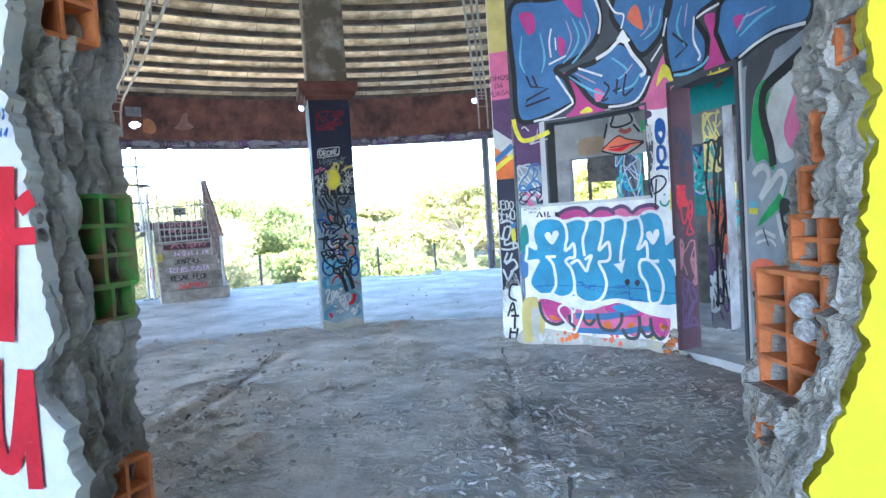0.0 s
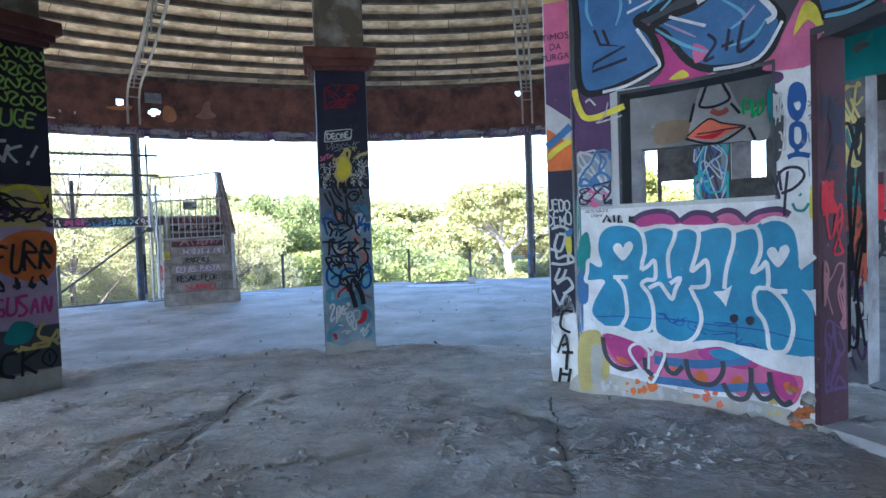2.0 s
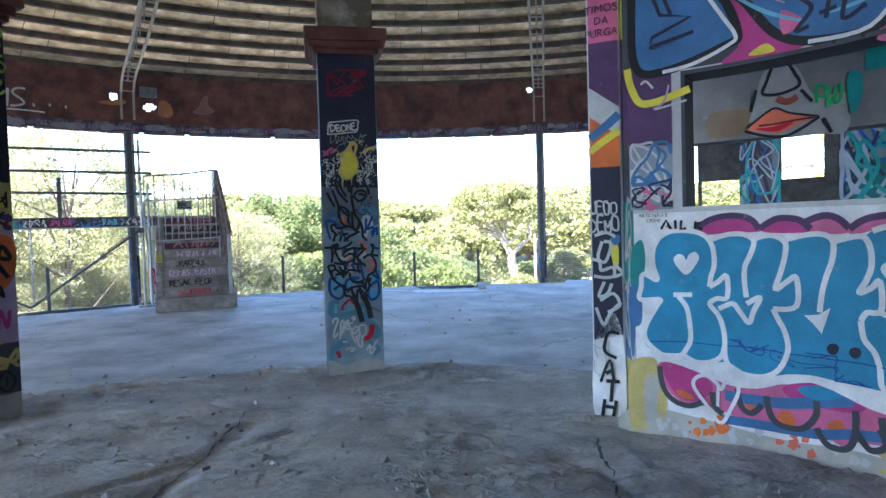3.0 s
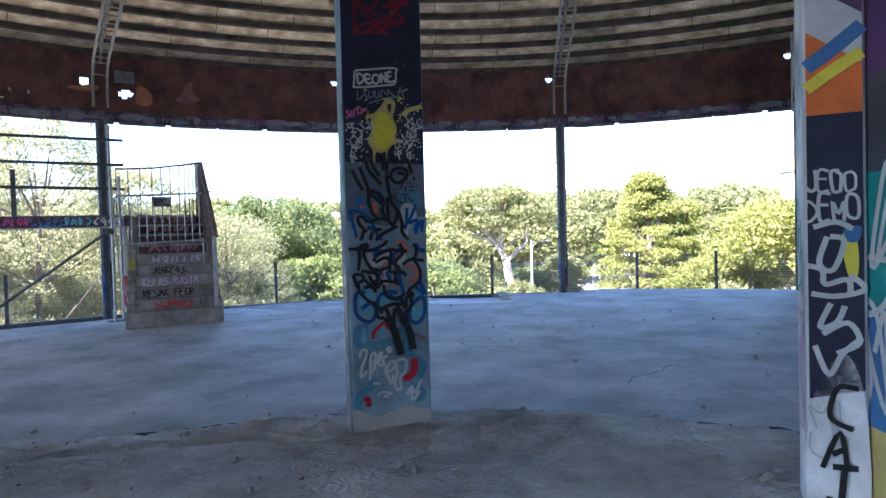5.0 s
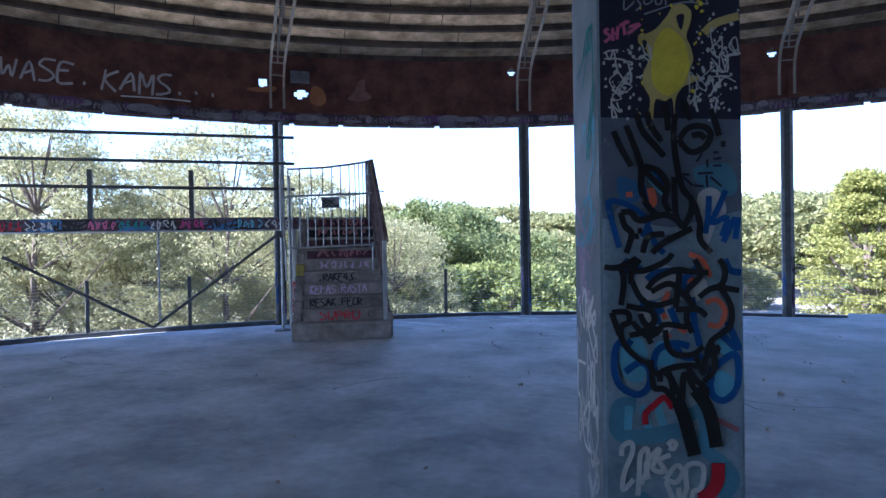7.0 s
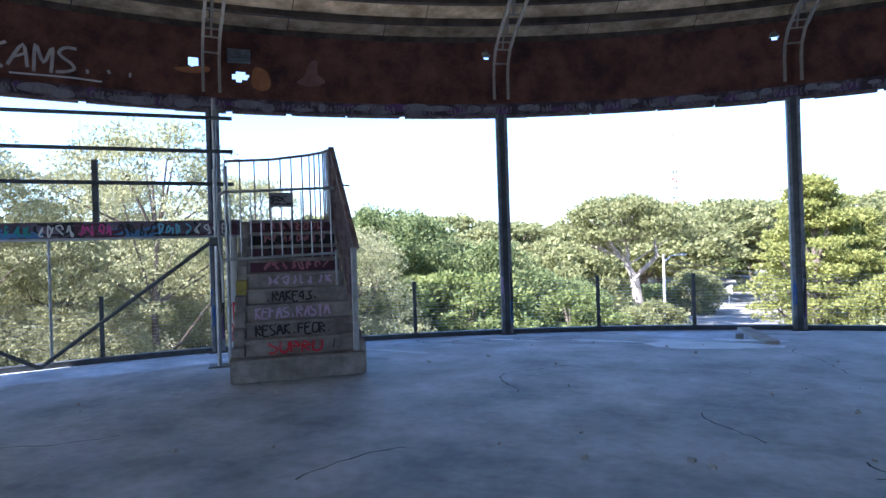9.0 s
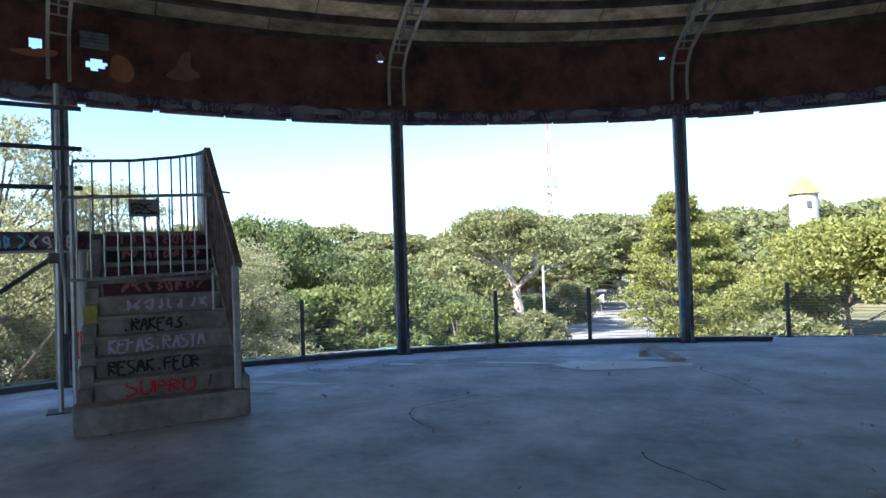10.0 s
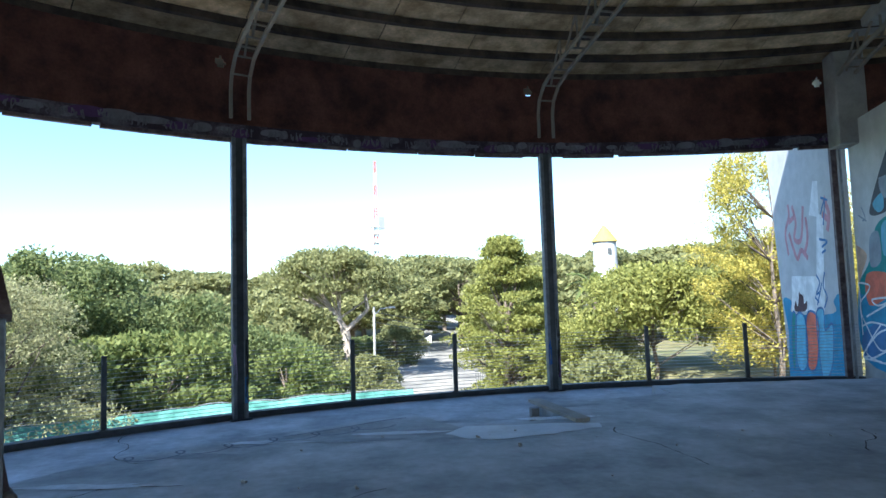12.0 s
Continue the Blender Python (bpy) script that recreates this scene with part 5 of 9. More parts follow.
def left_side(u, z, off):
    return Vector((-0.265 - off, -u, z))


def smooth(pts, closed=False, n=5):
    """A rounded line through the points."""
    p = [Vector((a, b)) for a, b in pts]
    m = len(p)
    out = []
    for i in range(m if closed else m - 1):
        p0, p1, p2, p3 = (p[(i + k) % m] if closed else p[max(0, min(m - 1, i + k))] for k in (-1, 0, 1, 2))
        for j in range(n):
            t = j / n
            out.append(0.5 * ((2 * p1) + (p2 - p0) * t + (2 * p0 - 5 * p1 + 4 * p2 - p3) * t * t + (3 * p1 - p0 - 3 * p2 + p3) * t ** 3))
    if not closed:
        out.append(p[-1])
    return [(v.x, v.y) for v in out]


def fill(parent, surface, pts, mat, layer=1, round_=True, name="painted_shape", cut=0.13):
    bm = bmesh.new()
    line = smooth(pts, True, 4) if round_ else pts
    f = bm.faces.new([bm.verts.new((u, z, 0)) for u, z in line])
    bmesh.ops.triangulate(bm, faces=[f])
    for _ in range(6):
        long = [e for e in bm.edges if e.calc_length() > cut]
        if not long:
            break
        bmesh.ops.subdivide_edges(bm, edges=long, cuts=1, use_grid_fill=False)
        bmesh.ops.triangulate(bm, faces=bm.faces[:])
    off = 0.002 + 0.0024 * layer
    for v in bm.verts:
        v.co = surface(v.co.x, v.co.y, off)
    return part(name, bm, mat, parent)


COATS = itertools.count()


def add_stroke(bm, surface, line, w, off, taper=0.0):
    """One stroke; each new stroke, and each stroke along its length, lies a hair above what it crosses."""
    m = len(line)
    off += 0.0002 * (next(COATS) % 10)
    prev = None
    for i, (u, z) in enumerate(line):
        a, b = line[max(0, i - 1)], line[min(m - 1, i + 1)]
        du, dz = b[0] - a[0], b[1] - a[1]
        q = math.hypot(du, dz) or 1.0
        h = w / 2 * (1 - taper * abs(2 * i / max(1, m - 1) - 1))
        up = off + 0.000005 * i
        row = (bm.verts.new(surface(u - dz / q * h, z + du / q * h, up)), bm.verts.new(surface(u + dz / q * h, z - du / q * h, up)))
        if prev:
            bm.faces.new((prev[0], prev[1], row[1], row[0]))
        prev = row


def stroke(parent, surface, pts, w, mat, layer=2, closed=False, round_=True, name="painted_line", taper=0.0):
    bm = bmesh.new()
    line = smooth(pts, closed, 5) if round_ else list(pts)
    if closed:
        line = line + [line[0]]
    add_stroke(bm, surface, line, w, 0.002 + 0.0024 * layer, taper)
    return part(name, bm, mat, parent)


def scribble(parent, surface, box_, seed, loops, w, mat, layer=2, name="graffiti_tag", jag=0.5, steps=9):
    """A tag that cannot be read: looping strokes inside the box (u0, z0, u1, z1)."""
    rnd = random.Random(seed)
    u0, z0, u1, z1 = box_
    bm = bmesh.new()
    for _ in range(loops):
        pts = []
        u, z = rnd.uniform(u0, u1), rnd.uniform(z0, z1)
        for _ in range(steps):
            pts.append((u, z))
            u = min(u1, max(u0, u + rnd.uniform(-1, 1) * (u1 - u0) * jag))
            z = min(z1, max(z0, z + rnd.uniform(-1, 1) * (z1 - z0) * jag))
        add_stroke(bm, surface, smooth(pts, False, 6), w * rnd.uniform(0.7, 1.2), 0.002 + 0.0024 * layer)
    return part(name, bm, mat, parent)


def tag_row(parent, surface, u0, z0, u1, h, seed, n, w, mat, layer=2, name="graffiti_tag"):
    """A row of letter-like marks that cannot be read, each a coat of its own."""
    rnd = random.Random(seed)
    step = (u1 - u0) / n
    for i in range(n):
        bm = bmesh.new()
        a = u0 + step * (i + 0.1)
        pts = [(a + rnd.uniform(0, 0.8) * step, z0 + h * f) for f in rnd.sample((0, 0.35, 0.6, 1.0, 0.15, 0.85), 5)]
        add_stroke(bm, surface, smooth(pts, False, 4), w, 0.002 + 0.0024 * layer)
        part(name, bm, mat, parent)


def word(parent, surface, text, u, z, h, mat, layer=3, wide=1.0, bold=0.0, slant=0.0, name="lettering"):
    """Readable painted words, centred at (u, z), of letter height h."""
    cu = bpy.data.curves.new("lettering", "FONT")
    cu.body, cu.align_x, cu.align_y, cu.size, cu.offset, cu.shear = text, "CENTER", "CENTER", h * 1.4, bold, slant
    cu.resolution_u = 3
    tmp = new("lettering", cu)
    me = bpy.data.meshes.new_from_object(tmp.evaluated_get(bpy.context.evaluated_depsgraph_get()))
    bpy.data.objects.remove(tmp)
    off = 0.002 + 0.0024 * layer
    for v in me.vertices:
        q = Vector((v.co.x / h * 1.1, v.co.y / h * 1.1, z * 7 + u))
        lift = 0.10 * h * noise.noise((v.co.x / h * 0.5, z * 3, 1))
        v.co = surface(u + v.co.x * wide + 0.13 * h * noise.noise(q), z + v.co.y + 0.13 * h * noise.noise(q + Vector((5, 9, 3))) + lift, off)
    me.materials.clear()
    me.materials.append(mat)
    ob = new(name, me)
    ob.parent = parent
    return ob


GLYPHS = dict(
    A="00 25 40|12 33", C="45 15 03 11 40", D="00 05 34 42 20 00", E="45 05 00 40|03 33", F="00 05 45|03 33", G="45 15 03 11 40 42 22",
    H="00 05|40 45|03 43", I="20 25", J="45 41 20 01", K="00 05|45 03 40", M="00 05 22 45 40", N="00 05 40 45", O="35 15 04 01 10 30 41 44 25",
    P="00 05 34 43 03", R="00 05 34 43 03 40", S="45 15 04 13 32 41 20 00", T="05 45|25 20", U="05 01 20 41 45", W="05 10 23 30 45",
    B="00 05 34 43 03 42 30 00", L="05 00 40", Y="05 23 45|23 20")
GLYPHS.update({"0": "35 15 04 01 10 30 41 44 35", "2": "04 25 44 00 40", "4": "30 35 02 42", "3": "05 45 23 41 20 00", ".": "20 21", "!": "35 22|20 21"})


def hand(parent, surface, text, u, z, h, w, mat, layer=3, wide=0.75, seed=0, slant=0.1, line=0.0, name="lettering"):
    """Words sprayed by hand, centred at (u, z): letters of height h and width h * wide."""
    rnd = random.Random(seed + len(text))
    step = h * wide
    for i, ch in enumerate(text):
        a = u + (i - len(text) / 2) * step
        lift, grow, lean = rnd.uniform(-0.08, 0.08) * h, rnd.uniform(0.88, 1.14), slant + rnd.uniform(-0.08, 0.08)
        bm = bmesh.new()
        for run in GLYPHS.get(ch, "").split("|"):
            pts = []
            for q in run.split():
                x, y = int(q[0]) / 4 * step * 0.76, int(q[1]) / 5 * h * grow
                pts.append((a + x + lean * y + rnd.uniform(-0.04, 0.04) * h, z - h / 2 + lift + line * (i - len(text) / 2) + y + rnd.uniform(-0.04, 0.04) * h))
            if len(pts) > 1:
                add_stroke(bm, surface, smooth(pts, False, 4), w * rnd.uniform(0.85, 1.15), 0.002 + 0.0024 * layer)
        part(name, bm, mat, parent)


def speckle(parent, surface, box_, seed, n, size, mat, layer=2, name="paint_spatter"):
    rnd = random.Random(seed)
    u0, z0, u1, z1 = box_
    bm = bmesh.new()
    for _ in range(n):
        u, z, s = rnd.uniform(u0, u1), rnd.uniform(z0, z1), size * rnd.uniform(0.3, 1.2)
        bm.faces.new([bm.verts.new(surface(u + s * math.cos(a) * rnd.uniform(.6, 1.2), z + s * math.sin(a) * rnd.uniform(.6, 1.4), 0.002 + 0.0024 * layer)) for a in (0, 1.25, 2.5, 3.8, 5.0)])
    return part(name, bm, mat, parent)


# curved wall, lower panel
W = bpy.data.objects["wall_curved"]
fill(W, k_wall, [(0.0, 0.0), (1.59, 0.0), (1.59, 1.42), (0.0, 1.42)], WHITE, 0, False)
fill(W, k_wall, [(0.0, 0.0), (1.59, 0.0), (1.59, 0.12), (1.2, 0.15), (0.8, 0.12), (0.3, 0.17), (0.0, 0.2)], CONCRETE_BASE, 0.5)
fill(W, k_wall, [(-0.037, 0.447), (0.107, 0.507), (0.154, 0.386), (0.188, 0.215), (0.125, 0.083), (0.026, 0.046), (-0.044, 0.065)], OCHRE, 0.8)
fill(W, k_wall, [(0.056, 0.378), (0.141, 0.36), (0.125, 0.083), (0.051, 0.087)], CONCRETE_BASE, 1)
fill(W, k_wall, [(-0.018, 1.178), (0.045, 1.252), (0.068, 1.128), (0.041, 0.978), (-0.021, 0.953)], TEAL, 0.8)
fill(W, k_wall, [(-0.029, 0.952), (0.035, 0.928), (0.037, 0.728), (-0.033, 0.726)], MURAL_BLUE, 0.9)
fill(W, k_wall, [(0.146, 0.485), (0.441, 0.433), (0.714, 0.424), (1.058, 0.454), (1.297, 0.384), (1.505, 0.371), (1.495, 0.243), (1.43, 0.17), (1.335, 0.21), (1.138, 0.193), (0.972, 0.2), (0.8, 0.183), (0.622, 0.191), (0.462, 0.237), (0.273, 0.249), (0.178, 0.338)], PINK, 1.05)
fill(W, k_wall, [(0.155, 0.48), (0.276, 0.471), (0.417, 0.412), (0.452, 0.344), (0.368, 0.266), (0.273, 0.269), (0.202, 0.341)], MAGENTA, 1.4)
fill(W, k_wall, [(0.533, 0.377), (0.692, 0.387), (0.725, 0.334), (0.668, 0.245), (0.589, 0.244), (0.509, 0.291)], PINK, 1.2)
fill(W, k_wall, [(0.769, 0.307), (0.878, 0.336), (0.99, 0.323), (0.994, 0.237), (0.909, 0.191), (0.822, 0.214)], PINK, 1.2)
fill(W, k_wall, [(1.015, 0.339), (1.179, 0.381), (1.218, 0.254), (1.138, 0.161), (1.046, 0.204)], PINK, 1.2)
fill(W, k_wall, [(1.297, 0.353), (1.449, 0.358), (1.483, 0.288), (1.44, 0.198), (1.378, 0.211), (1.326, 0.279)], MAGENTA, 1.4)
fill(W, k_wall, [(0.835, 0.423), (0.974, 0.467), (1.099, 0.45), (1.239, 0.392), (1.139, 0.341), (0.889, 0.36)], MAGENTA, 1.4)
fill(W, k_wall, [(0.801, 0.256), (0.866, 0.29), (0.898, 0.229), (0.844, 0.196)], ORANGE, 1.7)
fill(W, k_wall, [(1.056, 0.26), (1.118, 0.295), (1.138, 0.235), (1.077, 0.2)], ORANGE, 1.7)
fill(W, k_wall, [(0.461, 0.165), (0.508, 0.208), (0.542, 0.118), (0.483, 0.085)], ORANGE, 1.7)
fill(W, k_wall, [(0.238, 0.319), (0.298, 0.314), (0.345, 0.277), (0.273, 0.274)], ORANGE, 1.7)
fill(W, k_wall, [(0.623, 0.296), (0.68, 0.316), (0.668, 0.261)], ORANGE, 1.7)
fill(W, k_wall, [(1.393, 0.295), (1.431, 0.314), (1.421, 0.242)], ORANGE, 1.7)
stroke(W, k_wall, [(0.521, 0.324), (0.669, 0.321), (0.845, 0.331), (1.016, 0.369), (1.179, 0.412)], 0.062, MURAL_BLUE, 2)
stroke(W, k_wall, [(0.508, 0.179), (0.667, 0.182), (0.844, 0.185), (1.014, 0.195), (1.158, 0.231), (1.336, 0.257)], 0.055, MURAL_BLUE, 2)
fill(W, k_wall, [(0.911, 0.43), (1.016, 0.458), (1.139, 0.436), (1.057, 0.39), (0.953, 0.389)], BLUE, 2.1)
stroke(W, k_wall, [(0.143, 0.46), (0.161, 0.337), (0.22, 0.256), (0.316, 0.23), (0.404, 0.27)], 0.034, CHARCOAL, 2.8)
stroke(W, k_wall, [(0.451, 0.332), (0.462, 0.249), (0.508, 0.208)], 0.034, CHARCOAL, 2.8)
stroke(W, k_wall, [(0.59, 0.373), (0.612, 0.271), (0.668, 0.242), (0.724, 0.3)], 0.034, CHARCOAL, 2.8)
stroke(W, k_wall, [(0.747, 0.356), (0.768, 0.25), (0.822, 0.203), (0.93, 0.208), (0.998, 0.292), (1.003, 0.376)], 0.034, CHARCOAL, 2.8)
stroke(W, k_wall, [(1.002, 0.228), (1.056, 0.148), (1.148, 0.153), (1.186, 0.236), (1.189, 0.362)], 0.034, CHARCOAL, 2.8)
stroke(W, k_wall, [(1.194, 0.248), (1.257, 0.176), (1.326, 0.214), (1.301, 0.293)], 0.034, CHARCOAL, 2.8)
stroke(W, k_wall, [(1.307, 0.355), (1.326, 0.238), (1.393, 0.171), (1.449, 0.201)], 0.034, CHARCOAL, 2.8)
fill(W, k_wall, [(0.382, 1.323), (0.488, 1.372), (0.635, 1.381), (0.697, 1.325), (0.723, 1.293), (0.521, 1.283), (0.405, 1.28)], MAGENTA, 0.9)
fill(W, k_wall, [(0.723, 1.306), (0.844, 1.361), (0.939, 1.341), (0.981, 1.288), (0.789, 1.283)], MAGENTA, 0.9)
fill(W, k_wall, [(0.95, 1.332), (1.043, 1.359), (1.144, 1.331), (1.154, 1.277), (0.981, 1.28)], PINK, 0.9)
fill(W, k_wall, [(1.16, 1.298), (1.263, 1.34), (1.396, 1.348), (1.433, 1.309), (1.263, 1.288), (1.184, 1.265)], PINK, 0.9)
stroke(W, k_wall, [(0.371, 1.314), (0.453, 1.368), (0.568, 1.388), (0.669, 1.366), (0.719, 1.306)], 0.036, PURPLE, 1.6)
stroke(W, k_wall, [(0.723, 1.311), (0.811, 1.362), (0.918, 1.354), (0.981, 1.301)], 0.036, PURPLE, 1.6)
stroke(W, k_wall, [(0.95, 1.34), (1.043, 1.372), (1.114, 1.353), (1.164, 1.302)], 0.036, PURPLE, 1.6)
stroke(W, k_wall, [(1.164, 1.298), (1.243, 1.349), (1.378, 1.365), (1.452, 1.331)], 0.036, PURPLE, 1.6)
fill(W, k_wall, [(0.055, 0.629), (0.073, 0.705), (0.117, 0.806), (0.142, 0.881), (0.027, 0.873), (0.041, 0.966), (0.054, 1.041), (0.134, 0.999), (0.116, 1.103), (0.123, 1.202), (0.168, 1.279), (0.264, 1.304), (0.37, 1.295), (0.447, 1.251), (0.532, 1.278), (0.645, 1.278), (0.69, 1.243), (0.756, 1.276), (0.832, 1.269), (0.87, 1.246), (0.96, 1.271), (1.043, 1.272), (1.091, 1.236), (1.174, 1.257), (1.233, 1.26), (1.272, 1.29), (1.349, 1.31), (1.424, 1.297), (1.479, 1.249), (1.51, 1.164), (1.521, 1.036), (1.606, 1.081), (1.606, 0.907), (1.602, 0.497), (1.496, 0.484), (1.384, 0.482), (1.288, 0.49), (1.18, 0.495), (1.058, 0.501), (0.932, 0.504), (0.825, 0.485), (0.737, 0.464), (0.648, 0.469), (0.569, 0.511), (0.523, 0.523), (0.419, 0.503), (0.324, 0.506), (0.253, 0.537), (0.156, 0.535), (0.071, 0.58)], BLUE, 3, name="bubble_letters")
fill(W, k_wall, [(0.06, 0.624), (0.156, 0.53), (0.3, 0.504), (0.465, 0.488), (0.569, 0.495), (0.715, 0.457), (0.847, 0.494), (0.975, 0.51), (1.099, 0.499), (1.219, 0.477), (1.336, 0.47), (1.487, 0.479), (1.606, 0.494), (1.606, 0.376), (1.486, 0.366), (1.374, 0.37), (1.258, 0.386), (1.159, 0.419), (1.058, 0.454), (0.932, 0.473), (0.824, 0.435), (0.692, 0.389), (0.556, 0.387), (0.441, 0.421), (0.3, 0.468), (0.156, 0.515)], WHITE, 3.5, name="letter_outline")
stroke(W, k_wall, [(0.156, 0.535), (0.084, 0.593), (0.055, 0.654), (0.074, 0.73), (0.137, 0.844), (0.152, 0.881), (0.032, 0.878), (0.041, 0.958), (0.054, 1.038), (0.139, 1), (0.116, 1.091), (0.118, 1.189), (0.155, 1.263), (0.228, 1.303), (0.335, 1.303), (0.417, 1.275), (0.462, 1.211), (0.473, 1.105), (0.453, 1.029), (0.445, 0.967)], 0.029, WHITE, 4, name="letter_outline")
stroke(W, k_wall, [(0.445, 0.967), (0.494, 0.999), (0.541, 1.035), (0.542, 0.909), (0.482, 0.898), (0.444, 0.863), (0.492, 0.799), (0.519, 0.718), (0.525, 0.624), (0.501, 0.551), (0.442, 0.515), (0.36, 0.507), (0.277, 0.549)], 0.029, WHITE, 4, name="letter_outline")
stroke(W, k_wall, [(0.234, 0.913), (0.344, 0.916)], 0.029, WHITE, 4, name="letter_outline")
stroke(W, k_wall, [(0.263, 0.904), (0.31, 0.838), (0.327, 0.742), (0.331, 0.645), (0.306, 0.583), (0.265, 0.538), (0.156, 0.533)], 0.029, WHITE, 4, name="letter_outline")
stroke(W, k_wall, [(0.447, 1.246), (0.544, 1.277), (0.634, 1.278), (0.69, 1.243), (0.678, 1.175), (0.643, 1.095), (0.638, 1.015), (0.648, 0.914)], 0.029, WHITE, 4, name="letter_outline")
stroke(W, k_wall, [(0.493, 0.837), (0.571, 0.873), (0.611, 0.829), (0.66, 0.768), (0.685, 0.834), (0.722, 0.918), (0.648, 0.877)], 0.029, WHITE, 4, name="letter_outline")
stroke(W, k_wall, [(0.525, 0.624), (0.53, 0.542), (0.569, 0.488), (0.648, 0.462), (0.737, 0.466), (0.803, 0.504), (0.843, 0.565), (0.865, 0.646), (0.849, 0.733), (0.817, 0.797), (0.789, 0.856)], 0.029, WHITE, 4, name="letter_outline")
stroke(W, k_wall, [(0.789, 0.856), (0.908, 0.881), (0.909, 1.037), (0.862, 1.013), (0.801, 0.968), (0.83, 1.065), (0.852, 1.154), (0.853, 1.231), (0.789, 1.269), (0.723, 1.261), (0.69, 1.243)], 0.029, WHITE, 4, name="letter_outline")
stroke(W, k_wall, [(0.862, 1.246), (0.96, 1.271), (1.043, 1.272), (1.089, 1.236), (1.087, 1.146), (1.057, 1.05), (1.036, 0.964), (1.023, 0.857)], 0.029, WHITE, 4, name="letter_outline")
stroke(W, k_wall, [(1.089, 1.232), (1.174, 1.257), (1.233, 1.256), (1.262, 1.199), (1.266, 1.109), (1.242, 1.037), (1.21, 0.974), (1.265, 1.002), (1.304, 1.036), (1.309, 0.892), (1.245, 0.875), (1.217, 0.831)], 0.029, WHITE, 4, name="letter_outline")
stroke(W, k_wall, [(1.217, 0.831), (1.231, 0.74), (1.279, 0.675), (1.302, 0.597), (1.308, 0.518), (1.336, 0.482)], 0.029, WHITE, 4, name="letter_outline")
stroke(W, k_wall, [(1.309, 0.88), (1.357, 0.864), (1.432, 0.868)], 0.029, WHITE, 4, name="letter_outline")
stroke(W, k_wall, [(1.349, 0.86), (1.404, 0.81), (1.45, 0.728), (1.465, 0.643), (1.446, 0.562), (1.412, 0.501), (1.336, 0.48)], 0.029, WHITE, 4, name="letter_outline")
stroke(W, k_wall, [(1.272, 1.288), (1.349, 1.31), (1.433, 1.293), (1.488, 1.239), (1.51, 1.164), (1.521, 1.021)], 0.029, WHITE, 4, name="letter_outline")
stroke(W, k_wall, [(1.51, 1.012), (1.564, 1.053), (1.606, 1.085)], 0.029, WHITE, 4, name="letter_outline")
fill(W, k_wall, [(0.948, 0.834), (1.019, 0.844), (1.077, 0.886), (1.056, 0.817), (1.033, 0.742), (0.994, 0.79)], WHITE, 4.9, False, name="letter_outline")
fill(W, k_wall, [(1.52, 0.888), (1.564, 0.881), (1.606, 0.893), (1.606, 0.731), (1.585, 0.808), (1.556, 0.854)], WHITE, 4.9, False, name="letter_outline")
fill(W, k_wall, [(0.313, 1.036), (0.375, 1.109), (0.387, 1.147), (0.366, 1.176), (0.329, 1.161), (0.314, 1.128), (0.295, 1.157), (0.262, 1.162), (0.238, 1.132), (0.256, 1.089)], WHITE, 4.9, name="painted_heart")
fill(W, k_wall, [(1.38, 1.011), (1.439, 1.084), (1.45, 1.121), (1.43, 1.149), (1.394, 1.134), (1.38, 1.101), (1.362, 1.128), (1.331, 1.132), (1.307, 1.103), (1.326, 1.061)], WHITE, 4.9, name="painted_heart")
stroke(W, k_wall, [(0.496, 0.154), (0.415, 0.255), (0.346, 0.355), (0.359, 0.41), (0.418, 0.431), (0.476, 0.394), (0.501, 0.357), (0.533, 0.411), (0.588, 0.408), (0.597, 0.35), (0.555, 0.25)], 0.022, WHITE, 5, True, name="painted_heart")
stroke(W, k_wall, [(0.487, 0.386), (0.481, 0.252)], 0.018, WHITE, 5)
fill(W, k_wall, [(1.114, 0.67), (1.104, 0.648), (1.086, 0.637), (1.067, 0.644), (1.057, 0.663), (1.063, 0.685), (1.086, 0.697), (1.108, 0.691)], NAVY, 5)
fill(W, k_wall, [(1.218, 0.667), (1.208, 0.645), (1.19, 0.634), (1.173, 0.64), (1.163, 0.66), (1.169, 0.681), (1.191, 0.692), (1.212, 0.687)], NAVY, 5)
stroke(W, k_wall, [(0.072, 0.61), (0.302, 0.624), (0.49, 0.619), (0.672, 0.626), (0.869, 0.613), (1.059, 0.612), (1.259, 0.611), (1.45, 0.592), (1.595, 0.589)], 0.007, BLUE_LINE, 4.2)
for i, box_ in enumerate(((0.78, 0.53, 1.1, 0.63), (0.55, 0.55, 0.78, 0.66), (1.1, 0.5, 1.4, 0.58))):
    scribble(W, k_wall, box_, 5 + i, 2, 0.006, BLUE_LINE, 4.4)
stroke(W, k_wall, [(0.168, 1.319), (0.198, 1.371), (0.228, 1.317), (0.205, 1.342)], 0.016, BLACK, 5, round_=False)
stroke(W, k_wall, [(0.255, 1.317), (0.251, 1.37)], 0.016, BLACK, 5, round_=False)
stroke(W, k_wall, [(0.289, 1.369), (0.283, 1.316), (0.317, 1.32)], 0.016, BLACK, 5, round_=False)
stroke(W, k_wall, [(0.371, 1.361), (0.366, 1.314), (0.366, 1.343), (0.406, 1.356), (0.378, 1.333), (0.41, 1.308)], 0.016, BLACK, 5, round_=False)
word(W, k_wall, "ARTE NÃO É", 0.12, 1.405, 0.022, NAVY, 3)
word(W, k_wall, "CRIME", 0.12, 1.37, 0.022, NAVY, 3)
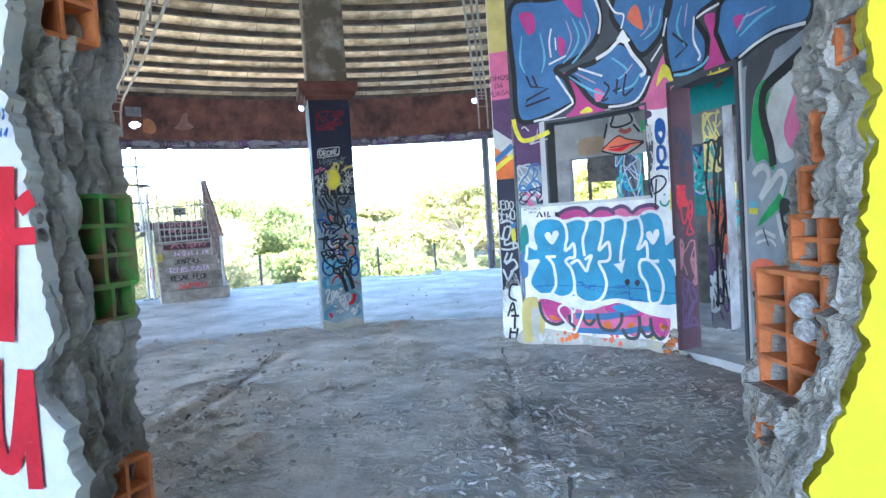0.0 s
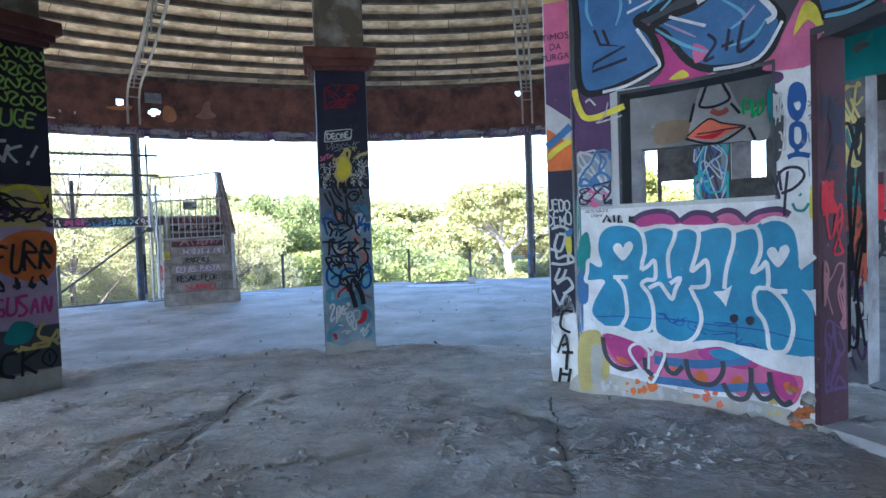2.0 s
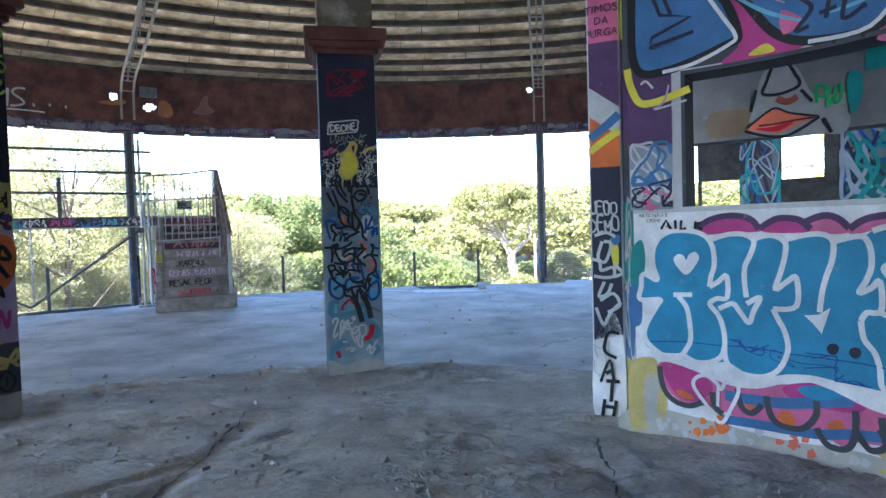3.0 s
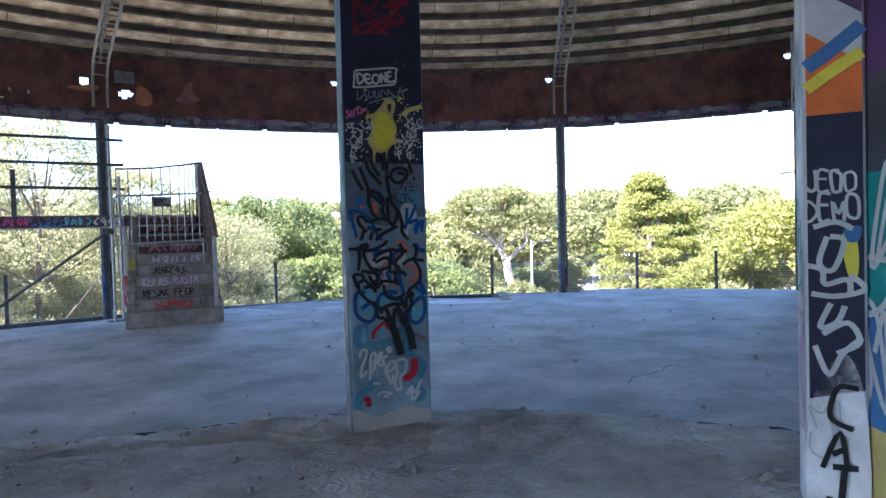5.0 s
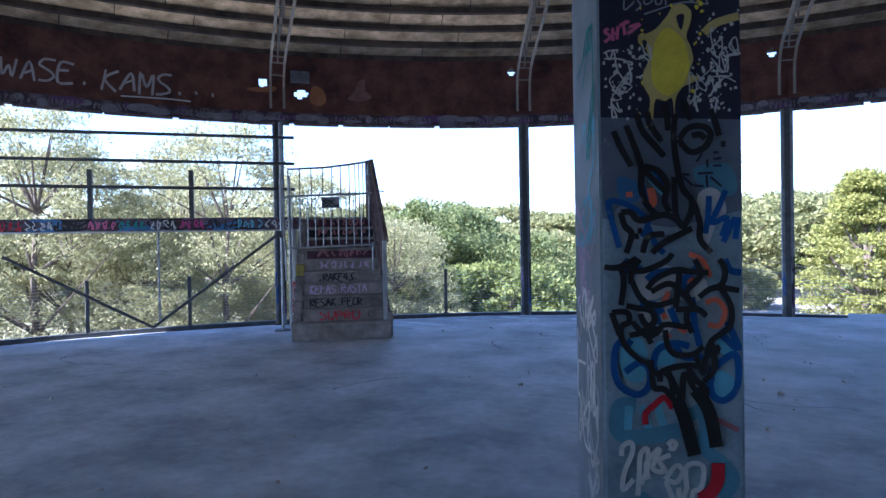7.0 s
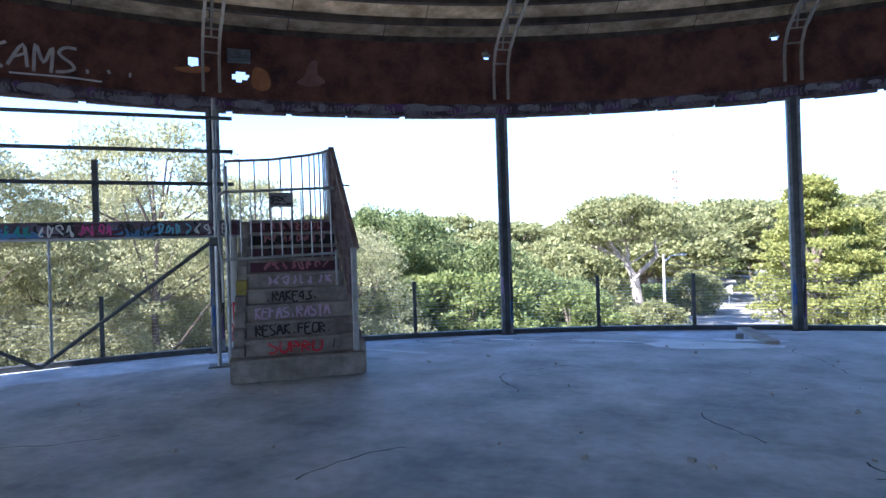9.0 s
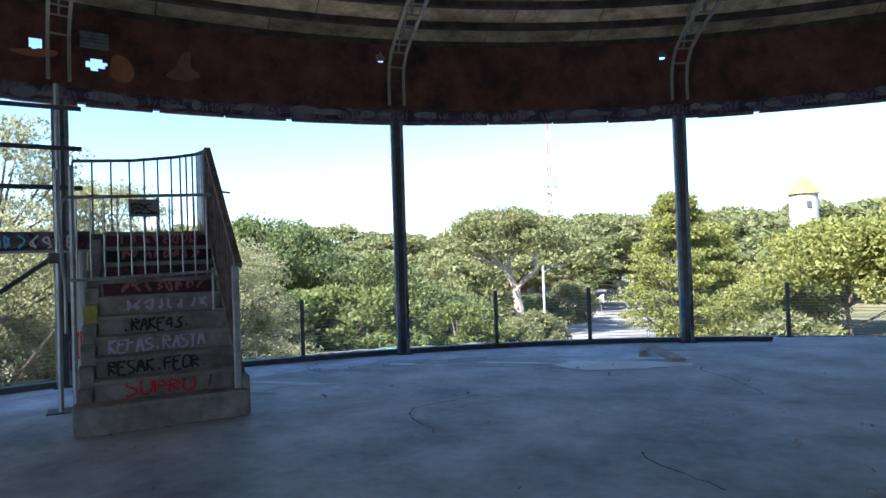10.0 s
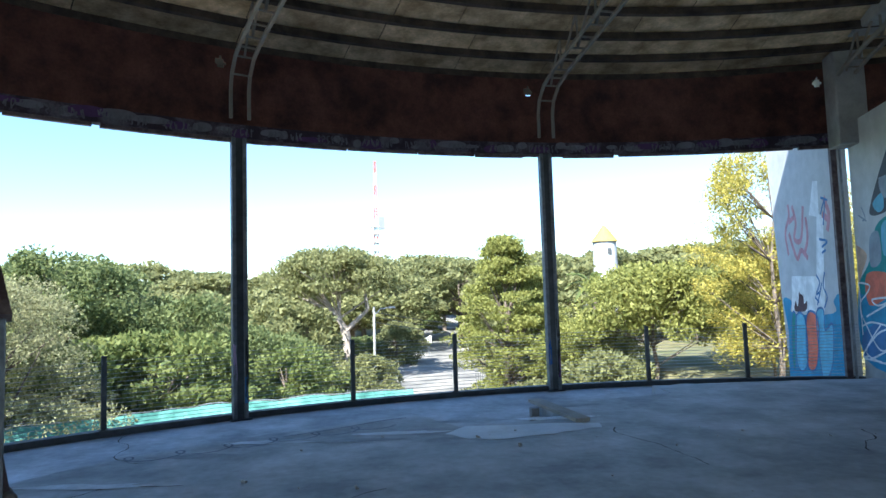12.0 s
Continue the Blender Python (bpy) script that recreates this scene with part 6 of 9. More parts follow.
for i, (u, z, m) in enumerate(((0.35, 0.1, ORANGE), (0.62, 0.09, PALE), (0.9, 0.12, CORAL), (1.15, 0.13, PALE), (1.4, 0.13, OCHRE), (0.2, 0.1, PALE))):
    speckle(W, k_wall, (u - 0.1, z - 0.05, u + 0.1, z + 0.05), 600 + i, 8, 0.03, m, 1.1)

# curved wall, around the window
fill(W, k_wall, [(-0.02, 1.44), (0.24, 1.44), (0.24, 2.3), (-0.02, 2.3)], GREYB, 0, False)
fill(W, k_wall, [(-0.02, 1.85), (0.24, 1.83), (0.24, 2.3), (-0.02, 2.3)], PURPLE, 1, False)
scribble(W, k_wall, (0.0, 1.5, 0.23, 1.85), 8, 5, 0.018, PALE, 2)
scribble(W, k_wall, (0.0, 1.6, 0.23, 1.85), 19, 4, 0.02, MURAL_BLUE, 2.4)
scribble(W, k_wall, (0.0, 1.46, 0.23, 1.62), 18, 4, 0.014, NAVY, 3)
speckle(W, k_wall, (0.0, 1.44, 0.22, 1.6), 12, 14, 0.025, PINK, 3)
fill(W, k_wall, [(1.36, 1.42), (1.59, 1.42), (1.59, 2.37), (1.36, 2.3)], WHITE, 0, False)
stroke(W, k_wall, [(-0.021, 2.326), (-0.005, 2.228), (0.047, 2.114), (0.132, 2.1), (0.248, 2.128), (0.348, 2.157)], 0.045, YELLOW, 4)
stroke(W, k_wall, [(0.059, 2.22), (0.091, 2.237), (0.133, 2.189)], 0.014, PALE, 4)
stroke(W, k_wall, [(0.131, 2.062), (0.195, 2.097), (0.228, 2.198)], 0.012, LILAC, 4)
stroke(W, k_wall, [(0.142, 2.057), (0.33, 2.091)], 0.012, PALE, 4.2)
fill(W, k_wall, [(1.354, 2.059), (1.403, 2.032), (1.422, 1.911), (1.402, 1.696), (1.353, 1.684)], CHARCOAL, 1.2)
fill(W, k_wall, [(1.354, 2.194), (1.412, 2.18), (1.42, 2.137), (1.362, 2.125)], PURPLE, 1.2)
scribble(W, k_wall, (1.365, 1.72, 1.43, 2.05), 602, 4, 0.012, PALE, 2)
fill(W, k_wall, [(1.443, 1.99), (1.46, 2.086), (1.504, 2.105), (1.546, 2.074), (1.562, 1.999), (1.546, 1.921), (1.507, 1.876), (1.459, 1.913)], BLUE_LINE, 1.3)
fill(W, k_wall, [(1.483, 1.982), (1.507, 1.937), (1.527, 1.965), (1.512, 1.993)], WHITE, 1.6)
stroke(W, k_wall, [(1.467, 1.82), (1.475, 1.852), (1.507, 1.86), (1.538, 1.834), (1.543, 1.76), (1.507, 1.724), (1.47, 1.754)], 0.034, BLUE_LINE, 1.4, True)
stroke(W, k_wall, [(1.442, 1.671), (1.499, 1.684), (1.577, 1.665)], 0.03, BLUE_LINE, 1.5)
stroke(W, k_wall, [(1.499, 1.725), (1.502, 1.667)], 0.03, BLUE_LINE, 1.7)
stroke(W, k_wall, [(1.352, 1.427), (1.382, 1.562), (1.434, 1.608), (1.514, 1.6), (1.542, 1.548), (1.482, 1.487), (1.401, 1.459)], 0.018, NAVY, 2)
stroke(W, k_wall, [(1.442, 1.59), (1.426, 1.457), (1.417, 1.322)], 0.018, NAVY, 2)
stroke(W, k_wall, [(1.344, 1.565), (1.382, 1.46), (1.385, 1.425)], 0.018, NAVY, 2)
stroke(W, k_wall, [(1.385, 1.596), (1.401, 1.476)], 0.018, NAVY, 2)
stroke(W, k_wall, [(1.469, 1.396), (1.49, 1.357), (1.537, 1.352), (1.569, 1.392)], 0.018, TEAL, 2)
stroke(W, k_wall, [(1.511, 1.449), (1.522, 1.438)], 0.022, TEAL, 2)
stroke(W, k_wall, [(1.57, 1.981), (1.59, 1.961), (1.57, 1.949)], 0.008, GREYB, 2)
stroke(W, k_wall, [(1.569, 1.893), (1.59, 1.897), (1.58, 1.867)], 0.008, GREYB, 2)
stroke(W, k_wall, [(1.569, 1.804), (1.577, 1.739)], 0.008, GREYB, 2)
stroke(W, k_wall, [(1.569, 1.643), (1.574, 1.546)], 0.008, GREYB, 2)
fill(W, k_wall, [(1.577, 1.481), (1.6, 1.479), (1.6, 1.318), (1.569, 1.319)], YELLOW, 1.1)

# curved wall, upper mural
fill(W, k_wall, [(-0.05, 2.28), (0.4, 2.28), (1.3, 2.28), (2.46, 2.39), (2.5, 3.6), (1.2, 3.7), (-0.05, 3.7)], CHARCOAL, 0, False)
fill(W, k_wall, [(0.488, 2.68), (0.68, 2.672), (0.927, 2.508), (0.979, 2.3), (0.816, 2.266), (0.528, 2.273), (0.631, 2.39)], MAGENTA, 0.6)
fill(W, k_wall, [(1.315, 2.292), (1.401, 2.381), (1.578, 2.638), (1.64, 2.583), (1.658, 2.338), (1.492, 2.283), (1.343, 2.22)], PINK, 0.7)
fill(W, k_wall, [(1.296, 2.242), (1.493, 2.296), (1.598, 2.313), (1.59, 2.185), (1.358, 2.203)], PINK, 0.5)
fill(W, k_wall, [(2.022, 2.8), (2.181, 2.769), (2.201, 2.66), (2.239, 2.512), (2.283, 2.338), (2.037, 2.358), (2, 2.451), (2.086, 2.603)], MAGENTA, 0.7)
fill(W, k_wall, [(0.876, 2.745), (1.025, 2.822), (1.133, 2.74), (0.965, 2.613), (0.806, 2.646)], PINK, 0.6)
fill(W, k_wall, [(0.014, 3.447), (0.405, 3.437), (0.85, 3.388), (0.939, 3.152), (0.907, 2.992), (0.787, 2.865), (0.591, 2.792), (0.444, 2.748), (0.549, 2.633), (0.617, 2.421), (0.55, 2.374), (0.192, 2.281), (0.025, 2.343), (0.011, 2.76)], MURAL_BLUE, 1.2, name="mural_letter")
stroke(W, k_wall, [(0.014, 3.447), (0.405, 3.437), (0.85, 3.388), (0.939, 3.152), (0.907, 2.992), (0.787, 2.865), (0.591, 2.792), (0.444, 2.748), (0.549, 2.633), (0.617, 2.421), (0.55, 2.374), (0.192, 2.281), (0.025, 2.343), (0.011, 2.76)], 0.05, BLACK, 2, True, name="letter_outline")
fill(W, k_wall, [(0.876, 2.745), (1.139, 2.854), (1.386, 2.557), (1.412, 2.453), (1.293, 2.291), (0.994, 2.298), (0.807, 2.388), (0.644, 2.615), (0.552, 2.674), (0.699, 2.721)], MURAL_BLUE, 1.3, name="mural_letter")
stroke(W, k_wall, [(0.876, 2.745), (1.139, 2.854), (1.386, 2.557), (1.412, 2.453), (1.293, 2.291), (0.994, 2.298), (0.807, 2.388), (0.644, 2.615), (0.552, 2.674), (0.699, 2.721)], 0.05, BLACK, 2, True, name="letter_outline")
fill(W, k_wall, [(1.401, 3.197), (1.678, 3.101), (1.597, 2.85), (1.47, 2.727), (1.332, 2.69), (1.205, 2.871), (1.058, 3.104), (1.133, 3.287)], MURAL_BLUE, 1.4, name="mural_letter")
stroke(W, k_wall, [(1.401, 3.197), (1.678, 3.101), (1.597, 2.85), (1.47, 2.727), (1.332, 2.69), (1.205, 2.871), (1.058, 3.104), (1.133, 3.287)], 0.05, BLACK, 2, True, name="letter_outline")
fill(W, k_wall, [(1.697, 3.094), (2.207, 2.908), (1.95, 2.817), (2.044, 2.616), (1.992, 2.436), (1.703, 2.433), (1.634, 2.478), (1.603, 2.772)], MURAL_BLUE, 1.5, name="mural_letter")
stroke(W, k_wall, [(1.697, 3.094), (2.207, 2.908), (1.95, 2.817), (2.044, 2.616), (1.992, 2.436), (1.703, 2.433), (1.634, 2.478), (1.603, 2.772)], 0.05, BLACK, 2, True, name="letter_outline")
fill(W, k_wall, [(2.158, 2.674), (2.331, 2.861), (3.289, 2.531), (3.271, 2.358), (2.801, 2.433), (2.403, 2.381), (2.285, 2.375), (2.176, 2.577)], MURAL_BLUE, 1.6, name="mural_letter")
stroke(W, k_wall, [(2.158, 2.674), (2.331, 2.861), (3.289, 2.531), (3.271, 2.358), (2.801, 2.433), (2.403, 2.381), (2.285, 2.375), (2.176, 2.577)], 0.05, BLACK, 2, True, name="letter_outline")
fill(W, k_wall, [(0.095, 3.356), (0.239, 3.341), (0.261, 3.187), (0.179, 3.143)], MAGENTA, 3)
fill(W, k_wall, [(0.548, 3.43), (0.737, 3.378), (0.748, 3.175), (0.644, 3.26)], MAGENTA, 3)
fill(W, k_wall, [(0.494, 3.062), (0.564, 2.988), (0.538, 2.877), (0.488, 2.899)], MAGENTA, 3)
fill(W, k_wall, [(1.215, 3.044), (1.317, 3.133), (1.377, 2.948), (1.355, 2.902)], CORAL, 3)
fill(W, k_wall, [(1.265, 3.083), (1.316, 3.125), (1.305, 3.044)], YELLOW, 3)
fill(W, k_wall, [(2.347, 2.68), (2.468, 2.66), (2.409, 2.561)], MAGENTA, 3)
fill(W, k_wall, [(0.846, 2.496), (0.953, 2.418), (0.854, 2.365)], PINK, 3)
stroke(W, k_wall, [(0.647, 3.201), (0.706, 3.014), (0.644, 2.883), (0.526, 2.791)], 0.024, SKY_BLUE, 3, taper=0.5)
stroke(W, k_wall, [(0.724, 3.153), (0.787, 2.965), (0.706, 2.841), (0.621, 2.772)], 0.024, SKY_BLUE, 3, taper=0.5)
stroke(W, k_wall, [(1.036, 2.736), (1.188, 2.59), (1.088, 2.525)], 0.024, SKY_BLUE, 3, taper=0.5)
stroke(W, k_wall, [(1.378, 2.805), (1.527, 2.871), (1.575, 3.01)], 0.024, SKY_BLUE, 3, taper=0.5)
stroke(W, k_wall, [(0.583, 2.656), (0.766, 2.511), (0.953, 2.412)], 0.024, SKY_BLUE, 3, taper=0.5)
stroke(W, k_wall, [(1.459, 3.074), (1.464, 2.89)], 0.024, SKY_BLUE, 3, taper=0.5)
stroke(W, k_wall, [(1.082, 2.421), (1.244, 2.442), (1.329, 2.53)], 0.024, SKY_BLUE, 3, taper=0.5)
stroke(W, k_wall, [(1.794, 2.961), (1.735, 2.807), (1.807, 2.638)], 0.024, SKY_BLUE, 3, taper=0.5)
stroke(W, k_wall, [(0.114, 3.14), (0.084, 2.902), (0.125, 2.773)], 0.024, SKY_BLUE, 3, taper=0.5)
stroke(W, k_wall, [(2.522, 2.664), (2.374, 2.561)], 0.024, SKY_BLUE, 3, taper=0.5)
stroke(W, k_wall, [(2.852, 2.59), (2.625, 2.587), (2.406, 2.529)], 0.024, SKY_BLUE, 3, taper=0.5)
stroke(W, k_wall, [(0.306, 3.132), (0.34, 2.886), (0.299, 2.744)], 0.024, SKY_BLUE, 3, taper=0.5)
stroke(W, k_wall, [(0.582, 3.188), (0.629, 3.003), (0.562, 2.857)], 0.018, LILAC, 3.2, taper=0.6)
stroke(W, k_wall, [(0.648, 2.679), (0.864, 2.535)], 0.018, LILAC, 3.2, taper=0.6)
stroke(W, k_wall, [(1.506, 3.058), (1.432, 2.9), (1.348, 2.845)], 0.018, LILAC, 3.2, taper=0.6)
stroke(W, k_wall, [(1.255, 2.629), (1.153, 2.543)], 0.018, LILAC, 3.2, taper=0.6)
stroke(W, k_wall, [(1.859, 2.963), (1.815, 2.782)], 0.018, LILAC, 3.2, taper=0.6)
stroke(W, k_wall, [(0.776, 3.225), (0.828, 3.012), (0.756, 2.873)], 0.018, LILAC, 3.2, taper=0.6)
stroke(W, k_wall, [(2.449, 2.645), (2.74, 2.629)], 0.018, LILAC, 3.2, taper=0.6)
stroke(W, k_wall, [(0.139, 2.74), (0.18, 2.627), (0.36, 2.583), (0.131, 2.498), (0.114, 2.439), (0.374, 2.491)], 0.022, NAVY, 3.2, round_=False)
stroke(W, k_wall, [(0.202, 2.73), (0.244, 2.617)], 0.022, NAVY, 3.2, round_=False)
stroke(W, k_wall, [(1.684, 2.773), (1.839, 2.628), (1.704, 2.566)], 0.022, NAVY, 3.2, round_=False)
stroke(W, k_wall, [(0.944, 2.533), (0.995, 2.466), (0.918, 2.368), (0.983, 2.378)], 0.022, NAVY, 4)
stroke(W, k_wall, [(1.088, 2.53), (1.064, 2.396)], 0.022, NAVY, 4)
stroke(W, k_wall, [(1.18, 2.559), (1.143, 2.375), (1.249, 2.414)], 0.022, NAVY, 4)
stroke(W, k_wall, [(1.034, 2.43), (1.115, 2.442)], 0.022, NAVY, 4)
stroke(W, k_wall, [(0.45, 2.687), (0.529, 2.554), (0.607, 2.417), (0.566, 2.371), (0.369, 2.3), (0.191, 2.278)], 0.022, WHITE, 4)
stroke(W, k_wall, [(0.383, 2.812), (0.563, 2.86)], 0.018, WHITE, 4)
stroke(W, k_wall, [(0.874, 3.367), (0.942, 3.151), (0.916, 2.984)], 0.022, WHITE, 4)
stroke(W, k_wall, [(0.426, 3.151), (0.399, 3.024), (0.409, 2.873)], 0.018, WHITE, 4)
stroke(W, k_wall, [(0.682, 2.715), (0.931, 2.592)], 0.02, WHITE, 4)
stroke(W, k_wall, [(0.978, 2.295), (1.268, 2.299), (1.426, 2.481)], 0.022, WHITE, 4)
stroke(W, k_wall, [(1.447, 2.602), (1.57, 2.717)], 0.018, WHITE, 4)
stroke(W, k_wall, [(1.924, 2.832), (1.907, 2.657), (1.971, 2.519), (1.945, 2.482)], 0.022, WHITE, 4)
stroke(W, k_wall, [(1.949, 2.812), (2.05, 2.83), (2.203, 2.837)], 0.02, WHITE, 4)
stroke(W, k_wall, [(2.396, 2.381), (2.613, 2.424), (2.879, 2.425), (3.27, 2.355)], 0.022, WHITE, 4)
stroke(W, k_wall, [(1.005, 3.299), (1.092, 3.135), (1.185, 3.08), (1.153, 2.967)], 0.018, WHITE, 4)
stroke(W, k_wall, [(0.462, 3.055), (0.464, 2.936)], 0.012, WHITE, 4)
stroke(W, k_wall, [(1.587, 2.777), (1.634, 2.915)], 0.018, WHITE, 4)
stroke(W, k_wall, [(0.877, 2.759), (1.008, 2.799), (1.156, 2.866), (1.259, 2.708), (1.379, 2.545), (1.328, 2.504)], 0.035, WHITE, 4.2)
stroke(W, k_wall, [(1.679, 2.429), (1.826, 2.411), (1.992, 2.436), (2.062, 2.482)], 0.024, SKY_BLUE, 4)
fill(W, k_wall, [(1.171, 2.954), (1.206, 2.89), (1.241, 2.835), (1.164, 2.836), (1.102, 2.88), (1.13, 2.916)], WHITE, 5)
fill(W, k_wall, [(1.491, 2.375), (1.556, 2.541), (1.635, 2.496), (1.674, 2.334), (1.583, 2.439)], YELLOW, 4.2)
fill(W, k_wall, [(0.673, 2.289), (0.763, 2.338), (0.811, 2.284)], YELLOW, 4.2)
fill(W, k_wall, [(2.036, 2.34), (2.122, 2.372), (2.282, 2.333), (2.186, 2.326)], YELLOW, 4.2)

# curved wall, right of the door
fill(W, k_wall, [(2.4, 0.0), (3.6, 0.0), (3.6, 2.36), (2.4, 2.36)], GREYB, 0, False)
fill(W, k_wall, [(2.42, 2.3), (3.6, 2.36), (3.6, 3.0), (2.42, 2.7)], CHARCOAL, 0.4, False)
fill(W, k_wall, [(2.49, 2.366), (2.812, 2.352), (2.688, 2.198), (2.533, 2.061), (2.462, 1.664), (2.425, 1.715)], CHARCOAL, 0.8)
fill(W, k_wall, [(2.572, 2.107), (2.684, 2.156), (2.727, 2.038), (2.618, 1.909), (2.632, 1.796), (2.675, 1.68), (2.758, 1.605), (2.733, 1.533), (2.634, 1.62), (2.527, 1.61), (2.487, 1.752), (2.503, 1.932)], GREEN, 1)
fill(W, k_wall, [(2.734, 2.111), (2.946, 2.189), (3.189, 2.235), (3.454, 2.21), (3.221, 2.152), (2.86, 2.09)], GREEN, 1.05)
fill(W, k_wall, [(3.65, 2.124), (3.268, 2.185), (3.021, 2.169), (2.826, 2.119), (2.696, 1.981), (2.705, 1.806), (2.778, 1.624), (2.864, 1.572), (3.039, 1.614), (3.055, 1.769), (3.105, 1.858), (3.284, 1.971), (3.616, 1.934)], PALE, 1.4)
fill(W, k_wall, [(3.083, 2.017), (3.343, 2.083), (3.529, 2.054), (3.286, 1.989), (3.18, 1.806), (3.003, 1.638), (2.887, 1.797)], PINK, 1.6)
stroke(W, k_wall, [(3.229, 2.214), (2.944, 2.17), (2.697, 2.11), (2.633, 1.994), (2.656, 1.858), (2.714, 1.718), (2.743, 1.564)], 0.085, BLACK, 2)
fill(W, k_wall, [(3.603, 1.863), (3.304, 1.786), (3.162, 1.657), (3.096, 1.491), (3.064, 1.197), (3.204, 1.312), (3.53, 1.41)], NAVY, 1.7)
stroke(W, k_wall, [(3.616, 1.934), (3.283, 1.898), (3.143, 1.774), (3.075, 1.59), (3.045, 1.317), (3.078, 1.079)], 0.06, CORAL, 2.2)
stroke(W, k_wall, [(3.609, 1.894), (3.333, 1.844), (3.203, 1.727), (3.136, 1.565)], 0.03, PALE, 2.6)
stroke(W, k_wall, [(2.502, 1.521), (2.558, 1.561), (2.646, 1.563), (2.682, 1.483), (2.574, 1.352), (2.668, 1.418), (2.822, 1.514), (2.891, 1.466), (2.826, 1.366)], 0.05, PALE, 2.8)
fill(W, k_wall, [(2.6, 1.243), (2.77, 1.358), (2.87, 1.447), (2.892, 1.404), (2.811, 1.293), (2.668, 1.215), (2.522, 1.153)], GREEN, 1.8)
fill(W, k_wall, [(2.803, 1.325), (2.932, 1.32), (2.99, 1.157), (3.035, 1.037), (2.866, 1.029), (2.805, 1.154)], BLACK, 1.9)
stroke(W, k_wall, [(2.777, 1.24), (2.833, 1.07), (2.937, 1.001), (3.129, 1.007), (3.494, 1.168)], 0.05, PALE, 3)
stroke(W, k_wall, [(2.499, 1.095), (2.588, 1.119), (2.734, 1.084)], 0.03, PALE, 2.5)
stroke(W, k_wall, [(2.512, 1.038), (2.654, 1.065), (2.739, 1.023)], 0.02, PALE, 2.6)
stroke(W, k_wall, [(2.59, 1.142), (2.65, 1.02)], 0.014, BLACK, 3)
stroke(W, k_wall, [(3.098, 1.08), (3.195, 1.237), (3.52, 1.341)], 0.04, CORAL, 3.1)
fill(W, k_wall, [(2.428, 0.871), (2.606, 0.928), (2.815, 0.877), (3.083, 0.941), (2.999, 0.873), (2.754, 0.807), (2.556, 0.673), (2.731, 0.669), (2.701, 0.023), (2.56, 0.004), (2.431, 0.086), (2.456, 0.59)], CORAL, 2)
fill(W, k_wall, [(2.797, 0.876), (2.999, 0.873), (3.105, 0.785), (2.913, 0.757)], GREEN, 2.2)
fill(W, k_wall, [(2.738, 0.63), (3.099, 0.725), (3.374, 0.693), (3.312, 0.402), (3.111, 0.11), (2.876, -0.009), (2.719, 0.028), (2.714, 0.361)], MURAL_BLUE, 1.9)
fill(W, k_wall, [(2.866, 0.649), (3.016, 0.672), (3.037, 0.433), (2.88, 0.419)], GREEN, 2.3)
stroke(W, k_wall, [(2.447, 0.683), (2.512, 0.644), (2.732, 0.761), (2.918, 0.813), (3.235, 0.802)], 0.05, BLACK, 3)
stroke(W, k_wall, [(2.776, 0.462), (2.899, 0.612), (3.059, 0.719), (3.285, 0.771)], 0.04, BLACK, 3)
stroke(W, k_wall, [(2.766, 0.35), (2.853, 0.134)], 0.016, GREYB, 3)
stroke(W, k_wall, [(2.859, 0.393), (3.005, 0.117)], 0.016, GREYB, 3)
stroke(W, k_wall, [(2.714, 0.361), (2.757, 0.062)], 0.016, GREYB, 3)
stroke(W, k_wall, [(2.951, 0.392), (3.12, 0.193)], 0.016, GREYB, 3)
fill(W, k_wall, [(3.439, 0.775), (3.244, 0.594), (3.328, 0.527), (3.409, 0.554)], TEAL, 2.1)
fill(W, k_wall, [(3.232, 0.496), (3.405, 0.517), (3.254, 0.329), (3.078, 0.16)], PINK, 2.4)
fill(W, k_wall, [(3.214, 1.047), (3.489, 1.133), (3.449, 0.848), (3.226, 0.801), (3.114, 0.865)], NAVY, 2.15)
fill(W, k_wall, [(2.444, 1.34), (2.544, 1.331), (2.54, 1.286), (2.44, 1.294)], SKY_BLUE, 3.4, False)
fill(W, k_wall, [(2.44, 1.289), (2.54, 1.283), (2.536, 1.24), (2.436, 1.247)], YELLOW, 3.4, False)
scribble(W, k_wall, (2.46, 0.4, 2.62, 0.75), 21, 5, 0.01, BLACK, 3.5)

# broken foot of the wall beside the door
for k in range(12):
    rnd = random.Random(900 + k)
    bm = bmesh.new()
    bmesh.ops.create_icosphere(bm, subdivisions=2, radius=rnd.uniform(0.02, 0.045))
    for v in bm.verts:
        v.co = Vector((v.co.x * 1.3, v.co.y, v.co.z * 0.8)) * (1 + 0.45 * noise.noise(v.co * 40 + Vector((k, 0, 0))))
    part("broken_brick", bm, (MORTAR, PLASTER_GREY, BRICK)[k % 3], W).location = k_wall(1.57 - 0.13 * rnd.random() ** 2, 0.02 + 0.3 * rnd.random(), -0.008)

# door lining and window frame of the curved wall
t = thing("door_frame", (0, 0, 0), "battered maroon door lining with no door", "door frame")
for a, s in ((37.2, 1), (18.3, -1)):
    bm = arc((KX, KY), KR - 0.012, KR + 0.235, 0.1, 2.37, a - 0.9 if s > 0 else a, a if s > 0 else a + 0.9, 1)
    part("jamb", bm, MAROON if s > 0 else CHARCOAL, t)
part("head", arc((KX, KY), KR - 0.012, KR + 0.235, 2.345, 2.385, 18.3, 37.2, 8), CHARCOAL, t)


def door_jamb(u, z, off):
    a = radians(36.3)
    r = KR + 0.005 + u
    return Vector((KX + r * math.cos(a) + off * math.sin(a), KY + r * math.sin(a) - off * math.cos(a), z))


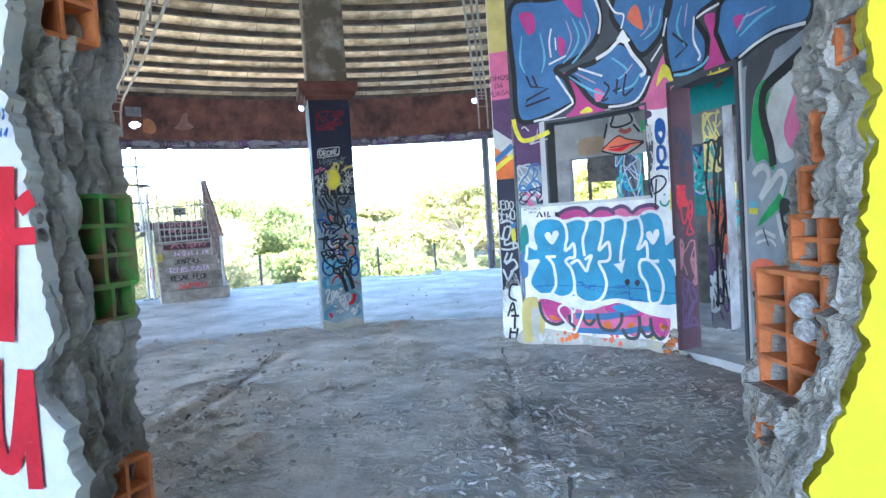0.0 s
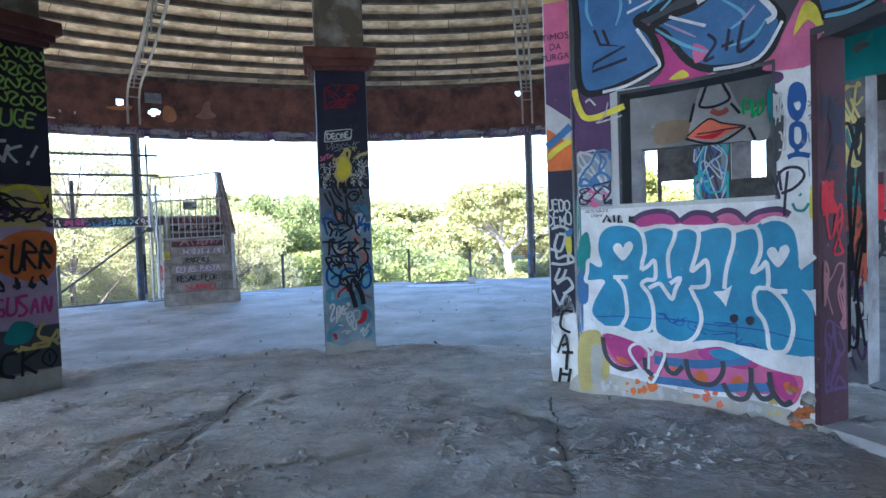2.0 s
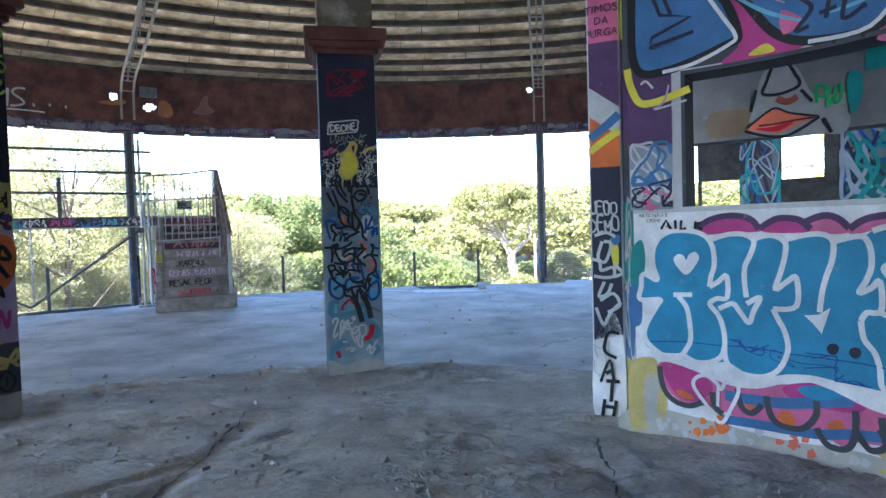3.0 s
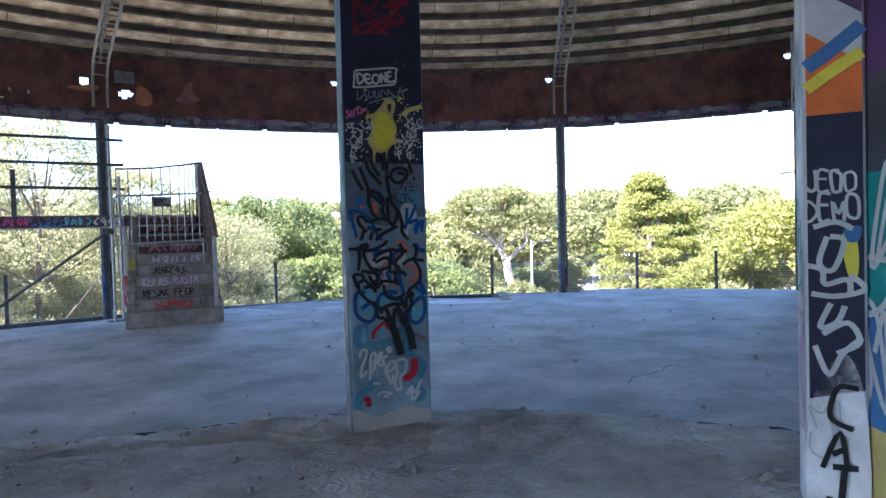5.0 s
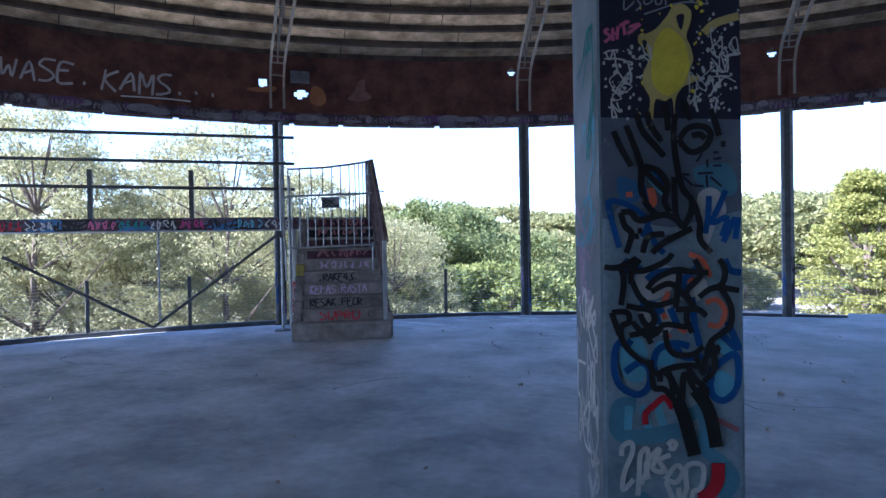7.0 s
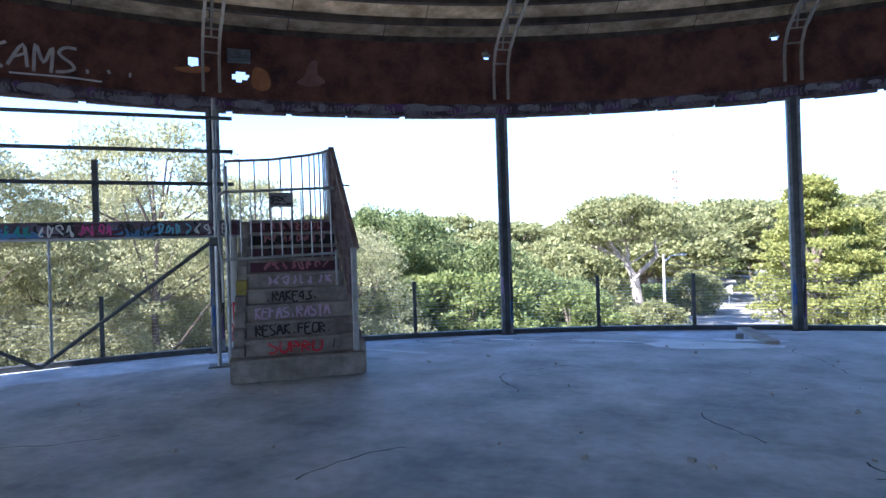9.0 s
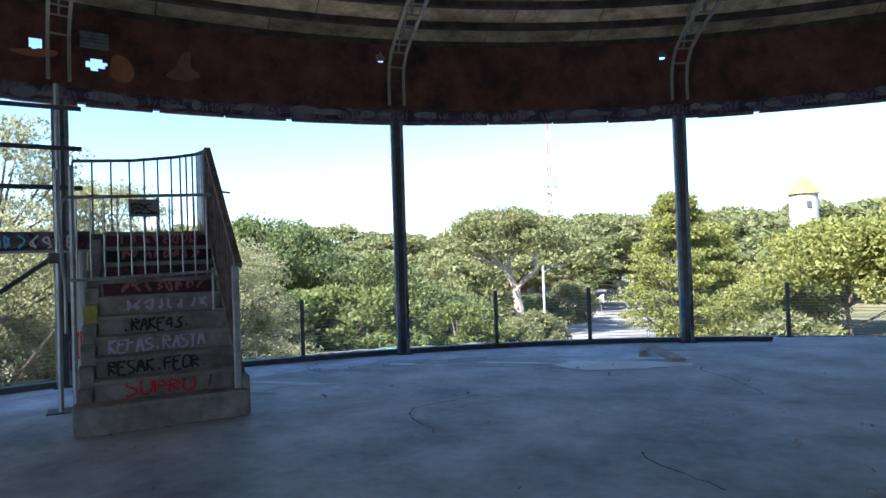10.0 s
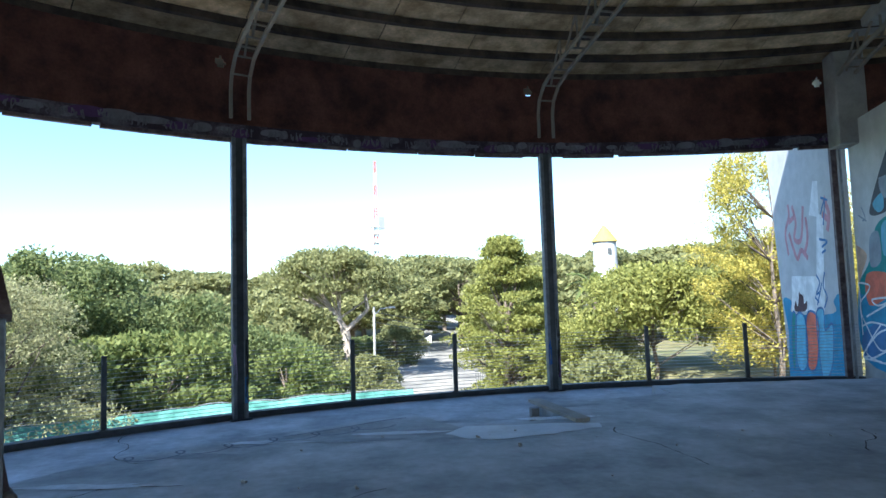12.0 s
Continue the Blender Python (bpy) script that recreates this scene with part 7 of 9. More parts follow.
for i, (m, z) in enumerate(((RED, 1.3), (DIM_PINK, 0.85), (PURPLE, 0.5), (NAVY, 1.8))):
    scribble(t, door_jamb, (0.02, z - 0.2, 0.2, z + 0.2), 40 + i, 4, 0.018, m, 1)
t = thing("window_frame", (0, 0, 0), "grey painted lining of the glassless window", "window frame")
part("sill", arc((KX, KY), KR - 0.02, KR + 0.24, 1.425, 1.45, 42.6, 68.8, 8), PALE, t)
part("head", arc((KX, KY), KR - 0.008, KR + 0.23, 2.245, 2.27, 42.6, 68.8, 8), CHARCOAL, t)
part("side", arc((KX, KY), KR - 0.008, KR + 0.23, 1.45, 2.245, 68.3, 68.8, 1), CHARCOAL, t)
part("side", arc((KX, KY), KR - 0.008, KR + 0.23, 1.45, 2.245, 42.6, 43.0, 1), CHARCOAL, t)

# end pillar of the curved wall
PIL = bpy.data.objects["wall_end_pillar"]
MP = pose(0.52, 6.11, 0, 0, 0, -14)


def pillar_face(u, z, off):
    return MP @ Vector((u, -0.02 - off, z))


def pillar_left(u, z, off):
    return MP @ Vector((-0.112 - off, u, z))


fill(PIL, pillar_face, [(-0.1, 0.0), (0.1, 0.0), (0.1, 0.55), (0.02, 0.75), (-0.1, 0.5)], WHITE, 0)
fill(PIL, pillar_face, [(-0.1, 0.55), (0.1, 0.6), (0.1, 1.75), (-0.1, 1.75)], NAVY, 0, False)
fill(PIL, pillar_face, [(-0.1, 1.75), (0.1, 1.75), (0.1, 2.1), (-0.1, 2.1)], ORANGE, 0, False)
fill(PIL, pillar_face, [(-0.1, 2.1), (0.1, 1.95), (0.1, 2.15), (-0.1, 2.3)], PALE, 1, False)
stroke(PIL, pillar_face, [(-0.1, 1.95), (0.0, 2.02), (0.1, 2.1)], 0.06, MURAL_BLUE, 1)
stroke(PIL, pillar_face, [(-0.1, 1.86), (0.0, 1.93), (0.1, 1.99)], 0.05, YELLOW, 2)
fill(PIL, pillar_face, [(-0.1, 2.2), (0.1, 2.12), (0.1, 2.6), (-0.1, 2.6)], PURPLE, 0, False)
fill(PIL, pillar_face, [(-0.1, 2.6), (0.1, 2.6), (0.1, 3.1), (-0.1, 3.1)], PINK, 0, False)
fill(PIL, pillar_face, [(-0.1, 3.1), (0.1, 3.1), (0.1, 4.2), (-0.1, 4.2)], OCHRE, 0, False)
word(PIL, pillar_face, "TIMOS", -0.01, 2.82, 0.055, NAVY, 3)
word(PIL, pillar_face, "DA", -0.01, 2.74, 0.05, NAVY, 3)
word(PIL, pillar_face, "PURGA", -0.01, 2.66, 0.05, NAVY, 3)
hand(PIL, pillar_face, "JEOO", -0.012, 1.47, 0.085, 0.012, PALE, 3, 0.55, 2, 0.0)
hand(PIL, pillar_face, "DEMO", -0.005, 1.355, 0.09, 0.013, PALE, 3, 0.55, 3, 0.0)
for pts in ([(-0.08, 1.28), (0.0, 1.3), (0.06, 1.27)], [(-0.03, 1.24), (-0.06, 1.13), (-0.01, 1.1), (0.03, 1.22), (-0.02, 1.24)], [(-0.11, 1.12), (-0.05, 1.1), (-0.04, 1.04), (0.04, 1.06), (0.05, 1.0)], [(-0.09, 1.0), (0.0, 0.99), (0.1, 1.02), (0.05, 1.08)], [(-0.02, 0.96), (-0.06, 0.86), (0.0, 0.88), (0.03, 0.95)], [(-0.05, 0.83), (0.04, 0.88), (0.08, 0.8), (0.0, 0.75)], [(-0.08, 0.78), (-0.03, 0.66), (0.02, 0.75), (0.09, 0.82)]):
    stroke(PIL, pillar_face, pts, 0.022, PALE, 3)
fill(PIL, pillar_face, [(0.02, 1.24), (0.07, 1.25), (0.08, 1.1), (0.05, 1.05)], YELLOW, 2)
fill(PIL, pillar_face, [(0.03, 1.27), (0.09, 1.28), (0.08, 1.22), (0.04, 1.22)], MURAL_BLUE, 3)
hand(PIL, pillar_face, "C", 0.02, 0.52, 0.16, 0.026, BLACK, 4, 0.8)
hand(PIL, pillar_face, "A", 0.0, 0.34, 0.14, 0.024, BLACK, 4, 0.8)
hand(PIL, pillar_face, "T", 0.02, 0.2, 0.13, 0.024, BLACK, 4, 0.9)
hand(PIL, pillar_face, "H", 0.0, 0.08, 0.11, 0.022, BLACK, 4, 0.9)
scribble(PIL, pillar_face, (-0.1, 0.3, 0.0, 0.55), 51, 4, 0.01, PALE, 2)
fill(PIL, pillar_left, [(0.0, 0.0), (0.28, 0.0), (0.28, 3.2), (0.0, 3.2)], PALE, 0, False)
for i, m in enumerate((LILAC, TEAL, GREYB)):
    scribble(PIL, pillar_left, (0.02, 0.4 + 0.6 * i, 0.26, 0.9 + 0.6 * i), 60 + i, 4, 0.02, m, 1)
bm = bmesh.new()
bmesh.ops.create_icosphere(bm, subdivisions=2, radius=0.06)
for v in bm.verts:
    v.co = Vector((v.co.x * 1.6, v.co.y, max(-0.01, v.co.z * 0.7))) * (1 + 0.3 * noise.noise(v.co * 25))
tagged(part("rubble_stone", bm, MORTAR), "small lump of broken mortar on the floor", "rubble").location = (0.32, 6.0, 0.02)

# column B
B = COL_B
fill(B, front, [(-0.26, 0.0), (0.26, 0.0), (0.26, 0.12), (0.1, 0.16), (-0.1, 0.1), (-0.26, 0.17)], CONCRETE_BASE, 0, False)
fill(B, front, [(-0.26, 1.78), (-0.2, 1.74), (-0.17, 1.80), (-0.1, 1.72), (-0.06, 1.76), (0.0, 1.70), (0.05, 1.76), (0.12, 1.72), (0.16, 1.79), (0.2, 1.72), (0.26, 1.74), (0.26, 3.01), (-0.26, 3.01)], NAVY, 0, False)
fill(B, front, [(-0.26, 1.4), (0.0, 1.36), (0.26, 1.42), (0.26, 1.76), (-0.26, 1.78)], spray("dusk_blue", (0.13, 0.16, 0.22)), 0.2, False)
scribble(B, front, (-0.17, 2.62, 0.17, 2.85), 80, 5, 0.016, spray("dull_red", (0.2, 0.012, 0.03)), 1)
stroke(B, front, [(-0.183, 2.331), (-0.173, 2.366), (-0.113, 2.375), (0.079, 2.391), (0.089, 2.355), (0.078, 2.29), (0.017, 2.278), (-0.174, 2.26), (-0.186, 2.281)], 0.012, PALE, 2, True)
stroke(B, front, [(-0.159, 2.28), (-0.163, 2.346), (-0.128, 2.335), (-0.125, 2.305), (-0.159, 2.28)], 0.014, PALE, 2.3)
stroke(B, front, [(-0.078, 2.339), (-0.113, 2.345), (-0.103, 2.289), (-0.068, 2.293)], 0.014, PALE, 2.3)
stroke(B, front, [(-0.108, 2.314), (-0.081, 2.319)], 0.014, PALE, 2.3)
stroke(B, front, [(-0.052, 2.348), (-0.068, 2.318), (-0.053, 2.288), (-0.028, 2.298), (-0.024, 2.333), (-0.052, 2.348)], 0.014, PALE, 2.3)
stroke(B, front, [(-0.008, 2.292), (-0.01, 2.352), (0.023, 2.298), (0.018, 2.362)], 0.014, PALE, 2.3)
stroke(B, front, [(0.06, 2.366), (0.033, 2.359), (0.038, 2.301), (0.086, 2.31)], 0.014, PALE, 2.3)
stroke(B, front, [(0.038, 2.334), (0.058, 2.341)], 0.014, PALE, 2.3)
stroke(B, front, [(-0.164, 2.24), (-0.167, 2.179), (-0.129, 2.209)], 0.006, GREYB, 2)
stroke(B, front, [(-0.104, 2.249), (-0.122, 2.224), (-0.106, 2.193), (-0.125, 2.174)], 0.006, GREYB, 2)
stroke(B, front, [(-0.092, 2.238), (-0.092, 2.198), (-0.064, 2.208), (-0.068, 2.238)], 0.006, GREYB, 2)
stroke(B, front, [(-0.053, 2.243), (-0.049, 2.197), (-0.029, 2.202), (-0.031, 2.237)], 0.006, GREYB, 2)
stroke(B, front, [(-0.014, 2.192), (-0.008, 2.247), (0.027, 2.216), (0.037, 2.256)], 0.006, GREYB, 2)
stroke(B, front, [(0.032, 2.246), (0.087, 2.205), (0.118, 2.269)], 0.006, GREYB, 2)
stroke(B, front, [(0.098, 2.235), (0.168, 2.258), (0.128, 2.234), (0.142, 2.191)], 0.006, GREYB, 2)
stroke(B, front, [(-0.094, 2.16), (-0.024, 2.182)], 0.006, GREYB, 2)
stroke(B, front, [(-0.054, 2.172), (0.047, 2.2), (0.142, 2.191)], 0.006, GREYB, 2)
stroke(B, front, [(-0.226, 2.11), (-0.241, 2.1), (-0.221, 2.08), (-0.242, 2.06)], 0.012, PINK, 2)
stroke(B, front, [(-0.211, 2.112), (-0.211, 2.064)], 0.012, PINK, 2)
stroke(B, front, [(-0.191, 2.119), (-0.196, 2.069)], 0.012, PINK, 2)
stroke(B, front, [(-0.211, 2.09), (-0.194, 2.092)], 0.012, PINK, 2)
stroke(B, front, [(-0.186, 2.121), (-0.15, 2.134), (-0.17, 2.127), (-0.166, 2.084)], 0.012, PINK, 2)
stroke(B, front, [(-0.15, 2.114), (-0.11, 2.123), (-0.156, 2.089), (-0.115, 2.118)], 0.012, PINK, 2)
fill(B, front, [(-0.055, 2.102), (-0.014, 2.146), (0.012, 2.186), (0.047, 2.195), (0.077, 2.17), (0.079, 2.134), (0.061, 2.074), (0.076, 2.034), (0.085, 1.983), (0.07, 1.933), (0.113, 1.92), (0.074, 1.897), (0.044, 1.883), (0.019, 1.843), (0.013, 1.782), (0.005, 1.843), (-0.022, 1.834), (-0.057, 1.839), (-0.068, 1.763), (-0.083, 1.774), (-0.077, 1.845), (-0.102, 1.896), (-0.099, 1.946), (-0.078, 1.986), (-0.088, 2.027), (-0.116, 2.052), (-0.115, 2.083), (-0.09, 2.087)], OCHRE, 2.6)
fill(B, front, [(-0.055, 2.056), (-0.014, 2.106), (0.026, 2.085), (0.056, 2.044), (0.07, 1.963), (0.044, 1.893), (-0.007, 1.853), (-0.057, 1.885), (-0.071, 1.946)], YELLOW, 3)
fill(B, front, [(0.024, 2.146), (0.052, 2.153), (0.041, 2.095)], NAVY, 3.2)
fill(B, front, [(-0.103, 2.062), (-0.085, 2.057), (-0.094, 2.032)], NAVY, 3.2)
stroke(B, front, [(0.126, 2.083), (0.167, 2.118), (0.253, 2.143)], 0.03, OCHRE, 2)
speckle(B, front, (-0.13, 1.72, 0.12, 2.25), 6, 50, 0.010, YELLOW, 2.5)
for i, (u, z) in enumerate(((-0.2, 1.95), (-0.17, 1.86), (0.16, 2.02), (0.2, 2.08), (0.12, 1.9), (0.19, 1.84), (-0.12, 1.98))):
    speckle(B, front, (u - 0.06, z - 0.09, u + 0.06, z + 0.09), 720 + i, 26, 0.008, PALE, 2.2)
    scribble(B, front, (u - 0.05, z - 0.08, u + 0.05, z + 0.08), 740 + i, 2, 0.006, PALE, 2.4)
stroke(B, front, [(0.155, 1.841), (0.17, 1.835), (0.159, 1.79), (0.149, 1.82)], 0.009, PALE, 2.5)
stroke(B, front, [(0.084, 1.842), (0.099, 1.791)], 0.009, PALE, 2.5)
fill(B, front, [(0.096, 1.477), (0.142, 1.507), (0.182, 1.486), (0.202, 1.415), (0.161, 1.364), (0.13, 1.294), (0.1, 1.375)], PALE, 0.6)
fill(B, front, [(-0.213, 1.421), (-0.162, 1.44), (-0.112, 1.389), (-0.123, 1.318), (-0.184, 1.298)], GREYB, 0.425)
fill(B, front, [(-0.11, 1.592), (-0.059, 1.591), (-0.03, 1.53), (-0.03, 1.479), (-0.08, 1.53)], SKY_BLUE, 0.44)
fill(B, front, [(0.082, 1.579), (0.203, 1.597), (0.243, 1.525), (0.222, 1.475), (0.122, 1.497)], spray("pool_blue", (0.10, 0.26, 0.38)), 0.59)
fill(B, front, [(-0.202, 1.553), (-0.121, 1.531), (-0.101, 1.48), (-0.182, 1.451)], MURAL_BLUE, 0.45)
stroke(B, front, [(-0.105, 1.582), (-0.116, 1.531), (-0.086, 1.459), (-0.076, 1.429)], 0.022, BLUE_LINE, 3)
stroke(B, front, [(-0.223, 1.451), (-0.238, 1.462), (-0.233, 1.421), (-0.199, 1.288)], 0.022, BLUE_LINE, 3)
stroke(B, front, [(-0.228, 1.467), (-0.172, 1.451), (-0.122, 1.419), (-0.092, 1.378), (-0.113, 1.328)], 0.022, BLUE_LINE, 3)
stroke(B, front, [(-0.09, 1.581), (-0.06, 1.571), (-0.03, 1.52)], 0.022, BLUE_LINE, 3)
stroke(B, front, [(0.197, 1.496), (0.171, 1.435), (0.146, 1.375), (0.201, 1.394), (0.181, 1.324)], 0.022, BLUE_LINE, 3)
stroke(B, front, [(0.136, 1.476), (0.131, 1.395), (0.12, 1.335)], 0.022, BLUE_LINE, 3)
stroke(B, front, [(0.232, 1.394), (0.186, 1.303)], 0.022, BLUE_LINE, 3)
stroke(B, front, [(0.242, 1.394), (0.231, 1.313)], 0.022, BLUE_LINE, 3)
stroke(B, front, [(-0.092, 1.368), (-0.062, 1.296), (-0.032, 1.265)], 0.022, BLUE_LINE, 3)
stroke(B, front, [(-0.081, 1.51), (-0.071, 1.459), (-0.091, 1.439)], 0.03, CORAL, 3.2)
stroke(B, front, [(-0.172, 1.486), (-0.147, 1.488)], 0.02, CORAL, 3.2)
stroke(B, front, [(-0.215, 1.725), (-0.19, 1.664), (-0.151, 1.592)], 0.025, BLACK, 4.6, taper=0.12)
stroke(B, front, [(-0.169, 1.745), (-0.145, 1.684), (-0.115, 1.592), (-0.116, 1.511), (-0.096, 1.449), (-0.061, 1.408)], 0.025, BLACK, 4.7, taper=0.12)
stroke(B, front, [(-0.128, 1.785), (-0.109, 1.724), (-0.059, 1.662), (-0.029, 1.626)], 0.025, BLACK, 4.8, taper=0.12)
stroke(B, front, [(-0.09, 1.794), (-0.078, 1.743), (-0.038, 1.682)], 0.025, BLACK, 4.9, taper=0.12)
stroke(B, front, [(-0.027, 1.823), (-0.017, 1.783), (-0.013, 1.722)], 0.025, BLACK, 5, taper=0.12)
stroke(B, front, [(0.044, 1.832), (0.053, 1.792), (0.073, 1.761)], 0.025, BLACK, 5.1, taper=0.12)
stroke(B, front, [(0.013, 1.782), (0.007, 1.701), (0.016, 1.6), (0.036, 1.508), (0.071, 1.457), (0.06, 1.396)], 0.025, BLACK, 5.2, taper=0.12)
stroke(B, front, [(0.144, 1.8), (0.164, 1.739), (0.174, 1.699)], 0.025, BLACK, 4.6, taper=0.12)
stroke(B, front, [(0.027, 1.691), (0.063, 1.731), (0.113, 1.735), (0.143, 1.709), (0.123, 1.659), (0.072, 1.64), (0.037, 1.671), (0.027, 1.691)], 0.025, BLACK, 4.7, taper=0.12)
stroke(B, front, [(0.073, 1.7), (0.103, 1.705), (0.123, 1.689)], 0.025, BLACK, 4.8, taper=0.12)
stroke(B, front, [(-0.105, 1.592), (-0.05, 1.571), (-0.02, 1.519), (-0.03, 1.459), (-0.011, 1.418)], 0.025, BLACK, 4.9, taper=0.12)
stroke(B, front, [(-0.11, 1.582), (-0.06, 1.53), (-0.02, 1.489)], 0.025, BLACK, 5, taper=0.12)
stroke(B, front, [(0.006, 1.549), (0.01, 1.417), (0.024, 1.377), (0.04, 1.366), (0.07, 1.417), (0.076, 1.457)], 0.025, BLACK, 5.1, taper=0.12)
stroke(B, front, [(-0.193, 1.42), (-0.157, 1.42), (-0.122, 1.389), (-0.031, 1.408), (0.03, 1.376)], 0.025, BLACK, 5.2, taper=0.12)
stroke(B, front, [(-0.193, 1.42), (-0.178, 1.369), (-0.153, 1.338), (-0.174, 1.267)], 0.025, BLACK, 4.6, taper=0.12)
stroke(B, front, [(0.081, 1.447), (0.1, 1.375), (0.1, 1.314), (0.14, 1.263)], 0.025, BLACK, 4.7, taper=0.12)
stroke(B, front, [(-0.078, 1.266), (-0.032, 1.306), (0.029, 1.336), (0.07, 1.356)], 0.025, BLACK, 4.8, taper=0.12)
stroke(B, front, [(-0.113, 1.267), (-0.092, 1.327), (-0.032, 1.337)], 0.025, BLACK, 4.9, taper=0.12)
stroke(B, front, [(0.031, 1.559), (0.066, 1.557)], 0.009, NAVY, 3)
stroke(B, front, [(0.097, 1.56), (0.152, 1.562)], 0.009, NAVY, 3)
stroke(B, front, [(0.041, 1.549), (0.076, 1.516)], 0.009, NAVY, 3)
stroke(B, front, [(0.081, 1.516), (0.117, 1.512)], 0.009, NAVY, 3)
stroke(B, front, [(0.127, 1.553), (0.13, 1.509)], 0.009, NAVY, 3)
stroke(B, front, [(0.142, 1.547), (0.182, 1.511)], 0.009, NAVY, 3)
stroke(B, front, [(0.092, 1.604), (0.113, 1.634)], 0.009, NAVY, 3)
stroke(B, front, [(0.131, 1.613), (0.132, 1.583)], 0.009, NAVY, 3)
stroke(B, front, [(0.153, 1.638), (0.173, 1.638)], 0.009, NAVY, 3)
stroke(B, front, [(0.153, 1.613), (0.183, 1.616)], 0.009, NAVY, 3)
stroke(B, front, [(0.153, 1.588), (0.183, 1.589)], 0.009, NAVY, 3)
stroke(B, front, [(0.18, 1.668), (0.197, 1.668)], 0.022, BLACK, 5)
stroke(B, front, [(-0.131, 1.35), (-0.114, 1.35)], 0.022, BLACK, 5)
stroke(B, front, [(-0.143, 1.33), (-0.127, 1.33)], 0.022, BLACK, 5)
fill(B, front, [(-0.124, 1.202), (-0.033, 1.221), (0.018, 1.19), (-0.003, 1.129), (-0.074, 1.089), (-0.135, 1.111)], PALE, 0.832)
fill(B, front, [(-0.115, 1.07), (-0.024, 1.079), (0.006, 0.997), (-0.045, 0.956), (-0.116, 0.988)], PALE, 0.817)
fill(B, front, [(0.027, 1.098), (0.109, 1.169), (0.128, 1.117), (0.078, 1.077)], PALE, 0.79)
fill(B, front, [(-0.188, 0.927), (-0.127, 0.947), (-0.097, 0.885), (-0.118, 0.783), (-0.179, 0.794), (-0.204, 0.856)], SKY_BLUE, 0.841)
fill(B, front, [(-0.066, 0.926), (-0.015, 0.925), (0.005, 0.854), (-0.067, 0.844)], SKY_BLUE, 0.793)
fill(B, front, [(0.136, 0.791), (0.177, 0.821), (0.227, 0.78), (0.216, 0.718), (0.145, 0.729)], SKY_BLUE, 0.817)
fill(B, front, [(0.168, 0.954), (0.228, 0.923), (0.228, 0.872), (0.167, 0.893)], SKY_BLUE, 0.793)
fill(B, front, [(-0.067, 0.783), (-0.027, 0.782), (0.003, 0.69), (-0.047, 0.711)], GREYB, 0.793)
fill(B, front, [(0.045, 0.802), (0.085, 0.791), (0.105, 0.73), (0.065, 0.751)], GREYB, 0.793)
fill(B, front, [(0.128, 1.067), (0.199, 1.076), (0.208, 1.004), (0.137, 0.985)], GREYB, 0.793)
stroke(B, front, [(-0.144, 0.691), (-0.2, 0.692), (-0.216, 0.641), (-0.206, 0.589), (-0.14, 0.573), (-0.049, 0.583), (0.018, 0.597)], 0.06, spray("pool_blue", (0, 0, 0)), 1.2)
stroke(B, front, [(-0.17, 0.691), (-0.176, 0.599)], 0.03, SKY_BLUE, 1.2)
stroke(B, front, [(-0.119, 0.691), (-0.094, 0.588)], 0.03, SKY_BLUE, 1.2)
stroke(B, front, [(-0.068, 0.711), (-0.038, 0.598)], 0.03, SKY_BLUE, 1.2)
stroke(B, front, [(0.048, 0.648), (0.104, 0.668), (0.114, 0.566), (0.073, 0.556)], 0.05, spray("pool_blue", (0, 0, 0)), 1.2)
stroke(B, front, [(0.073, 0.556), (0.133, 0.504), (0.194, 0.452), (0.214, 0.401), (0.173, 0.339)], 0.05, spray("pool_blue", (0, 0, 0)), 1.2)
stroke(B, front, [(-0.226, 0.157), (-0.215, 0.25), (-0.143, 0.301), (-0.102, 0.352)], 0.05, spray("pool_blue", (0, 0, 0)), 1.2)
stroke(B, front, [(0.117, 0.299), (0.213, 0.236), (0.151, 0.196)], 0.05, spray("pool_blue", (0, 0, 0)), 1.2)
stroke(B, front, [(-0.164, 1.244), (-0.185, 1.203), (-0.134, 1.213), (-0.114, 1.192)], 0.026, BLUE_LINE, 3)
stroke(B, front, [(-0.099, 1.166), (-0.063, 1.191), (0.023, 1.2)], 0.026, BLUE_LINE, 3)
stroke(B, front, [(-0.187, 0.948), (-0.218, 0.907), (-0.224, 0.825), (-0.2, 0.764), (-0.139, 0.734), (-0.098, 0.763), (-0.092, 0.824), (-0.127, 0.855), (-0.184, 0.82)], 0.026, BLUE_LINE, 3)
stroke(B, front, [(-0.157, 0.922), (-0.177, 0.937)], 0.026, BLUE_LINE, 3)
stroke(B, front, [(-0.067, 0.803), (-0.077, 0.854), (-0.056, 0.905), (0.005, 0.925), (0.056, 0.914)], 0.026, BLUE_LINE, 3)
stroke(B, front, [(0.068, 1.098), (0.077, 0.996), (0.096, 0.914)], 0.026, BLUE_LINE, 3)
stroke(B, front, [(0.136, 0.781), (0.141, 0.821), (0.197, 0.872), (0.228, 0.877), (0.237, 0.82), (0.227, 0.749), (0.181, 0.709), (0.14, 0.729), (0.131, 0.781)], 0.026, BLUE_LINE, 3)
stroke(B, front, [(0.198, 1.005), (0.238, 0.902), (0.178, 0.954)], 0.026, BLUE_LINE, 3)
stroke(B, front, [(-0.095, 1.08), (-0.065, 1.028), (-0.055, 0.997)], 0.026, BLUE_LINE, 3)
stroke(B, front, [(-0.014, 1.058), (0.016, 0.986)], 0.026, BLUE_LINE, 3)
stroke(B, front, [(0.047, 1.108), (0.038, 1.159), (0.089, 1.21)], 0.026, BLUE_LINE, 3)
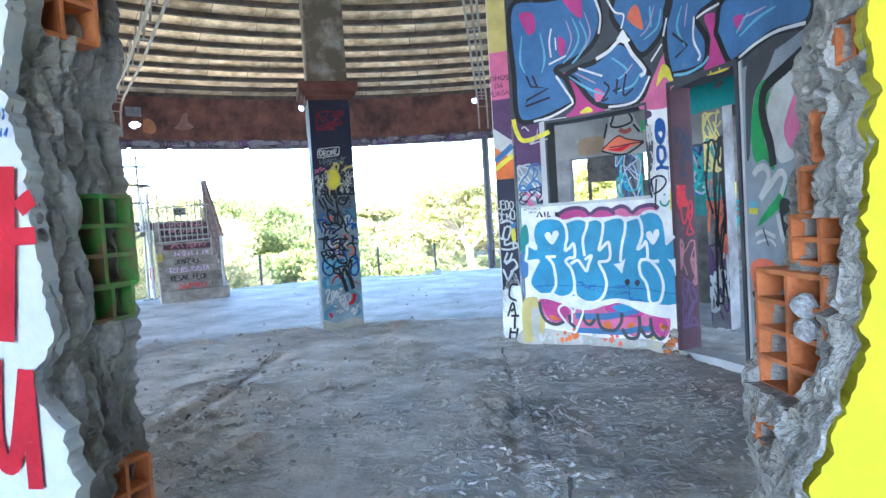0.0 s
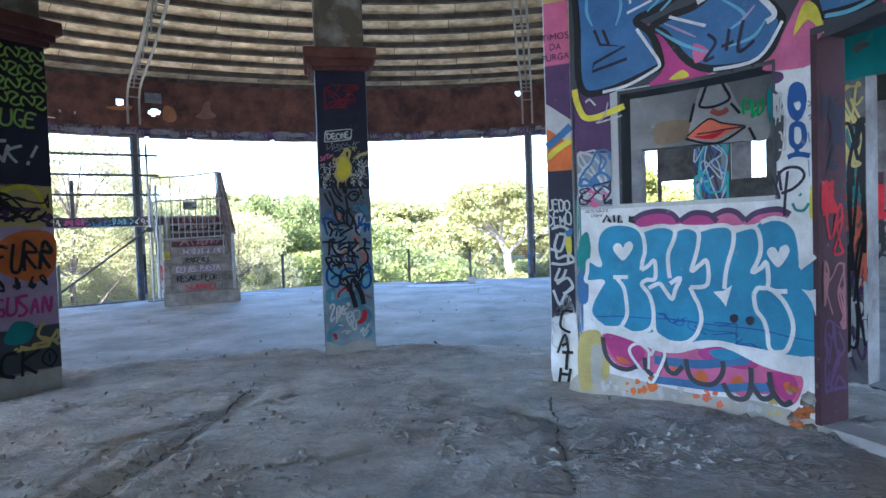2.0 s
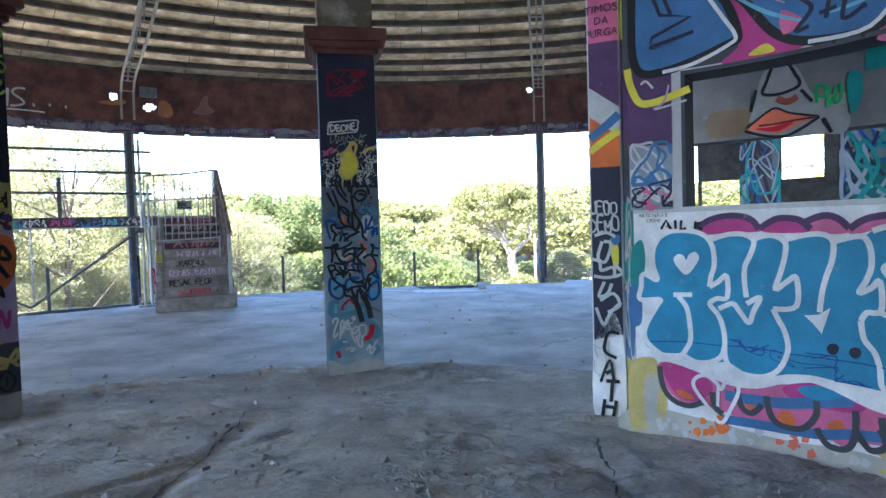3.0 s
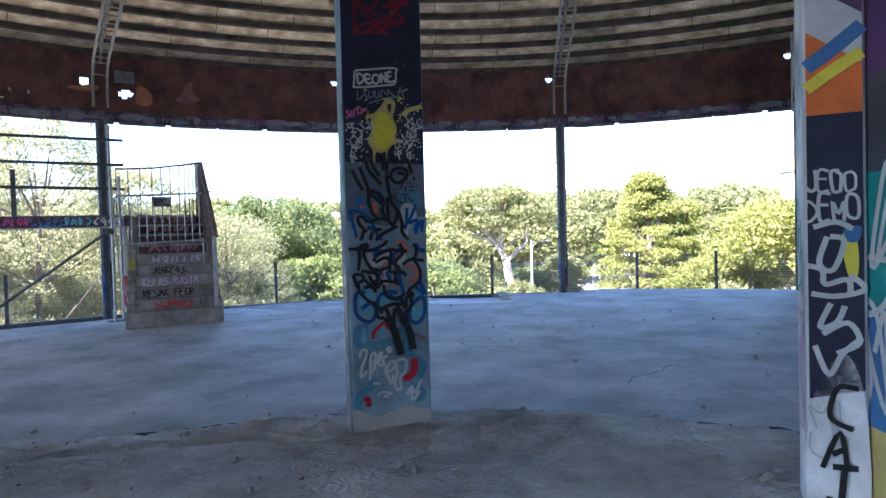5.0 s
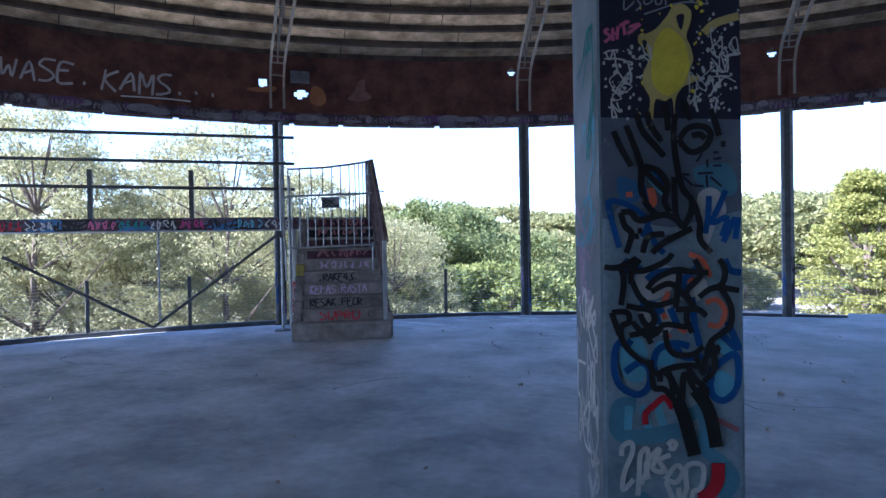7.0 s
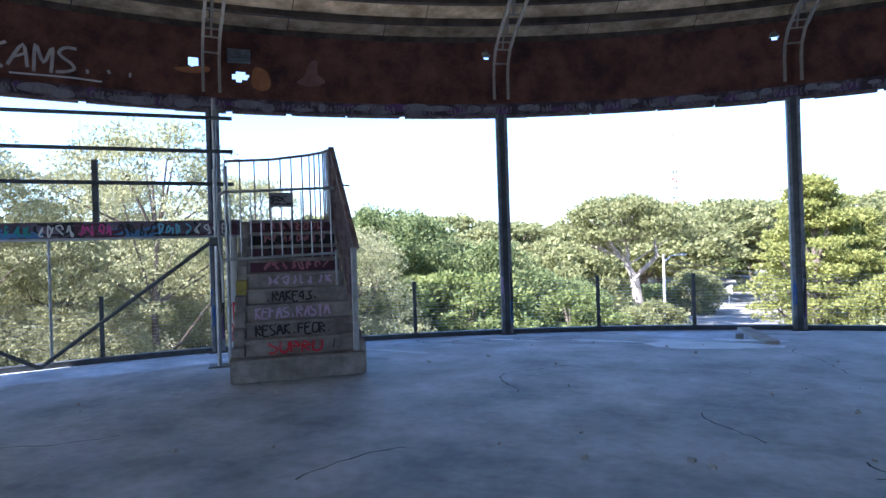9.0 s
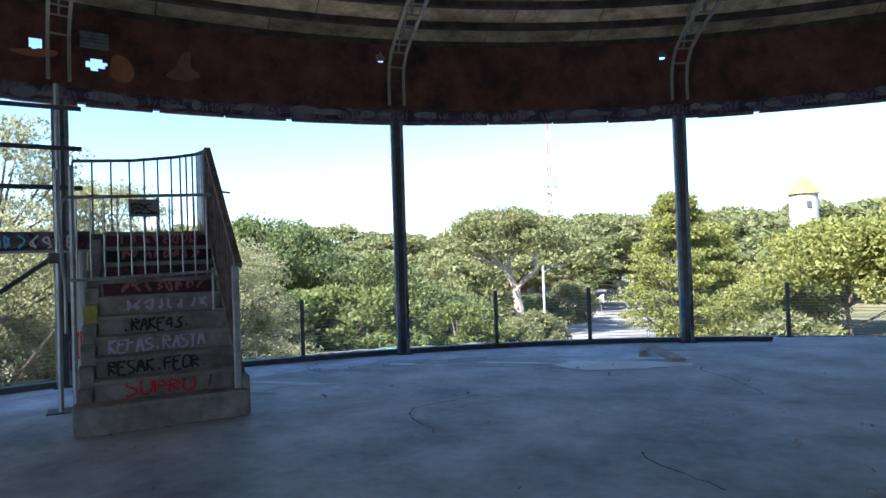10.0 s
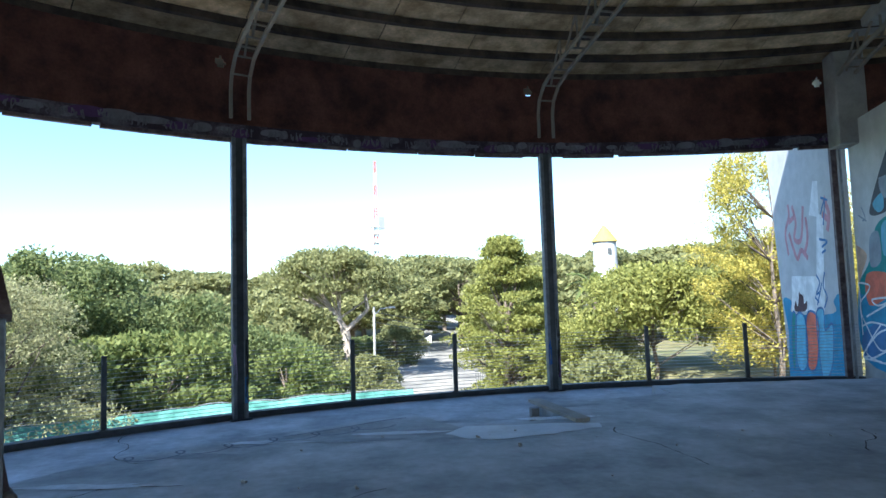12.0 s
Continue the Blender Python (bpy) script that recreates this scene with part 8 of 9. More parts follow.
stroke(B, front, [(0.19, 1.239), (0.21, 1.198), (0.25, 1.187)], 0.026, BLUE_LINE, 3)
stroke(B, front, [(-0.125, 1.08), (-0.064, 1.069), (-0.044, 1.038)], 0.026, BLUE_LINE, 3)
stroke(B, front, [(0.005, 0.915), (0.035, 0.874), (0.106, 0.873)], 0.026, BLUE_LINE, 3)
stroke(B, front, [(0.059, 1.261), (0.109, 1.235), (0.137, 1.173)], 0.02, CORAL, 3.3)
stroke(B, front, [(0.028, 1.16), (0.078, 1.161)], 0.02, CORAL, 3.3)
stroke(B, front, [(-0.018, 1.119), (-0.044, 1.058), (-0.029, 1.017)], 0.02, CORAL, 3.3)
stroke(B, front, [(0.118, 1.077), (0.159, 1.087), (0.189, 1.045), (0.168, 0.99), (0.127, 0.995)], 0.02, CORAL, 3.3)
stroke(B, front, [(-0.035, 0.966), (-0.015, 0.946)], 0.02, CORAL, 3.3)
stroke(B, front, [(0.016, 0.986), (0.046, 0.966)], 0.02, CORAL, 3.3)
stroke(B, front, [(-0.109, 0.619), (-0.109, 0.66), (-0.078, 0.691), (-0.037, 0.721), (-0.007, 0.68)], 0.024, RED, 1.7)
stroke(B, front, [(0.159, 0.473), (0.153, 0.401), (0.122, 0.355), (0.081, 0.35)], 0.05, RED, 1.8)
stroke(B, front, [(-0.185, 0.218), (-0.159, 0.228), (-0.154, 0.177)], 0.03, RED, 1.6)
stroke(B, front, [(0.155, 0.637), (0.236, 0.595)], 0.02, DIM_PINK, 1.6)
stroke(B, front, [(-0.256, 1.216), (-0.205, 1.214), (-0.134, 1.248)], 0.024, BLACK, 4.6, taper=0.12)
stroke(B, front, [(-0.205, 1.224), (-0.185, 1.173), (-0.196, 1.071)], 0.024, BLACK, 4.7, taper=0.12)
stroke(B, front, [(-0.19, 1.234), (-0.154, 1.203), (-0.104, 1.202), (-0.033, 1.232), (-0.002, 1.262)], 0.024, BLACK, 4.8, taper=0.12)
stroke(B, front, [(-0.099, 1.131), (-0.063, 1.171), (0.008, 1.201), (0.058, 1.195), (0.129, 1.189)], 0.024, BLACK, 4.9, taper=0.12)
stroke(B, front, [(0.023, 1.211), (0.017, 1.149), (0.006, 1.058)], 0.024, BLACK, 5, taper=0.12)
stroke(B, front, [(-0.16, 1.152), (-0.154, 1.203), (-0.124, 1.243)], 0.024, BLACK, 5.1, taper=0.12)
stroke(B, front, [(-0.155, 1.162), (-0.125, 1.1), (-0.075, 1.069), (0.007, 1.088)], 0.024, BLACK, 5.2, taper=0.12)
stroke(B, front, [(-0.084, 1.12), (-0.023, 1.15), (0.017, 1.129), (0.067, 1.067)], 0.024, BLACK, 4.6, taper=0.12)
stroke(B, front, [(0.079, 1.24), (0.099, 1.179), (0.047, 1.119), (0.077, 1.057)], 0.024, BLACK, 4.7, taper=0.12)
stroke(B, front, [(0.093, 1.098), (0.149, 1.133), (0.24, 1.121)], 0.024, BLACK, 4.8, taper=0.12)
stroke(B, front, [(0.17, 1.239), (0.19, 1.198), (0.179, 1.147), (0.139, 1.128)], 0.024, BLACK, 4.9, taper=0.12)
stroke(B, front, [(0.169, 1.137), (0.209, 1.066), (0.208, 0.994), (0.178, 0.964), (0.137, 0.934), (0.116, 0.883)], 0.024, BLACK, 5, taper=0.12)
stroke(B, front, [(-0.232, 1.045), (-0.176, 1.045), (-0.167, 1.009), (-0.197, 0.989), (-0.188, 0.927), (-0.127, 0.865), (-0.077, 0.854)], 0.024, BLACK, 5.1, taper=0.12)
stroke(B, front, [(-0.232, 1.045), (-0.217, 0.999), (-0.203, 0.958)], 0.024, BLACK, 5.2, taper=0.12)
stroke(B, front, [(-0.176, 1.07), (-0.136, 1.06), (-0.085, 1.049), (-0.075, 1.008), (-0.126, 0.968), (-0.167, 0.958)], 0.024, BLACK, 4.6, taper=0.12)
stroke(B, front, [(-0.156, 1.009), (-0.106, 0.957), (-0.065, 0.967), (-0.035, 0.997), (0.046, 0.986)], 0.024, BLACK, 4.7, taper=0.12)
stroke(B, front, [(-0.126, 1.039), (-0.106, 0.998), (-0.055, 0.977)], 0.024, BLACK, 4.8, taper=0.12)
stroke(B, front, [(0.006, 1.053), (0.087, 1.052), (0.118, 1.026)], 0.024, BLACK, 4.9, taper=0.12)
stroke(B, front, [(0.047, 1.047), (0.047, 1.006), (0.066, 0.965)], 0.024, BLACK, 5, taper=0.12)
stroke(B, front, [(-0.035, 0.977), (-0.025, 0.915), (0.005, 0.884), (0.066, 0.884), (0.106, 0.914)], 0.024, BLACK, 5.1, taper=0.12)
stroke(B, front, [(-0.086, 0.926), (-0.096, 0.957), (-0.065, 0.987)], 0.024, BLACK, 5.2, taper=0.12)
stroke(B, front, [(-0.102, 0.855), (-0.067, 0.813), (-0.016, 0.833), (0.055, 0.843), (0.106, 0.832)], 0.024, BLACK, 4.6, taper=0.12)
stroke(B, front, [(-0.087, 0.844), (-0.078, 0.762), (-0.037, 0.752), (0.013, 0.69)], 0.024, BLACK, 4.7, taper=0.12)
stroke(B, front, [(-0.057, 0.783), (-0.046, 0.823), (-0.016, 0.792), (-0.007, 0.731)], 0.024, BLACK, 4.8, taper=0.12)
stroke(B, front, [(-0.026, 0.823), (0.014, 0.731), (0.023, 0.679), (0.035, 0.812), (0.075, 0.751), (0.105, 0.76)], 0.024, BLACK, 4.9, taper=0.12)
stroke(B, front, [(0.045, 0.843), (0.075, 0.791), (0.115, 0.75), (0.105, 0.709)], 0.024, BLACK, 5, taper=0.12)
stroke(B, front, [(0.076, 0.883), (0.106, 0.812), (0.116, 0.873), (0.167, 0.913)], 0.024, BLACK, 5.1, taper=0.12)
stroke(B, front, [(0.137, 0.924), (0.146, 0.832), (0.105, 0.781)], 0.024, BLACK, 5.2, taper=0.12)
stroke(B, front, [(0.137, 0.903), (0.167, 0.893)], 0.024, BLACK, 4.6, taper=0.12)
stroke(B, front, [(0.008, 0.71), (0.028, 0.659), (0.043, 0.607), (0.067, 0.505)], 0.05, BLACK, 5.5)
stroke(B, front, [(0.075, 0.751), (0.115, 0.689), (0.135, 0.627), (0.149, 0.535)], 0.05, BLACK, 5.5)
stroke(B, front, [(-0.202, 0.502), (-0.197, 0.538), (-0.166, 0.553), (-0.161, 0.517), (-0.193, 0.435), (-0.198, 0.373), (-0.157, 0.414)], 0.019, PALE, 3)
stroke(B, front, [(-0.143, 0.352), (-0.137, 0.424), (-0.131, 0.506), (-0.105, 0.527), (-0.106, 0.455), (-0.132, 0.393)], 0.019, PALE, 3)
stroke(B, front, [(-0.101, 0.413), (-0.111, 0.465), (-0.085, 0.506), (-0.059, 0.526), (-0.086, 0.454), (-0.04, 0.444), (-0.06, 0.485), (-0.019, 0.505)], 0.019, PALE, 3)
stroke(B, front, [(-0.04, 0.413), (0.001, 0.464), (0.026, 0.443), (0.001, 0.402), (-0.035, 0.403), (-0, 0.31)], 0.019, PALE, 3)
stroke(B, front, [(0.01, 0.382), (0.015, 0.32), (0.041, 0.382)], 0.019, PALE, 3)
stroke(B, front, [(0.041, 0.371), (0.037, 0.453), (0.072, 0.474), (0.103, 0.453), (0.092, 0.381), (0.061, 0.361), (0.06, 0.278), (0.03, 0.279), (0.02, 0.341)], 0.019, PALE, 3)
stroke(B, front, [(-0.122, 0.331), (-0.072, 0.321)], 0.019, PALE, 3)
stroke(B, front, [(0.101, 0.232), (0.132, 0.288), (0.152, 0.247), (0.203, 0.329)], 0.019, PALE, 3)
stroke(B, front, [(0.127, 0.278), (0.141, 0.196), (0.187, 0.257)], 0.019, PALE, 3)
stroke(B, front, [(-0.093, 0.249), (-0.052, 0.264), (0.004, 0.248)], 0.019, PALE, 3)
stroke(B, front, [(-0.057, 0.238), (-0.021, 0.233)], 0.019, PALE, 3)
stroke(B, front, [(-0.029, 0.541), (-0.013, 0.557), (0.002, 0.546), (-0.009, 0.528), (-0.024, 0.534)], 0.019, PALE, 3)

fill(B, left_side, [(-0.26, 0.0), (0.26, 0.0), (0.26, 2.4), (-0.26, 2.4)], GREYB, 0, False)
for i, (z, m) in enumerate(((0.2, PALE), (0.5, PALE), (0.85, WHITE), (1.2, LILAC), (1.55, SKY_BLUE), (1.9, TEAL), (0.7, WHITE))):
    scribble(B, left_side, (-0.2, z - 0.25, 0.2, z + 0.25), 110 + i, 4, 0.02, m, 1 + 0.2 * i, jag=0.35)

# column A
A = COL_A
for z0, z1, m in ((2.42, 3.01, BLACK), (1.8, 2.42, NAVY), (1.45, 1.8, OCHRE), (0.95, 1.45, LILAC), (0.6, 0.95, LILAC), (0.22, 0.6, CHARCOAL), (0.0, 0.22, CONCRETE_BASE)):
    fill(A, front, [(-0.26, z0), (0.0, z0 - 0.015), (0.26, z0), (0.26, z1), (0.0, z1 + 0.012), (-0.26, z1)], m, 0, False)
fill(A, front, [(-0.2, 1.1), (0.1, 0.98), (0.25, 1.1), (0.25, 1.38), (0.0, 1.42), (-0.2, 1.3)], ORANGE, 1)
SQUIG = spray("acid_green", (0.35, 0.55, 0.12))
for i in range(5):
    for j in range(4):
        u, z, q = -0.2 + 0.1 * i, 2.52 + 0.13 * j, 0.5 * math.pi * ((i * 3 + j * 5) % 4)
        hook = [(-0.05, 0.03), (-0.01, 0.05), (0.03, 0.03), (0.0, -0.01), (-0.03, -0.04), (0.02, -0.06), (0.05, -0.03)]
        stroke(A, front, [(u + a * math.cos(q) - b * math.sin(q), z + a * math.sin(q) + b * math.cos(q)) for a, b in hook], 0.018, SQUIG, 2)
hand(A, front, "HUGE", -0.02, 2.36, 0.12, 0.018, SQUIG, 2, 0.8, 1)
hand(A, front, "SK!", -0.04, 2.06, 0.17, 0.024, PALE, 2, 0.8, 2, 0.25)
stroke(A, front, [(-0.2, 1.6), (-0.1, 1.76), (0.1, 1.78), (0.2, 1.62)], 0.04, YELLOW, 2)
scribble(A, front, (-0.2, 1.5, 0.22, 1.72), 121, 5, 0.018, BLACK, 3)
scribble(A, front, (-0.24, 1.45, 0.24, 1.6), 122, 3, 0.03, PURPLE, 2)
hand(A, front, "FURR", 0.0, 1.2, 0.23, 0.03, BLACK, 3, 0.5, 3)
tag_row(A, front, -0.22, 0.93, 0.2, 0.1, 23, 4, 0.02, BLACK, 3)
hand(A, front, "GUSAN", -0.02, 0.79, 0.14, 0.026, MAGENTA, 3, 0.65, 4)
fill(A, front, [(-0.18, 0.5), (0.0, 0.48), (0.05, 0.62), (-0.1, 0.66)], TEAL, 1)
scribble(A, front, (-0.1, 0.42, 0.24, 0.62), 123, 3, 0.025, OCHRE, 2)
hand(A, front, "CK", -0.07, 0.32, 0.22, 0.028, BLACK, 3, 0.75, 5)
stroke(A, front, [(0.16, 0.24), (0.1, 0.31), (0.16, 0.39), (0.22, 0.31)], 0.018, BLACK, 3, True)
stroke(A, front, [(0.16, 0.35), (0.16, 0.28)], 0.016, BLACK, 3)
fill(A, left_side, [(-0.26, 0.3), (0.26, 0.3), (0.26, 3.0), (-0.26, 3.0)], spray("slate", (0.16, 0.18, 0.21)), 0, False)
for i, (z, m) in enumerate(((0.4, SKY_BLUE), (0.8, PALE), (1.2, PINK), (1.5, LILAC), (1.85, PALE), (2.2, GREYB), (2.6, GREYB))):
    scribble(A, left_side, (-0.22, z - 0.2, 0.22, z + 0.2), 130 + i, 4, 0.025, m, 1)


# stair risers
def riser(i):
    return lambda u, z, off: Vector((u, i * 0.2 - off - 0.008, z))


zt = [0.0, 0.24] + [0.24 + 0.17 * k for k in range(1, 10)]
for i, text, m in ((1, "SUPRO", RED), (2, "RESAK.FEOR.", BLACK), (3, "KEFAS.RASTA", LILAC), (4, ".RAKE43.", BLACK)):
    hand(STAIR, riser(i), text, -0.13, zt[i] + 0.08, 0.115, 0.02, m, 2, 0.66 if i != 1 else 1.0, i, 0.05)
for i, m in ((5, LILAC), (6, DIM_PINK), (7, BLACK), (8, DIM_PINK), (9, DIM_PINK)):
    fill(STAIR, riser(i), [(-0.6, zt[i] + 0.01), (0.46, zt[i] + 0.01), (0.46, zt[i] + 0.13), (-0.6, zt[i] + 0.13)], (STEP_STONE, MAROON, MAROON, BLACK, MAROON)[i - 5], 0, False)
    tag_row(STAIR, riser(i), -0.45, zt[i] + 0.04, 0.35, 0.1, 140 + i, 8, 0.022, m, 2)
stroke(STAIR, riser(1), [(0.26, 0.28), (0.28, 0.38)], 0.012, BLACK, 2)
scribble(gate, lambda u, z, off: Vector((u, 0.875 - off, z)), (-0.33, 1.9, -0.12, 2.01), 150, 3, 0.012, BLACK, 0)


def beam_face(u, z, off):
    return Vector((u, 1.75 - off, z))


for i in range(14):
    u0 = -7.0 + i * 0.44
    m = (LILAC, PALE, PURPLE, SKY_BLUE, RED, PALE, BLACK, PINK, TEAL, PALE, MAGENTA, BLACK, SKY_BLUE, PALE)[i]
    scribble(beam, beam_face, (u0, 1.6, u0 + 0.5, 1.76), 400 + i, 3, 0.03, (BLACK, MAROON, MURAL_BLUE)[i % 3], 0, jag=0.6)
    tag_row(beam, beam_face, u0, 1.61, u0 + 0.42, 0.13, 151 + i, 4, 0.018, m, 1)
scribble(pole, lambda u, z, off: Vector((-0.84 + u, 1.9 - 0.066 - off, z)), (-0.04, 0.2, 0.04, 0.7), 154, 3, 0.016, RED, 0)

# rusty band
BAND = bpy.data.objects["rusty_band"]
hand(BAND, band_wall, "WASE..", 0.24, 4.68, 0.36, 0.045, spray("faded_grey", (0.36, 0.34, 0.34)), 6, 0.85, 9, 0.1)
hand(BAND, band_wall, "KAMS...", 2.1, 4.66, 0.38, 0.045, spray("faded_grey", (0, 0, 0)), 6, 0.85, 10, 0.1, 0.01)
stroke(BAND, band_wall, [(1.3, 4.36), (2.1, 4.38), (2.6, 4.36)], 0.03, PALE, 6)
FLASH_INK = spray("flashing_ink", (0.15, 0.145, 0.17))
for k in range(34):
    tag_row(BAND, lambda a, b, off: band_wall(a, b, off + 0.066), -4 + k * 0.8, 4.05, -3.4 + k * 0.8, 0.13, 800 + k, 7, 0.018, FLASH_INK, 1)
PEEL = spray("peeled_grey", (0.19, 0.18, 0.21))
rnd = random.Random(77)
for k in range(70):
    u = -4 + k * 0.36 + rnd.uniform(-0.1, 0.1)
    w, h = rnd.uniform(0.05, 0.28), rnd.uniform(0.03, 0.09)
    z = rnd.uniform(4.08, 4.18)
    fill(BAND, lambda a, b, off: band_wall(a, b, off + 0.062), [(u - w, z - h * .6), (u, z - h), (u + w, z - h * .4), (u + w * .8, z + h * .7), (u, z + h), (u - w * .9, z + h * .5)], PEEL if k % 3 else PURPLE, 0, name="peeled_patch")
# two orange patches: sun glow by the torn holes, painted onto the rust
fill(BAND, band_wall, [(5.08, 4.5), (5.3, 4.42), (5.42, 4.55), (5.36, 4.78), (5.2, 4.86), (5.1, 4.8)], spray("fresh_rust", (0.30, 0.12, 0.05)), 5, name="stain")
fill(BAND, band_wall, [(3.72, 4.72), (3.95, 4.66), (4.3, 4.7), (4.32, 4.8), (3.95, 4.77)], spray("fresh_rust", (0, 0, 0)), 5, name="stain")
fill(BAND, band_wall, [(5.9, 4.6), (6.05, 4.75), (6.15, 5.0), (6.3, 5.05), (6.3, 4.8), (6.45, 4.65), (6.2, 4.55)], spray("rust_stain", (0.17, 0.085, 0.07)), 6, name="stain")

# partition mural and fin wall
PW = bpy.data.objects["wall_partition"]
MPW = pose(CX, CY, 0, 0, 0, 71.6)


def part_face(u, z, off):
    return MPW @ Vector((u, 0.12 + off, z))


fill(PW, part_face, [(15.46, 1.38), (14.72, 1.41), (13.77, 1.39), (13.26, 1.45), (13.53, 0.02), (15.46, 0.02)], BLUE, 0)
fill(PW, part_face, [(14.97, 1.78), (14.65, 2.35), (14.01, 2.52), (13.08, 2.53), (13.29, 1.28), (15.2, 1.16), (15.46, 1.38)], TEAL, 0.3)
fill(PW, part_face, [(15.46, 2.05), (15.46, 2.09), (15.06, 1.89), (15.29, 1.59), (15.46, 1.39), (15.46, 1.56)], spray("peach_haze", (0.62, 0.42, 0.3)), 0.2)
fill(PW, part_face, [(13.79, 3.79), (13.36, 3.84), (12.87, 3.84), (13.1, 2.45), (13.99, 2.61), (14.31, 2.55), (14.73, 2.55), (14.8, 2.71), (14.27, 3.36)], CHARCOAL, 0.5)
fill(PW, part_face, [(13.98, 3.35), (13.8, 3.31), (13.74, 3.12), (13.97, 3.11)], CORAL, 1.2)
fill(PW, part_face, [(14.42, 3.1), (14.11, 3.14), (13.96, 2.93), (14.27, 2.79)], GREYB, 1.2)
fill(PW, part_face, [(14.69, 2.75), (14.35, 2.89), (14.3, 2.65), (14.51, 2.58)], SKY_BLUE, 1.2)
fill(PW, part_face, [(13.75, 3.62), (13.47, 3.65), (13.6, 3.41)], PALE, 1.25)
fill(PW, part_face, [(13.76, 3.03), (13.32, 3.04), (13.29, 2.73), (13.72, 2.71)], SKY_BLUE, 1.2)
fill(PW, part_face, [(14.45, 2.33), (14.14, 2.39), (14.13, 1.93), (14.44, 1.85)], SKY_BLUE, 1.2)
fill(PW, part_face, [(14.9, 2.18), (14.57, 2.25), (14.55, 1.76), (14.94, 1.68)], GREYB, 1.2)
fill(PW, part_face, [(13.96, 2.37), (13.43, 2.36), (13.51, 1.89), (13.95, 1.92)], GREYB, 1.2)
fill(PW, part_face, [(15.13, 1.54), (14.3, 1.52), (14.35, 1.19), (15.12, 0.99)], CORAL, 1.2)
fill(PW, part_face, [(15.46, 0.46), (14.64, 0.71), (14.52, 0.25), (15.39, 0.06)], MURAL_BLUE, 1.2)
fill(PW, part_face, [(14.33, 0.77), (13.59, 0.93), (13.69, 0.32), (14.32, 0.26)], MURAL_BLUE, 1.2)
fill(PW, part_face, [(15.46, 0.12), (15.41, 0.02), (15.04, 0.02), (15.46, 0.02)], MURAL_BLUE, 1.35)
stroke(PW, part_face, [(15.46, 1.31), (15.46, 1.39), (15.05, 1.34), (15.19, 1.19), (15.46, 1.02), (15.46, 0.75), (15.46, 0.87)], 0.035, WHITE, 2)
stroke(PW, part_face, [(15.26, 0.78), (14.38, 1.05), (14.79, 0.99), (14.99, 1.09), (14.36, 1.14)], 0.035, WHITE, 2)
stroke(PW, part_face, [(15.46, 0.6), (15.06, 0.69), (14.45, 0.63), (14.88, 0.5), (15.46, 0.13), (15.46, 0.02)], 0.035, WHITE, 2)
stroke(PW, part_face, [(15.46, 0.82), (14.92, 0.26), (14.52, 0.25)], 0.035, WHITE, 2)
stroke(PW, part_face, [(15.24, 0.02), (14.95, 0.11), (14.39, 0.3)], 0.035, WHITE, 2)
stroke(PW, part_face, [(14.75, 0.66), (15.37, 0.17), (14.96, 0.02), (14.47, 0.02)], 0.035, WHITE, 2)
stroke(PW, part_face, [(15.46, 1.34), (15.46, 0.44)], 0.035, WHITE, 2)
stroke(PW, part_face, [(14.35, 1.19), (13.78, 1.33), (13.92, 1.01), (14.43, 0.77), (13.8, 0.66)], 0.035, WHITE, 2)
stroke(PW, part_face, [(14.27, 0.54), (13.59, 0.42), (13.99, 0.07)], 0.035, WHITE, 2)
stroke(PW, part_face, [(15.46, 0.02), (15.28, 0.08), (15.46, 0.02), (14.82, 0.02)], 0.035, WHITE, 2)
stroke(PW, part_face, [(15.13, 2.76), (15, 2.54), (15.12, 2.5)], 0.03, GREYB, 1.8)
stroke(PW, part_face, [(15.27, 2.62), (14.96, 2.48)], 0.03, GREYB, 1.8)
stroke(PW, part_face, [(14.29, 2.13), (14.14, 1.88)], 0.03, GREYB, 1.8)
stroke(PW, part_face, [(14.41, 3.14), (13.92, 3.15)], 0.03, GREYB, 1.8)

MF = pose(CX, CY, 0, 0, 0, 72.2)


def fin_face(u, z, off):
    return MF @ Vector((u, 0.1 + off, z))


fill(FIN_WALL, fin_face, [(19.21, 1.03), (18.64, 1.01), (18.6, 0.72), (16.35, 0.8), (16.28, 1.05), (15.92, 1.08), (16.13, -0.56), (18.9, -0.97), (18.98, 0.25)], BLUE, 0)
fill(FIN_WALL, fin_face, [(18.52, 1.59), (16.97, 1.55), (16.59, 1.52), (16.75, 0.83), (18.65, 0.77)], WHITE, 0.4, False)
fill(FIN_WALL, fin_face, [(16.88, 3.54), (16.63, 3.5), (16.68, 2.82), (16.46, 2.74), (16.65, 1.52), (17.05, 1.53), (16.8, 2.78), (17.21, 2.86)], WHITE, 0.2, False)
fill(FIN_WALL, fin_face, [(18.34, 0.7), (17.92, 0.69), (17.81, 0.33), (17.87, -0.28), (18.17, -0.56), (18.49, -0.47), (18.57, 0.09)], SKY_BLUE, 0.9)
stroke(FIN_WALL, fin_face, [(18.34, 0.7), (17.92, 0.69), (17.81, 0.33), (17.87, -0.28), (18.17, -0.56), (18.49, -0.47), (18.57, 0.09)], 0.05, MURAL_BLUE, 1.6, True)
fill(FIN_WALL, fin_face, [(17.75, 0.69), (17.27, 0.78), (17.1, 0.49), (17.32, -0.28), (17.67, -0.49), (17.9, -0.28)], CORAL, 0.9)
